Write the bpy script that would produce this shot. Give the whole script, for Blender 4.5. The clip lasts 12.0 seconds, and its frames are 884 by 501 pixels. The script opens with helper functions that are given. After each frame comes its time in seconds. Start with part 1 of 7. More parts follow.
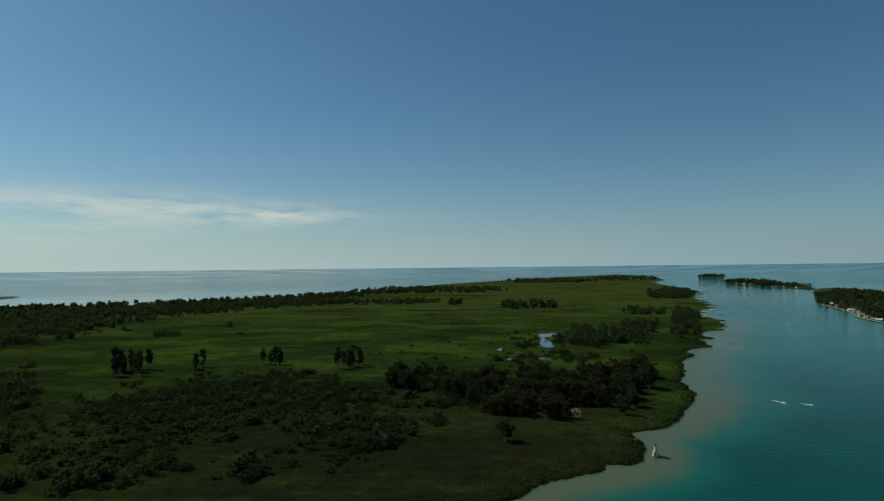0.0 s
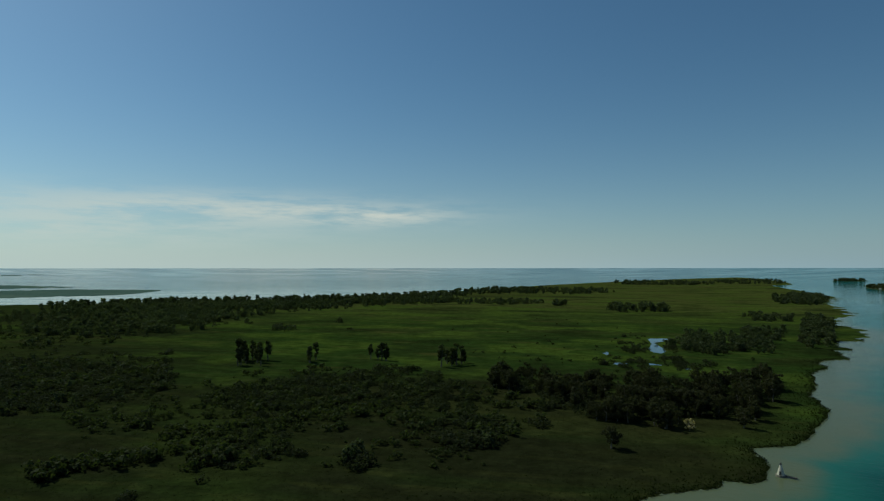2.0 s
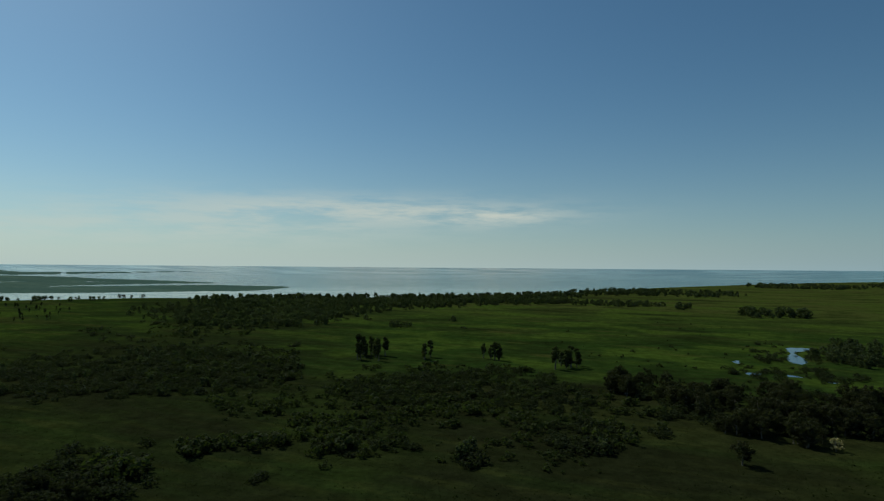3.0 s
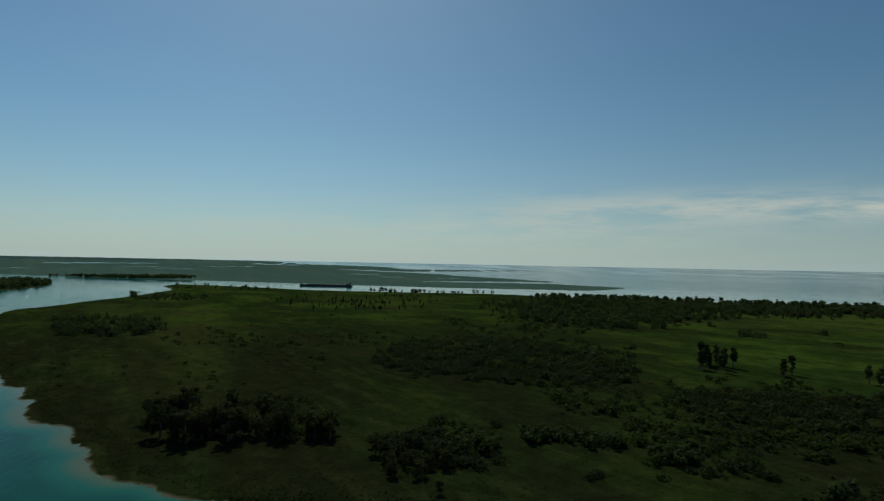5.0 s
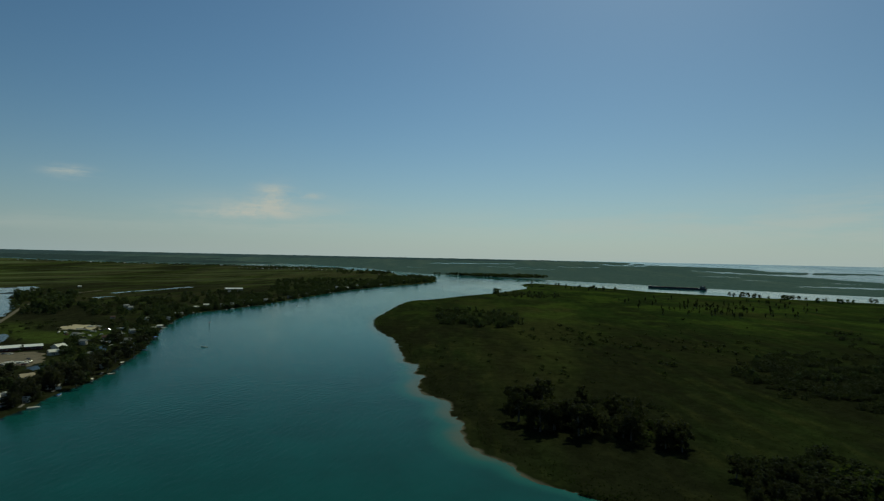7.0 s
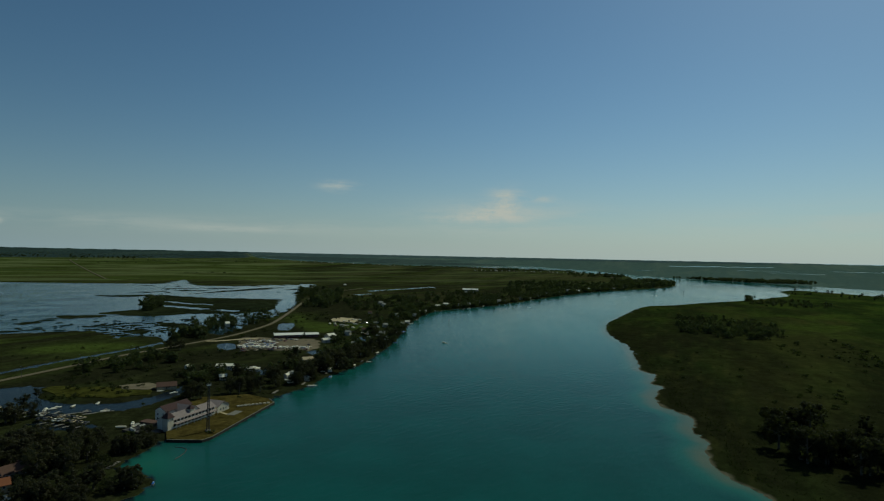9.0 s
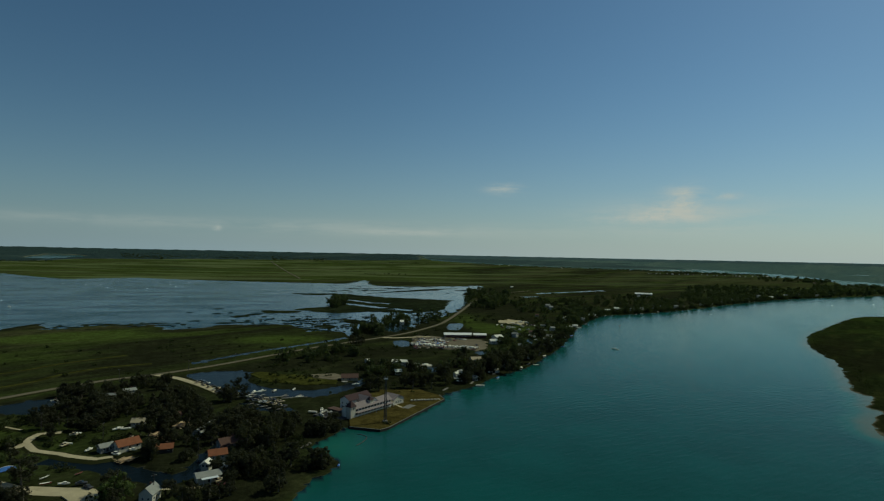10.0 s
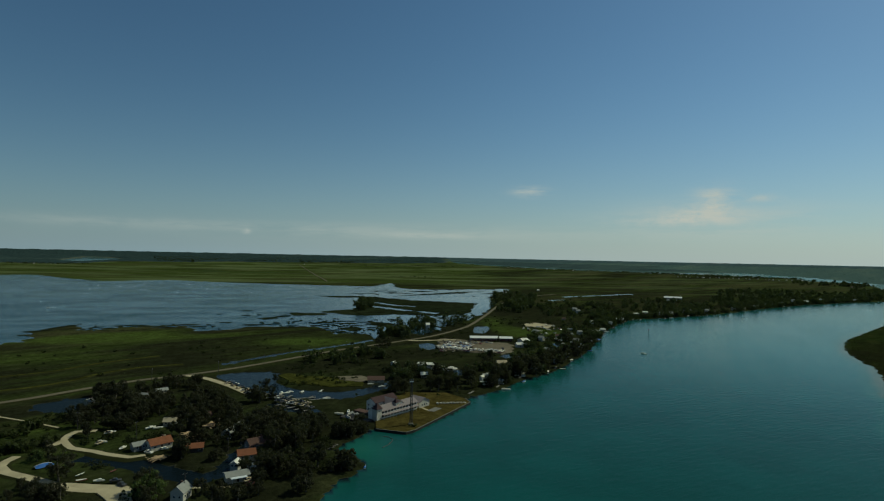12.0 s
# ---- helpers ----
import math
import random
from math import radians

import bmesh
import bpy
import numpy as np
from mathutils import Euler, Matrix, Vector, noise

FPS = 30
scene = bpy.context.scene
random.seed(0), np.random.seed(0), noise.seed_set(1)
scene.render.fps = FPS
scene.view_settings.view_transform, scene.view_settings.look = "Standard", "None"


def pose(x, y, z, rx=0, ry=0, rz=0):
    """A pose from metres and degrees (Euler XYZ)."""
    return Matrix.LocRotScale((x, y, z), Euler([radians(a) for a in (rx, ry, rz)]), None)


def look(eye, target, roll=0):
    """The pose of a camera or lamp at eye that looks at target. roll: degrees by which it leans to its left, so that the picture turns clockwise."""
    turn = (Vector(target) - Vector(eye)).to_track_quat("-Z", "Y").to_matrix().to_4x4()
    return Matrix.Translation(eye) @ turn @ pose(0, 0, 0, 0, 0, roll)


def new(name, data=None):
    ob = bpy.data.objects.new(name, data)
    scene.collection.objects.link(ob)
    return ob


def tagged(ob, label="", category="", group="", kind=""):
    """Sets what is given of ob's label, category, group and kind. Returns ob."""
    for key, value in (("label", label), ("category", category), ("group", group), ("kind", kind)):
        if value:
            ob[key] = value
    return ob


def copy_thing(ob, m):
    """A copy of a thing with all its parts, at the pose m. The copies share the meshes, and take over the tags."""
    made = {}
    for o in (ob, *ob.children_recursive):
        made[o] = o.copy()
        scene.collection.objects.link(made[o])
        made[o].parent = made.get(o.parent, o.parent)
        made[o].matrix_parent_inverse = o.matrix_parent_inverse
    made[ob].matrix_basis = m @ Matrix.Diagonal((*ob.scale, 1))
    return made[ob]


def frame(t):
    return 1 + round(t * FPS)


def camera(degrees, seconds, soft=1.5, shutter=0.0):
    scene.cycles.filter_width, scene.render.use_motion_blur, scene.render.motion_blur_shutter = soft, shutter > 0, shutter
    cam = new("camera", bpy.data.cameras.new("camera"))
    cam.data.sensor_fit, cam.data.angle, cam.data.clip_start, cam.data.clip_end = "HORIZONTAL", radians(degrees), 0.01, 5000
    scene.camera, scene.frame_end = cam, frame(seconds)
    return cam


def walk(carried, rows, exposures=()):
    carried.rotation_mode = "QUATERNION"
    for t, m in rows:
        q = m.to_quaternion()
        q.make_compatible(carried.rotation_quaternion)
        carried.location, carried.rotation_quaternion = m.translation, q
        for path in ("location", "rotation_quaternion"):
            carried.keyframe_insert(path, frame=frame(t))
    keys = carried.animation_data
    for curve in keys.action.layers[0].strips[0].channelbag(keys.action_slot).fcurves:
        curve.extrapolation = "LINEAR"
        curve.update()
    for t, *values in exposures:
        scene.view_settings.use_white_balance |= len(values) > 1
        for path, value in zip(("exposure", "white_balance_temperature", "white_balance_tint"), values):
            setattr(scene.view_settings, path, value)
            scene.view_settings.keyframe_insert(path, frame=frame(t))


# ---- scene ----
KELVIN, TINT = 5480.0, -13.5
# Heights and the far basin: the land and water run flat to RIM metres from the
# middle of the scene and then lift gently to the horizon.
EYE = 100.0
RIM = 2450.0

cam = camera(74.65, 12.0, soft=1.2, shutter=0.15)
walk(cam, [(t, pose(0, 0, EYE, 90 + pitch, roll, yaw)) for t, yaw, pitch, roll in (
    (0.0, -15.12, 1.69, 0.63), (0.5, -12.35, 1.70, 0.50), (1.0, -11.40, 1.68, 0.38), (1.5, -8.97, 1.68, 0.21),
    (2.0, -4.96, 1.74, 0.03), (2.5, 0.0, 1.70, -0.12), (3.0, 6.18, 1.69, -0.45), (3.2, 9.08, 1.70, -0.51),
    (4.8, 35.01, 1.35, -0.95), (5.0, 38.40, 1.32, -1.09), (5.5, 47.09, 1.23, -1.18), (6.0, 55.77, 1.00, -1.30),
    (6.5, 63.57, 0.85, -1.24), (7.0, 71.74, 0.75, -1.20), (7.5, 80.02, 0.61, -1.15), (7.7, 83.22, 0.57, -1.18),
    (9.3, 98.50, 0.51, -1.18), (9.5, 102.37, 0.47, -1.17), (10.0, 110.62, 0.44, -1.15), (10.5, 112.18, 0.49, -1.18),
    (11.0, 112.62, 0.57, -1.25), (11.5, 112.96, 0.63, -1.25), (12.0, 113.17, 0.68, -1.18))],
    exposures=[(t, stops, kelvin, TINT) for t, stops, kelvin in ((0.0, -0.44, KELVIN - 170), (2.5, -0.46, KELVIN - 130), (3.0, -0.52, KELVIN - 100), (5.0, -0.73, KELVIN - 60),
                                                             (6.5, -0.84, KELVIN), (7.5, -0.84, KELVIN), (9.5, -0.82, KELVIN), (12.0, -0.70, KELVIN))])

# ---- light: an open sky and one sun ----
SUN_AZ, SUN_EL = 50.0, 46.0
sun = new("sun", bpy.data.lights.new("sun", "SUN"))
sun.data.energy, sun.data.angle, sun.data.color = 4.0, radians(0.6), (1.0, 0.87, 0.62)
sun.matrix_world = look((0, 0, 900), (900 * math.sin(radians(SUN_AZ)), -900 * math.cos(radians(SUN_AZ)), 900 - 900 * math.tan(radians(SUN_EL))))


class Nodes:
    """A node tree written line by line."""

    def __init__(self, tree):
        self.tree = tree
        tree.nodes.clear()

    def add(self, kind, ins=(), **props):
        node = self.tree.nodes.new(kind)
        for key, value in props.items():
            setattr(node, key, value)
        for key, value in dict(ins).items():
            if isinstance(value, bpy.types.NodeSocket):
                self.tree.links.new(value, node.inputs[key])
            else:
                node.inputs[key].default_value = value
        return node

    def math(self, op, a, b=0.0, c=0.0, clamp=False):
        return self.add("ShaderNodeMath", {0: a, 1: b, 2: c}, operation=op, use_clamp=clamp).outputs[0]

    def mix(self, f, a, b, blend="MIX"):
        return self.add("ShaderNodeMix", {0: f, 6: a, 7: b}, data_type="RGBA", blend_type=blend).outputs[2]

    def noise(self, vec, scale, detail=3.0, rough=0.55):
        return self.add("ShaderNodeTexNoise", {"Vector": vec, "Scale": scale, "Detail": detail, "Roughness": rough}).outputs[0]

    def ramp(self, f, lo, hi):
        return self.add("ShaderNodeMapRange", {0: f, 1: lo, 2: hi}, interpolation_type="SMOOTHSTEP").outputs[0]


world = bpy.data.worlds.new("sky")
scene.world = world
world.use_nodes = True
n = Nodes(world.node_tree)
sky = n.add("ShaderNodeTexSky", sky_type="NISHITA", sun_disc=False, sun_elevation=radians(SUN_EL), sun_rotation=radians(-SUN_AZ),
            altitude=100.0, air_density=1.0, dust_density=0.65, ozone_density=3.0)
way = n.add("ShaderNodeTexCoord").outputs["Generated"]
xyz = n.add("ShaderNodeSeparateXYZ", {0: way})
azim = n.math("MULTIPLY", n.math("ARCTAN2", n.math("MULTIPLY", xyz.outputs[0], -1.0), xyz.outputs[1]), 57.29578)
elev = n.math("MULTIPLY", n.math("ARCSINE", xyz.outputs[2]), 57.29578)
streaks = n.add("ShaderNodeCombineXYZ", {0: n.math("MULTIPLY", azim, 0.12), 1: n.math("MULTIPLY", elev, 0.75)}).outputs[0]
wisp = n.ramp(n.noise(streaks, 1.0, 6.0, 0.62), 0.33, 0.62)
cloud = None
# thin fair-weather clouds: azimuth, elevation, half widths, density
for a, e, wa, we, s in ((16, 5.6, 17, 1.3, 0.95), (2, 5.0, 7, 0.8, 1.0), (27, 3.6, 18, 1.6, 0.55), (88.5, 3.9, 7.0, 1.4, 0.75),
                        (88.0, 5.9, 1.6, 0.9, 0.9), (104.5, 6.6, 1.5, 0.5, 1.4), (118, 2.4, 22, 0.7, 0.36), (144, 2.5, 10, 0.4, 0.2), (114.5, 2.1, 4, 0.25, 0.45), (53, 3.2, 22, 1.5, 0.35)):
    u = n.math("DIVIDE", n.math("SUBTRACT", azim, float(a)), float(wa))
    v = n.math("DIVIDE", n.math("SUBTRACT", elev, float(e)), float(we))
    blob = n.math("MULTIPLY", n.math("EXPONENT", n.math("MULTIPLY", n.math("ADD", n.math("MULTIPLY", u, u), n.math("MULTIPLY", v, v)), -1.0)), s)
    cloud = blob if cloud is None else n.math("ADD", cloud, blob)
cover = n.math("MULTIPLY", n.math("MULTIPLY", cloud, wisp), 0.75, clamp=True)
# small heaped clouds, lumpy above and flat below
lumps = n.ramp(n.noise(n.add("ShaderNodeCombineXYZ", {0: n.math("MULTIPLY", azim, 0.55), 1: n.math("MULTIPLY", elev, 0.9)}).outputs[0], 1.0, 5.0, 0.6), 0.30, 0.62)
for a, e, wa, we, s in ((88.0, 5.5, 1.2, 0.9, 1.0), (89.2, 4.3, 3.0, 0.8, 0.9), (84.5, 5.7, 1.2, 0.3, 0.7), (92.5, 3.7, 4.0, 0.5, 0.6), (131.9, 2.1, 0.35, 0.22, 1.0)):
    u = n.math("DIVIDE", n.math("SUBTRACT", azim, float(a)), float(wa))
    v = n.math("DIVIDE", n.math("SUBTRACT", elev, float(e)), float(we))
    heap = n.math("MULTIPLY", n.math("EXPONENT", n.math("MULTIPLY", n.math("ADD", n.math("MULTIPLY", u, u), n.math("MULTIPLY", v, v)), -1.0)), s * 0.68)
    cover = n.math("ADD", cover, n.math("MULTIPLY", heap, lumps), clamp=True)
# low summer haze, brighter towards the sun
toward = n.add("ShaderNodeVectorMath", {0: way, 1: (-math.sin(radians(SUN_AZ)), math.cos(radians(SUN_AZ)), 0.0)}, operation="DOT_PRODUCT").outputs["Value"]
glow = n.math("MULTIPLY_ADD", toward, 0.42, 0.97)
tone = n.mix(n.ramp(toward, -0.1, 0.88), (5.75, 6.32, 6.75, 1.0), (6.75, 6.45, 5.98, 1.0))
haze_col = n.mix(1.0, tone, n.add("ShaderNodeCombineXYZ", {0: glow, 1: glow, 2: glow}).outputs[0], "MULTIPLY")
haze = n.math("MULTIPLY", n.math("EXPONENT", n.math("MULTIPLY", n.math("MAXIMUM", elev, 0.0), -0.22)), 0.85)
lit = n.add("ShaderNodeVectorMath", {0: way, 1: (-math.sin(radians(80.0)), math.cos(radians(80.0)), 0.0)}, operation="DOT_PRODUCT").outputs["Value"]
side = n.math("MULTIPLY_ADD", n.math("POWER", n.math("MAXIMUM", lit, 0.0), 3.0), 0.22, 0.87)
blue = n.mix(1.0, sky.outputs[0], n.add("ShaderNodeCombineXYZ", {0: side, 1: side, 2: side}).outputs[0], "MULTIPLY")
sky_col = n.mix(haze, blue, haze_col)
sky_col = n.mix(cover, sky_col, (10.8, 9.2, 7.9, 1.0))
back = n.add("ShaderNodeBackground", {"Color": sky_col, "Strength": 0.085})
n.add("ShaderNodeOutputWorld", {0: back.outputs[0]})

# ---- materials ----
def material(name):
    m = bpy.data.materials.new(name)
    m.use_nodes = True
    return m, Nodes(m.node_tree)


def finish(n, color, rough=0.8, metal=0.0, bump=None, strength=0.3, distance=0.1, ior=1.45, spec=0.5, trans=None, level=False):
    ins = {"Base Color": color, "Roughness": rough, "Metallic": metal, "IOR": ior, "Specular IOR Level": spec}
    if bump is not None:
        relief = {"Height": bump, "Strength": strength, "Distance": distance}
        if level:
            relief["Normal"] = n.add("ShaderNodeCombineXYZ", {2: 1.0}).outputs[0]
        ins["Normal"] = n.add("ShaderNodeBump", relief).outputs[0]
    if trans is not None:
        ins["Transmission Weight"] = trans
    shader = n.add("ShaderNodeBsdfPrincipled", ins)
    n.add("ShaderNodeOutputMaterial", {0: shader.outputs[0]})


def rgb(r, g, b):
    return (r, g, b, 1.0)


def worn(name, color, rough=0.7, metal=0.0, scale=2.0, dirt=0.35, grain=25.0, spec=0.5):
    """Paint, wood, metal or concrete with stains at two scales, different on every object."""
    m, n = material(name)
    pos = n.add("ShaderNodeTexCoord").outputs["Object"]
    rand = n.add("ShaderNodeObjectInfo").outputs["Random"]
    shift = n.add("ShaderNodeVectorMath", {0: pos, 1: n.add("ShaderNodeCombineXYZ", {0: n.math("MULTIPLY", rand, 90.0)}).outputs[0]}, operation="ADD").outputs[0]
    big = n.noise(shift, scale * 0.25, 4.0)
    fine = n.noise(shift, grain, 2.0)
    tone = n.math("MULTIPLY_ADD", n.math("ADD", big, n.math("MULTIPLY", fine, 0.5)), dirt * 1.6, 1.0 - dirt * 1.2)
    base = n.mix(1.0, rgb(*color), n.add("ShaderNodeCombineXYZ", {0: tone, 1: tone, 2: tone}).outputs[0], "MULTIPLY")
    finish(n, base, rough, metal, fine, 0.15, 0.02, spec=spec)
    return m


def foliage(name, dark, light, dry=(0.10, 0.09, 0.035), vary=0.32):
    m, n = material(name)
    info = n.add("ShaderNodeObjectInfo").outputs["Random"]
    isle = n.add("ShaderNodeNewGeometry").outputs["Random Per Island"]
    pos = n.add("ShaderNodeNewGeometry").outputs["Position"]
    patch = n.noise(pos, 0.035, 3.0)
    tone = n.math("ADD", n.math("MULTIPLY", info, 0.3), n.math("ADD", n.math("MULTIPLY_ADD", isle, vary, 0.16 - vary / 2), n.math("MULTIPLY", n.ramp(patch, 0.3, 0.7), 0.25)))
    base = n.mix(tone, rgb(*dark), rgb(*light))
    base = n.mix(n.math("MULTIPLY", n.ramp(patch, 0.62, 0.8), 0.4), base, rgb(*dry))
    front = n.add("ShaderNodeBsdfPrincipled", {"Base Color": base, "Roughness": 0.75, "Specular IOR Level": 0.06})
    glow = n.add("ShaderNodeBsdfTranslucent", {"Color": n.mix(1.0, base, (1.0, 1.15, 0.5, 1.0), "MULTIPLY")})
    both = n.add("ShaderNodeMixShader", {0: 0.45, 1: front.outputs[0], 2: glow.outputs[0]})
    n.add("ShaderNodeOutputMaterial", {0: both.outputs[0]})
    return m


def make_marsh(name, sedge, meadow, straw, far=False, spots=0.8, fields=0.0, patch=1.0, tussock=1.0, lime=None):
    """Wet meadow: sedge, lush grass and straw in drawn-out bands, with tussocks."""
    m, n = material(name)
    pos = n.add("ShaderNodeNewGeometry").outputs["Position"]
    lush = n.add("ShaderNodeAttribute", attribute_name="lush").outputs["Fac"]
    shore = n.add("ShaderNodeAttribute", attribute_name="shore").outputs["Fac"]
    tilt = n.add("ShaderNodeVectorRotate", {"Vector": pos, "Angle": 0.35}, rotation_type="Z_AXIS").outputs[0]
    drawn = n.add("ShaderNodeMapping", {"Vector": tilt, "Scale": (0.35, 1.6, 1.0)}).outputs[0]
    wide = n.noise(drawn, 0.011, 5.0, 0.6)
    band = n.noise(drawn, 0.05, 4.0, 0.6)
    tuft = n.noise(pos, 0.32, 4.0, 0.7)
    fine = n.noise(pos, 1.6, 2.0, 0.7)
    cover = n.math("ADD", n.math("MULTIPLY", lush, 0.75), n.math("MULTIPLY", n.math("SUBTRACT", wide, 0.5), 1.6 * patch), clamp=True)
    base = n.mix(cover, rgb(*sedge), rgb(*meadow))
    base = n.mix(n.math("MULTIPLY", n.ramp(band, 0.48, 0.70), n.math("MULTIPLY_ADD", n.ramp(wide, 0.35, 0.6), 0.35, 0.1)), base, rgb(*straw))
    base = n.mix(n.math("MULTIPLY", n.ramp(wide, 0.48, 0.66), n.math("MULTIPLY", n.ramp(band, 0.47, 0.32), 0.85)), base, rgb(sedge[0] * 0.5, sedge[1] * 0.55, sedge[2] * 0.5))
    strawy = n.add("ShaderNodeAttribute", attribute_name="strawy").outputs["Fac"]
    base = n.mix(n.math("MULTIPLY", strawy, n.ramp(wide, 0.25, 0.6)), base, rgb(straw[0] * 1.45, straw[1] * 1.55, straw[2] * 1.3))
    # ground colour goes darker close to trees and shrubs
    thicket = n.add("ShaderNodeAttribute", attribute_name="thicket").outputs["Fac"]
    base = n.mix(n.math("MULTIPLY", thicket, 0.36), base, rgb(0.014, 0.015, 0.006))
    broad = n.noise(drawn, 0.0026, 4.0, 0.6)
    base = n.mix(n.math("MULTIPLY", n.ramp(broad, 0.50, 0.64), min(0.8, 0.5 * patch)), base, rgb(*straw))
    base = n.mix(n.math("MULTIPLY", n.ramp(broad, 0.47, 0.34), min(0.85, 0.5 * patch)), base, rgb(*sedge))
    base = n.mix(n.math("MULTIPLY", n.ramp(lush, 0.45, 1.0), 0.7 if fields else 0.0), base, rgb(*meadow))
    if lime:
        # drawn-out swards of lighter and darker grass in the open meadow
        sward = n.noise(n.add("ShaderNodeMapping", {"Vector": tilt, "Scale": (0.7, 1.0, 1.0)}).outputs[0], 0.0095, 5.0, 0.6)
        base = n.mix(n.math("MULTIPLY", lush, n.math("MULTIPLY", n.ramp(sward, 0.47, 0.61), 0.85)), base, rgb(*lime))
        base = n.mix(n.math("MULTIPLY", lush, n.math("MULTIPLY", n.ramp(sward, 0.47, 0.33), 0.75)), base, rgb(sedge[0] * 0.9, sedge[1] * 1.15, sedge[2] * 0.8))
        veins = n.noise(n.add("ShaderNodeMapping", {"Vector": tilt, "Scale": (0.4, 1.6, 1.0)}).outputs[0], 0.018, 5.0, 0.6)
        base = n.mix(n.math("MULTIPLY", lush, n.math("MULTIPLY", n.ramp(veins, 0.57, 0.68), 0.6)), base, rgb(straw[0] * 1.15, straw[1] * 1.1, straw[2]))
    mottle = n.math("MULTIPLY_ADD", n.ramp(n.noise(pos, 0.075, 3.0, 0.6), 0.28, 0.72), spots, 1.0 - spots * 0.5)
    base = n.mix(1.0, base, n.add("ShaderNodeCombineXYZ", {0: mottle, 1: mottle, 2: mottle}).outputs[0], "MULTIPLY")
    tone = n.math("ADD", n.math("MULTIPLY", n.ramp(tuft, 0.25, 0.75), 0.75 * tussock), n.math("MULTIPLY_ADD", fine, 0.5 * tussock, 0.98 - 0.63 * tussock))
    base = n.mix(1.0, base, n.add("ShaderNodeCombineXYZ", {0: tone, 1: tone, 2: tone}).outputs[0], "MULTIPLY")
    if fields:
        # strips of mown and unmown hay fields far inland
        away = n.math("MULTIPLY", lush, n.ramp(n.add("ShaderNodeVectorMath", {0: pos}, operation="LENGTH").outputs["Value"], 1500.0, 2100.0))
        turned = n.add("ShaderNodeVectorRotate", {"Vector": pos, "Angle": -0.62}, rotation_type="Z_AXIS").outputs[0]
        strip = n.noise(n.add("ShaderNodeMapping", {"Vector": turned, "Scale": (4.0, 1.0, 1.0)}).outputs[0], 0.0013, 5.0, 0.7)
        base = n.mix(n.math("MULTIPLY", away, n.math("MULTIPLY", n.ramp(strip, 0.47, 0.60), fields)), base, rgb(0.150, 0.168, 0.074))
        base = n.mix(n.math("MULTIPLY", away, n.math("MULTIPLY", n.ramp(strip, 0.42, 0.34), fields)), base, rgb(0.042, 0.060, 0.026))
    base = n.mix(n.ramp(shore, 0.55, 1.0), base, rgb(0.145, 0.130, 0.088))
    finish(n, base, 0.9, bump=n.math("ADD", tuft, n.math("MULTIPLY", fine, 0.4)), strength=0.6 * tussock, distance=1.2 if not far else 0.5, spec=0.0)
    return m


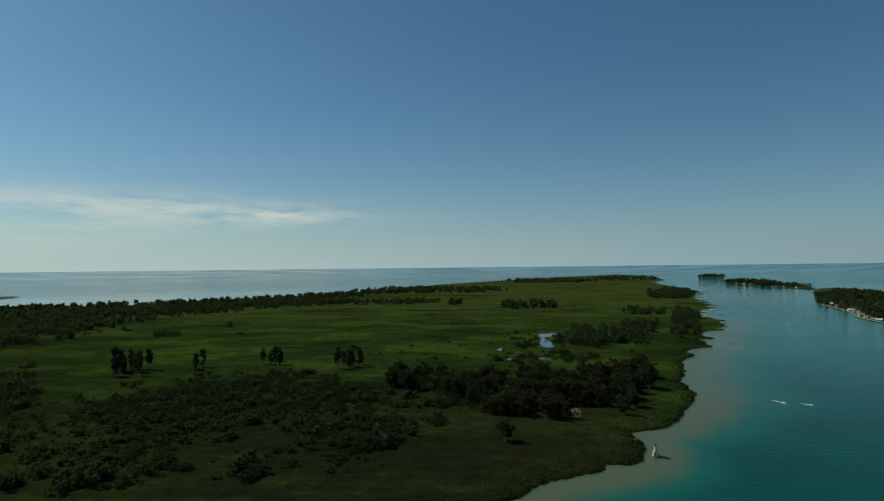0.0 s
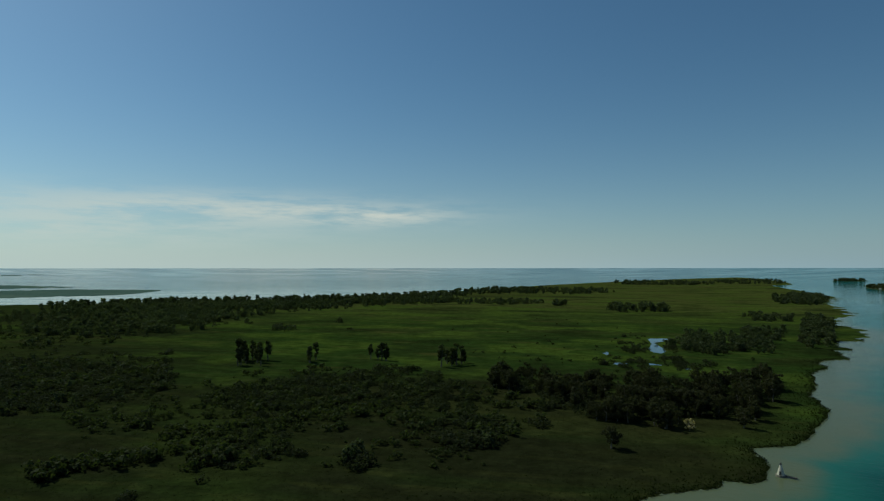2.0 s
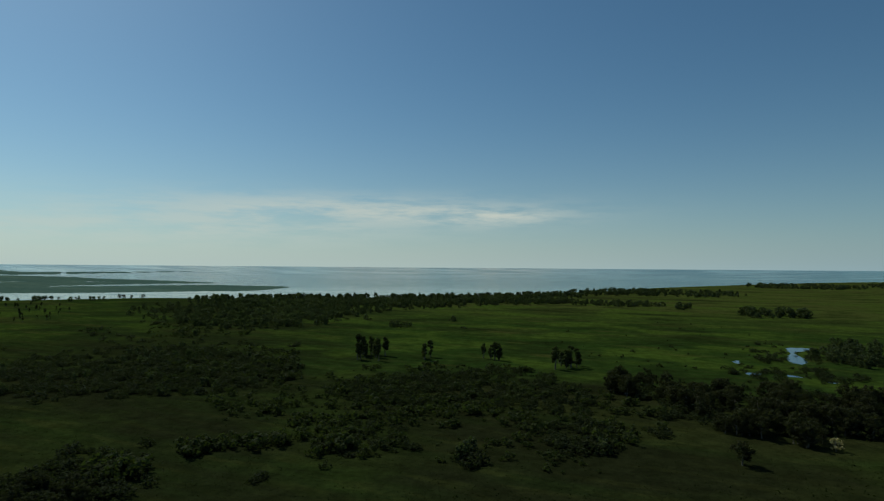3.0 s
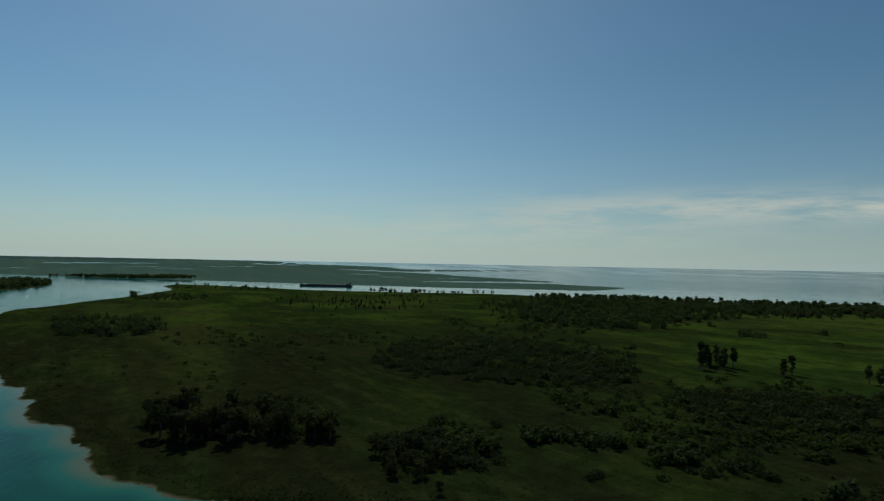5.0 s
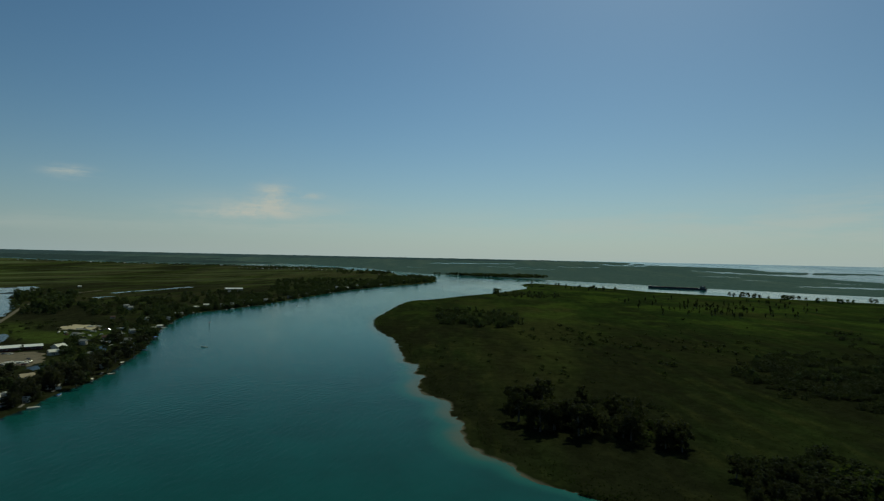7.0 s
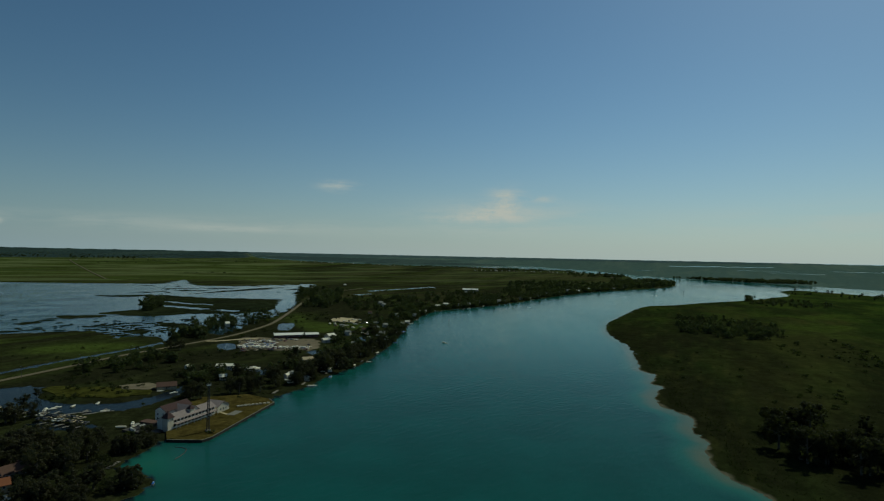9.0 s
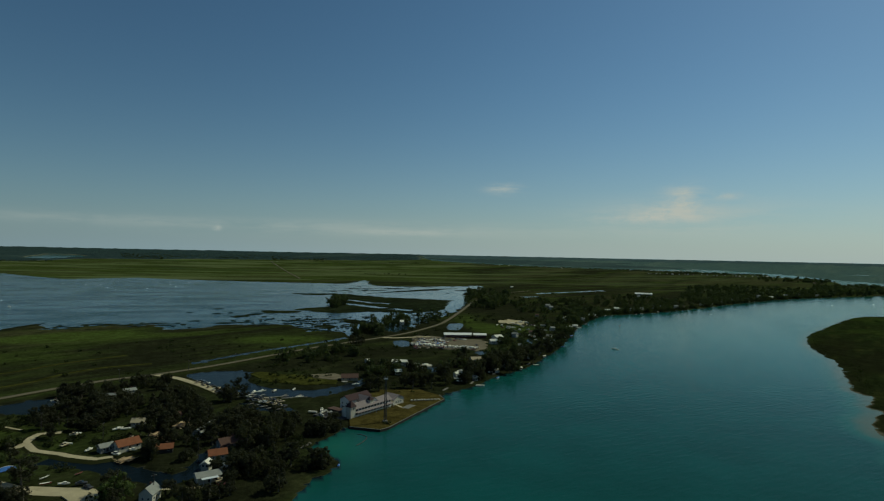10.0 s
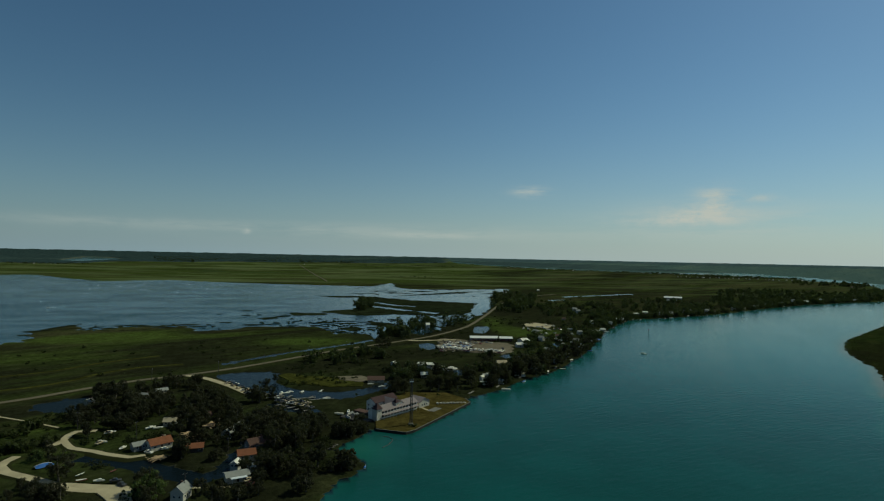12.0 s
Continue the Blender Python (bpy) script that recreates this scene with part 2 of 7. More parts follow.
def make_water():
    m, n = material("water")
    pos = n.add("ShaderNodeNewGeometry").outputs["Position"]
    shoal = n.add("ShaderNodeAttribute", attribute_name="shoal").outputs["Fac"]
    peat = n.add("ShaderNodeAttribute", attribute_name="peat").outputs["Fac"]
    windy = n.add("ShaderNodeAttribute", attribute_name="windy").outputs["Fac"]
    calm = n.add("ShaderNodeAttribute", attribute_name="calm").outputs["Fac"]
    weedy = n.add("ShaderNodeAttribute", attribute_name="weedy").outputs["Fac"]
    weed = n.noise(pos, 0.02, 4.0, 0.6)
    deep = n.mix(n.ramp(weed, 0.3, 0.7), rgb(0.012, 0.059, 0.051), rgb(0.014, 0.073, 0.064))
    silt = n.add("ShaderNodeAttribute", attribute_name="silt").outputs["Fac"]
    deep = n.mix(silt, deep, rgb(0.011, 0.116, 0.110))
    body = n.mix(peat, deep, rgb(0.016, 0.034, 0.044))
    body = n.mix(windy, body, rgb(0.012, 0.045, 0.066))
    body = n.mix(weedy, body, rgb(0.006, 0.010, 0.013))
    edge = n.math("ADD", shoal, n.math("MULTIPLY", n.math("SUBTRACT", weed, 0.5), n.math("MULTIPLY", shoal, 0.8)), clamp=True)
    body = n.mix(n.ramp(edge, 0.05, 0.6), body, rgb(0.024, 0.104, 0.082))
    body = n.mix(n.ramp(edge, 0.52, 1.0), body, rgb(0.100, 0.112, 0.066))
    drawn = n.add("ShaderNodeMapping", {"Vector": n.add("ShaderNodeVectorRotate", {"Vector": pos, "Angle": 0.6}, rotation_type="Z_AXIS").outputs[0], "Scale": (1.0, 2.6, 1.0)}).outputs[0]
    wave = n.noise(drawn, 0.11, 3.0, 0.6)
    ripple = n.noise(drawn, 0.7, 2.0, 0.6)
    gust = n.ramp(n.noise(n.add("ShaderNodeMapping", {"Vector": pos, "Scale": (0.4, 1.5, 1.0)}).outputs[0], 0.006, 4.0, 0.55), 0.35, 0.7)
    # wind lanes over the shallow bay
    lanes = n.noise(n.add("ShaderNodeMapping", {"Vector": n.add("ShaderNodeVectorRotate", {"Vector": pos, "Angle": -0.7}, rotation_type="Z_AXIS").outputs[0], "Scale": (3.2, 1.0, 1.0)}).outputs[0], 0.006, 5.0, 0.65)
    lull = n.math("MULTIPLY", windy, n.math("MULTIPLY_ADD", n.ramp(lanes, 0.38, 0.62), 0.07, -0.13))
    height = n.math("ADD", n.math("MULTIPLY", wave, 1.0), n.math("MULTIPLY", ripple, 0.25))
    finish(n, body, n.math("MULTIPLY", n.math("MULTIPLY_ADD", gust, 0.08, 0.05), n.math("MULTIPLY_ADD", calm, 0.1, 1.0)), bump=height, strength=n.math("ADD", n.math("MULTIPLY_ADD", calm, -0.165, 0.23), n.math("MULTIPLY", windy, n.math("MULTIPLY_ADD", n.ramp(lanes, 0.38, 0.62), -0.16, 0.16))), distance=0.9, ior=1.33, level=True, spec=n.math("ADD", lull, n.math("MULTIPLY_ADD", weedy, -0.11, n.math("MULTIPLY_ADD", n.math("MULTIPLY", calm, n.math("MULTIPLY_ADD", weedy, -0.35, 1.0)), 1.0, 0.05))))
    return m


MARSH = make_marsh("marsh_meadow", (0.0146, 0.0160, 0.0067), (0.0240, 0.0430, 0.0078), (0.044, 0.044, 0.013), spots=0.45, tussock=0.55, lime=(0.047, 0.066, 0.0105))
BANK = make_marsh("bank_grass", (0.0180, 0.0190, 0.0090), (0.058, 0.078, 0.015), (0.052, 0.050, 0.021), spots=0.45, fields=0.7, patch=1.8)
REED_BED = make_marsh("reed_bed", (0.012, 0.015, 0.008), (0.028, 0.038, 0.014), (0.040, 0.041, 0.020))
# Bluish-grey distance haze is mixed into the colours of these four materials.
HAZY_FAR_LAND = make_marsh("far_marsh", (0.066, 0.098, 0.088), (0.082, 0.120, 0.098), (0.108, 0.138, 0.108), True, spots=0.35, tussock=0.35)
HAZY_FOREST_TOP = make_marsh("forest_canopy", (0.030, 0.046, 0.044), (0.043, 0.062, 0.055), (0.056, 0.076, 0.063), True)
HAZY_FAR_WOODS = make_marsh("far_delta_woods", (0.058, 0.084, 0.086), (0.072, 0.100, 0.098), (0.090, 0.118, 0.112), True, spots=0.35, tussock=0.35)
HAZY_DELTA_WOODS = make_marsh("delta_woods", (0.044, 0.064, 0.062), (0.056, 0.080, 0.073), (0.070, 0.096, 0.084), True, spots=0.35, tussock=0.35)
WATER = make_water()
LEAF_A = foliage("willow_leaves", (0.028, 0.029, 0.014), (0.057, 0.055, 0.026))
LEAF_B = foliage("poplar_leaves", (0.036, 0.042, 0.016), (0.070, 0.076, 0.028))
LEAF_C = foliage("scrub_leaves", (0.034, 0.040, 0.015), (0.062, 0.069, 0.024), (0.06, 0.05, 0.025), 0.06)
LEAF_D = foliage("shore_wood_leaves", (0.044, 0.052, 0.026), (0.088, 0.097, 0.046))
LEAF_BRUSH = foliage("brushwood_leaves", (0.033, 0.037, 0.018), (0.058, 0.062, 0.029), (0.062, 0.050, 0.030), 0.06)
LEAF_E = foliage("shade_tree_leaves", (0.040, 0.039, 0.025), (0.072, 0.067, 0.040), (0.060, 0.048, 0.031))
LEAF_F = foliage("light_maple_leaves", (0.084, 0.104, 0.036), (0.135, 0.160, 0.055))
LEAF_PALE = foliage("dry_leaves", (0.34, 0.27, 0.15), (0.52, 0.43, 0.26))
REED = foliage("reed_blades", (0.020, 0.024, 0.008), (0.034, 0.043, 0.010), (0.042, 0.040, 0.012), 0.1)
BARK = worn("bark", (0.12, 0.10, 0.075), 0.9, 0, 3.0, 0.5)
WHITE = worn("white_siding", (0.52, 0.47, 0.38), 0.7, 0, 1.0, 0.28, spec=0.2)
CREAM = worn("cream_siding", (0.40, 0.33, 0.22), 0.7, 0, 1.0, 0.3, spec=0.2)
GREY_WALL = worn("grey_siding", (0.22, 0.21, 0.19), 0.7, 0, 1.0, 0.3, spec=0.2)
ROOF_RED = worn("rust_red_shingles", (0.20, 0.080, 0.040), 0.9, 0, 2.0, 0.45, spec=0.1)
ROOF_BROWN = worn("brown_shingles", (0.085, 0.043, 0.029), 0.9, 0, 2.0, 0.4)
ROOF_GREY = worn("grey_shingles", (0.26, 0.25, 0.22), 0.9, 0, 2.0, 0.35, spec=0.1)
ROOF_PALE = worn("pale_metal_roof", (0.74, 0.68, 0.56), 0.6, 0.0, 1.0, 0.3, spec=0.2)
SHED_ROOF = worn("white_metal_roof", (0.80, 0.76, 0.68), 0.55, 0.0, 1.0, 0.15, spec=0.2)
SHED_WALL = worn("dark_red_shed_boards", (0.085, 0.038, 0.030), 0.8, 0, 1.0, 0.35, spec=0.1)
ROOF_MAUVE = worn("mauve_grey_shingles", (0.23, 0.185, 0.175), 0.9, 0, 2.0, 0.35, spec=0.15)
ROOF_PLUM = worn("plum_brown_shingles", (0.064, 0.039, 0.038), 0.9, 0, 2.0, 0.35, spec=0.1)
WHITE_OLD = worn("weathered_white_siding", (0.80, 0.74, 0.63), 0.7, 0, 1.0, 0.3, spec=0.2)
ROOF_TAN = worn("tan_roofing", (0.42, 0.33, 0.20), 0.85, 0, 2.0, 0.35)
GLASS = worn("window_glass", (0.02, 0.025, 0.03), 0.08, 0, 1.0, 0.1)
TRIM = worn("trim_paint", (0.66, 0.66, 0.64), 0.5, 0, 1.0, 0.2)
DARK = worn("dark_wood", (0.055, 0.045, 0.038), 0.8, 0, 2.0, 0.4)
LUMBER = worn("fresh_sawn_boards", (0.46, 0.32, 0.18), 0.85, 0, 2.0, 0.4, spec=0.1)
PLANK = worn("weathered_planks", (0.19, 0.165, 0.135), 0.85, 0, 2.0, 0.4)
TONGUE = make_marsh("wet_grass", (0.046, 0.046, 0.010), (0.078, 0.074, 0.014), (0.090, 0.078, 0.018))
CONCRETE = worn("concrete", (0.17, 0.155, 0.125), 0.85, 0, 0.6, 0.3, spec=0.2)
PILING = worn("dark_sheet_piling", (0.035, 0.034, 0.030), 0.9, 0, 1.0, 0.4, spec=0.1)
GRAVEL = worn("pale_gravel", (0.41, 0.335, 0.205), 0.95, 0, 0.5, 0.5, 2.0, 0.05)
YARD = worn("trodden_gravel", (0.150, 0.122, 0.080), 0.95, 0, 0.6, 0.8, 1.5, 0.05)
ASPHALT = worn("dusty_asphalt", (0.130, 0.106, 0.066), 0.9, 0, 0.25, 0.3, 3.0, 0.08)
VERGE = worn("verge_grass", (0.026, 0.027, 0.010), 0.95, 0, 0.4, 0.5, 2.0, 0.0)
LAWN = make_marsh("dry_lawn", (0.064, 0.050, 0.014), (0.050, 0.052, 0.013), (0.110, 0.080, 0.026), spots=0.6)
STEEL = worn("galvanised_steel", (0.30, 0.31, 0.32), 0.5, 0.6, 2.0, 0.3)
RUSTY = worn("dark_painted_steel", (0.06, 0.055, 0.055), 0.6, 0.2, 2.0, 0.4)
GEL = worn("white_gelcoat", (0.82, 0.75, 0.62), 0.45, 0, 1.0, 0.12, spec=0.2)
BLUE = worn("blue_canvas", (0.035, 0.11, 0.34), 0.7, 0, 2.0, 0.3)
RED = worn("red_paint", (0.20, 0.05, 0.035), 0.5, 0, 2.0, 0.3)
HULL_DARK = worn("dark_hull_paint", (0.035, 0.03, 0.035), 0.5, 0, 0.1, 0.3)
FOAM = worn("foam", (0.78, 0.80, 0.80), 0.8, 0, 2.0, 0.15)

# ---- mesh helpers ----
def spot(az, r, z=0.0):
    """A place from its azimuth (degrees, anticlockwise from +y) and distance, z metres above the ground there."""
    a = radians(az)
    return Vector((-r * math.sin(a), r * math.cos(a), basin(r) + z))


def basin(r):
    return EYE * (r / RIM - 1.0) ** 2 if r > RIM else 0.0


def shrink(r):
    """How much smaller things stand where the basin lifts."""
    q = r / RIM
    return q * (2.0 - q) if q > 1.0 else 1.0


def polar(pts):
    a = np.radians([p[0] for p in pts])
    r = np.array([p[1] for p in pts], float)
    return np.stack([-r * np.sin(a), r * np.cos(a)], 1)


def mesh(name, verts, faces, mats, smooth=False):
    me = bpy.data.meshes.new(name)
    me.from_pydata([tuple(v) for v in verts], [], faces)
    for m in mats if isinstance(mats, (list, tuple)) else [mats]:
        me.materials.append(m)
    if smooth:
        me.polygons.foreach_set("use_smooth", [True] * len(me.polygons))
    me.update()
    return me


def big_mesh(name, verts, faces, mat, smooth=False):
    """A mesh from arrays; all faces have the same number of corners."""
    k = faces.shape[1]
    me = bpy.data.meshes.new(name)
    me.vertices.add(len(verts))
    me.vertices.foreach_set("co", verts.astype(np.float32).ravel())
    me.loops.add(faces.size)
    me.loops.foreach_set("vertex_index", faces.astype(np.int32).ravel())
    me.polygons.add(len(faces))
    me.polygons.foreach_set("loop_start", np.arange(0, faces.size, k, dtype=np.int32))
    me.materials.append(mat)
    if smooth:
        me.polygons.foreach_set("use_smooth", np.ones(len(faces), bool))
    me.update(calc_edges=True)
    me.validate()
    return me


def part(name, me, parent, label="", at=None):
    ob = new(name, me)
    ob.parent = parent
    if at is not None:
        ob.matrix_basis = at
    return tagged(ob, label) if label else ob


class Solid:
    """Boxes, prisms and tubes gathered into one mesh."""

    def __init__(self):
        self.v, self.f = [], []

    def add(self, verts, faces):
        k = len(self.v)
        self.v += [Vector(v) for v in verts]
        self.f += [tuple(i + k for i in f) for f in faces]
        return self

    def box(self, x0, x1, y0, y1, z0, z1):
        return self.add([(x, y, z) for z in (z0, z1) for x, y in ((x0, y0), (x1, y0), (x1, y1), (x0, y1))],
                        [(3, 2, 1, 0), (4, 5, 6, 7), (0, 1, 5, 4), (1, 2, 6, 5), (2, 3, 7, 6), (3, 0, 4, 7)])

    def tube(self, a, b, r0, r1, k=7):
        a, b = Vector(a), Vector(b)
        q = (b - a).to_track_quat("Z", "Y")
        ring = lambda c, r: [c + q @ Vector((r * math.cos(2 * math.pi * i / k), r * math.sin(2 * math.pi * i / k), 0)) for i in range(k)]
        return self.add(ring(a, r0) + ring(b, r1), [(i, (i + 1) % k, k + (i + 1) % k, k + i) for i in range(k)] + [tuple(range(k))[::-1], tuple(range(k, 2 * k))])

    def prism(self, profile, x0, x1):
        """A y-z profile drawn out along x."""
        k = len(profile)
        return self.add([(x0, y, z) for y, z in profile] + [(x1, y, z) for y, z in profile],
                        [(i, k + i, k + (i + 1) % k, (i + 1) % k) for i in range(k)] + [tuple(range(k)), tuple(range(k, 2 * k))[::-1]])

    def mesh(self, name, mat, bevel=0.0):
        me = mesh(name, self.v, self.f, mat)
        bm = bmesh.new()
        bm.from_mesh(me)
        bmesh.ops.recalc_face_normals(bm, faces=bm.faces)
        if bevel:
            bmesh.ops.bevel(bm, geom=[e for e in bm.edges if e.is_manifold and e.calc_face_angle(0) > 0.6], offset=bevel, segments=1, affect="EDGES")
        bm.to_mesh(me)
        bm.free()
        return me


def curve_through(pts, step, closed):
    """A smooth line through points, in steps that grow with the distance from the middle of the scene."""
    k = len(pts)
    out = []
    for i in range(k if closed else k - 1):
        p0, p1, p2, p3 = (pts[(i + j - 1) % k if closed else min(max(i + j - 1, 0), k - 1)] for j in range(4))
        m = max(1, int(np.hypot(*(p2 - p1)) / max(step, step * np.hypot(*p1) / 500.0)))
        for s in np.arange(m) / m:
            a, b = p2 - p0, p3 - p1
            h = (2 * s ** 3 - 3 * s ** 2 + 1) * p1 + (s ** 3 - 2 * s ** 2 + s) * 0.35 * a + (3 * s ** 2 - 2 * s ** 3) * p2 + (s ** 3 - s ** 2) * 0.35 * b
            out.append(h)
    if not closed:
        out.append(pts[-1])
    out = np.array(out)
    return out * np.minimum(1.0, 4880.0 / np.maximum(np.hypot(out[:, 0], out[:, 1]), 1.0))[:, None]


def ragged(line, size):
    """Small coves and tongues along a bank."""
    t = np.roll(line, -1, 0) - np.roll(line, 1, 0)
    t /= np.maximum(np.hypot(t[:, 0], t[:, 1]), 1e-6)[:, None]
    nrm = np.stack([t[:, 1], -t[:, 0]], 1)
    r = np.hypot(line[:, 0], line[:, 1])
    off = np.array([noise.noise((x / 17.0, y / 17.0, 3.1)) + 0.6 * noise.noise((x / 6.0, y / 6.0, 7.7)) for x, y in line])
    return line + nrm * (off * size * np.clip(r / 500.0, 0.6, 1.5))[:, None]


def inside(p, poly):
    x, y = p[:, 0][:, None], p[:, 1][:, None]
    x0, y0 = poly[:, 0][None], poly[:, 1][None]
    x1, y1 = np.roll(poly[:, 0], -1)[None], np.roll(poly[:, 1], -1)[None]
    out = np.zeros(len(p), bool)
    for s in range(0, len(p), 4000):
        xs, ys = x[s:s + 4000], y[s:s + 4000]
        hit = ((y0 > ys) != (y1 > ys)) & (xs < (x1 - x0) * (ys - y0) / (y1 - y0 + 1e-12) + x0)
        out[s:s + 4000] = hit.sum(1) % 2 == 1
    return out


def off_line(p, line, closed=True):
    """Distance of points from a line."""
    a = line
    b = np.roll(line, -1, 0) if closed else line[1:]
    a = a if closed else line[:-1]
    out = np.full(len(p), 1e9)
    d = b - a
    l2 = np.maximum((d ** 2).sum(1), 1e-9)
    for s in range(0, len(p), 3000):
        q = p[s:s + 3000, None, :] - a[None]
        u = np.clip((q * d[None]).sum(2) / l2[None], 0, 1)
        out[s:s + 3000] = np.sqrt(((q - u[:, :, None] * d[None]) ** 2).sum(2)).min(1)
    return out


def swell(x, y):
    return 0.55 + 0.3 * noise.noise((x / 23.0, y / 23.0, 0.0)) + 0.18 * noise.noise((x / 7.0, y / 7.0, 5.0))


from mathutils.geometry import delaunay_2d_cdt


def land(name, outline, holes, mat, lush, density=0.02, r_span=(235, 4880), lift=0.0, beach=None):
    """A sheet of land with a sloping bank round it and round its ponds."""
    rings = [outline, *holes]
    verts, edges = [], []
    for line in rings:
        k = len(verts)
        verts += [Vector(p) for p in line]
        edges += [(k + i, k + (i + 1) % len(line)) for i in range(len(line))]
    n_edge = len(verts)
    az = np.degrees(np.arctan2(-outline[:, 0], outline[:, 1]))
    az[az < -70] += 360
    r_line = np.hypot(outline[:, 0], outline[:, 1])
    rows = [max(r_line.min(), r_span[0])]
    while rows[-1] < min(r_line.max(), r_span[1]):
        rows.append(rows[-1] * (1 + density))
    rng = np.random.default_rng(len(outline))
    grid = []
    for r in rows:
        a = np.arange(az.min(), az.max(), math.degrees(density))
        grid.append(np.stack([a + rng.uniform(-0.4, 0.4, len(a)) * math.degrees(density), r * (1 + rng.uniform(-0.4, 0.4, len(a)) * density)], 1))
    pts = polar(np.concatenate(grid))
    # a line of points just behind the bank, so that it is steep and low
    for line in rings:
        t = np.roll(line, -1, 0) - np.roll(line, 1, 0)
        t /= np.maximum(np.hypot(t[:, 0], t[:, 1]), 1e-6)[:, None]
        w = np.clip(np.hypot(line[:, 0], line[:, 1]) / 300.0, 0.9, 6.0)[:, None] * 1.1
        for side in (1, -1):
            pts = np.concatenate([pts, (line + side * w * np.stack([t[:, 1], -t[:, 0]], 1))[::2]])
    keep = inside(pts, outline)
    for line in holes:
        keep &= ~inside(pts, line)
    pts = pts[keep]
    away = np.full(len(pts), 1e9)
    for line in rings:
        away = np.minimum(away, off_line(pts, line))
    good = away > 0.7 * np.clip(np.hypot(pts[:, 0], pts[:, 1]) / 300.0, 0.9, 6.0)
    pts, away = pts[good], away[good]
    got = delaunay_2d_cdt(verts + [Vector(p) for p in pts], edges, [], 0, 1e-4, True)
    xy = np.array([tuple(v) for v in got[0]])
    tris = np.array([f for f in got[2] if len(f) == 3])
    mid = xy[tris].mean(1)
    keep = inside(mid, outline)
    for line in holes:
        keep &= ~inside(mid, line)
    tris = tris[keep]
    src = np.array([o[0] if o else 0 for o in got[3]])
    bank = src < n_edge
    dist = np.zeros(len(xy))
    dist[~bank] = away[np.clip(src[~bank] - n_edge, 0, len(away) - 1)]
    rr = np.hypot(xy[:, 0], xy[:, 1])
    z = np.array([basin(r) for r in rr]) + np.where(bank, -0.25, np.array([swell(x, y) for x, y in xy]) + lift * np.array([1 + 0.28 * noise.noise((x / 60.0, y / 60.0, 4.0)) for x, y in xy]))
    me = big_mesh(name, np.column_stack([xy, z]), tris, mat, True)
    aa = np.degrees(np.arctan2(-xy[:, 0], xy[:, 1]))
    aa[aa < -70] += 360
    me.attributes.new("lush", "FLOAT", "POINT").data.foreach_set("value", np.clip(lush(aa, rr, dist), 0, 1).astype(np.float32))
    me.attributes.new("shore", "FLOAT", "POINT").data.foreach_set("value", (bank if beach is None else np.maximum(bank, beach(aa, rr, dist))).astype(np.float32))
    # all faces upward
    nz = np.empty(len(me.polygons) * 3, np.float32)
    me.polygons.foreach_get("normal", nz)
    if nz.reshape(-1, 3)[:, 2].mean() < 0:
        me.flip_normals()
    return tagged(new(name, me), kind="structure")


# ---- the shores: azimuth and distance along each bank ----
ISLE_EAST = [(-22.05, 253), (-23.68, 266.5), (-26.63, 279.7), (-30.19, 294), (-30.72, 304.5), (-32.84, 305.8), (-34, 319.2), (-34.12, 344.2),
             (-32.8, 365.7), (-34.64, 374.2), (-36.84, 399.1), (-38.44, 479.8), (-38.22, 507), (-37.2, 537.5), (-36.74, 580.6), (-37.5, 592.4),
             (-37.18, 628), (-37.53, 678), (-38.21, 759), (-39.24, 796), (-38.51, 839), (-39.76, 865), (-38.89, 923), (-39.92, 994),
             (-41.06, 1076), (-40.21, 1157), (-39.02, 1237), (-38.98, 1372), (-39.69, 1504), (-39.42, 1706), (-38.31, 1966)]
ISLE_NORTH = [(-39.12, 2388), (-38.14, 2541), (-36.62, 2913), (-34.68, 3296), (-36.15, 3456), (-34.69, 3790), (-32.18, 4027),
              (-30.12, 3958), (-26.96, 3841), (-21.53, 3541), (-14.88, 3144), (-7.14, 2558), (3.37, 2075), (10.12, 1923), (18, 1909), (28, 1925),
              (33, 1991), (44.1, 2000), (51.2, 2081), (54.8, 2211), (58.8, 2359), (62.6, 2502), (64, 2346), (63.4, 2069), (64.4, 1931), (66.6, 1712),
              (70, 1534), (72.3, 1412)]
ISLE_WEST = [(74.6, 1345), (75.75, 1239), (76.9, 1096), (78.29, 933), (78.32, 832), (77.26, 749), (76.35, 703), (75.52, 595.5), (75.23, 554.6),
             (73.89, 539.5), (74.25, 501.1), (73.33, 493.5), (73.95, 457.4), (73.39, 427.3), (71.92, 413.1), (70.66, 401.6), (70.91, 374.3),
             (69.41, 352.5), (69.5, 334.4), (68.81, 315.1), (67.53, 299.6), (64.9, 285), (62.66, 267.3), (59.88, 259.9),
             (52, 246), (42, 236), (28, 228), (12, 226), (-4, 232), (-14, 240)]
BANK_RIVER = [(128.5, 205), (124.41, 243), (122.99, 256.3), (122.79, 262.6), (121.76, 264.8), (120.69, 272.6), (120.1, 279.7), (120.44, 285.9), (122.25, 296.4),
              (122.9, 303.6), (122.27, 312.3), (120.9, 322.5), (119.4, 338), (116.65, 331), (115.6, 335), (110.3, 399), (110.45, 410.7),
              (109.24, 423.7), (106.77, 449), (105.14, 481), (101.66, 539), (99.04, 647), (98.02, 742), (97.01, 876), (94.99, 1036), (92.52, 1094),
              (88.73, 1204), (86.47, 1311), (84.3, 1453), (80.29, 1746), (76.57, 2006), (73.5, 2236), (72.28, 2505), (72.74, 2812), (75.69, 2942),
              (76.23, 3182), (77.73, 3442), (80.32, 3461), (81.77, 3631), (86, 3720)]
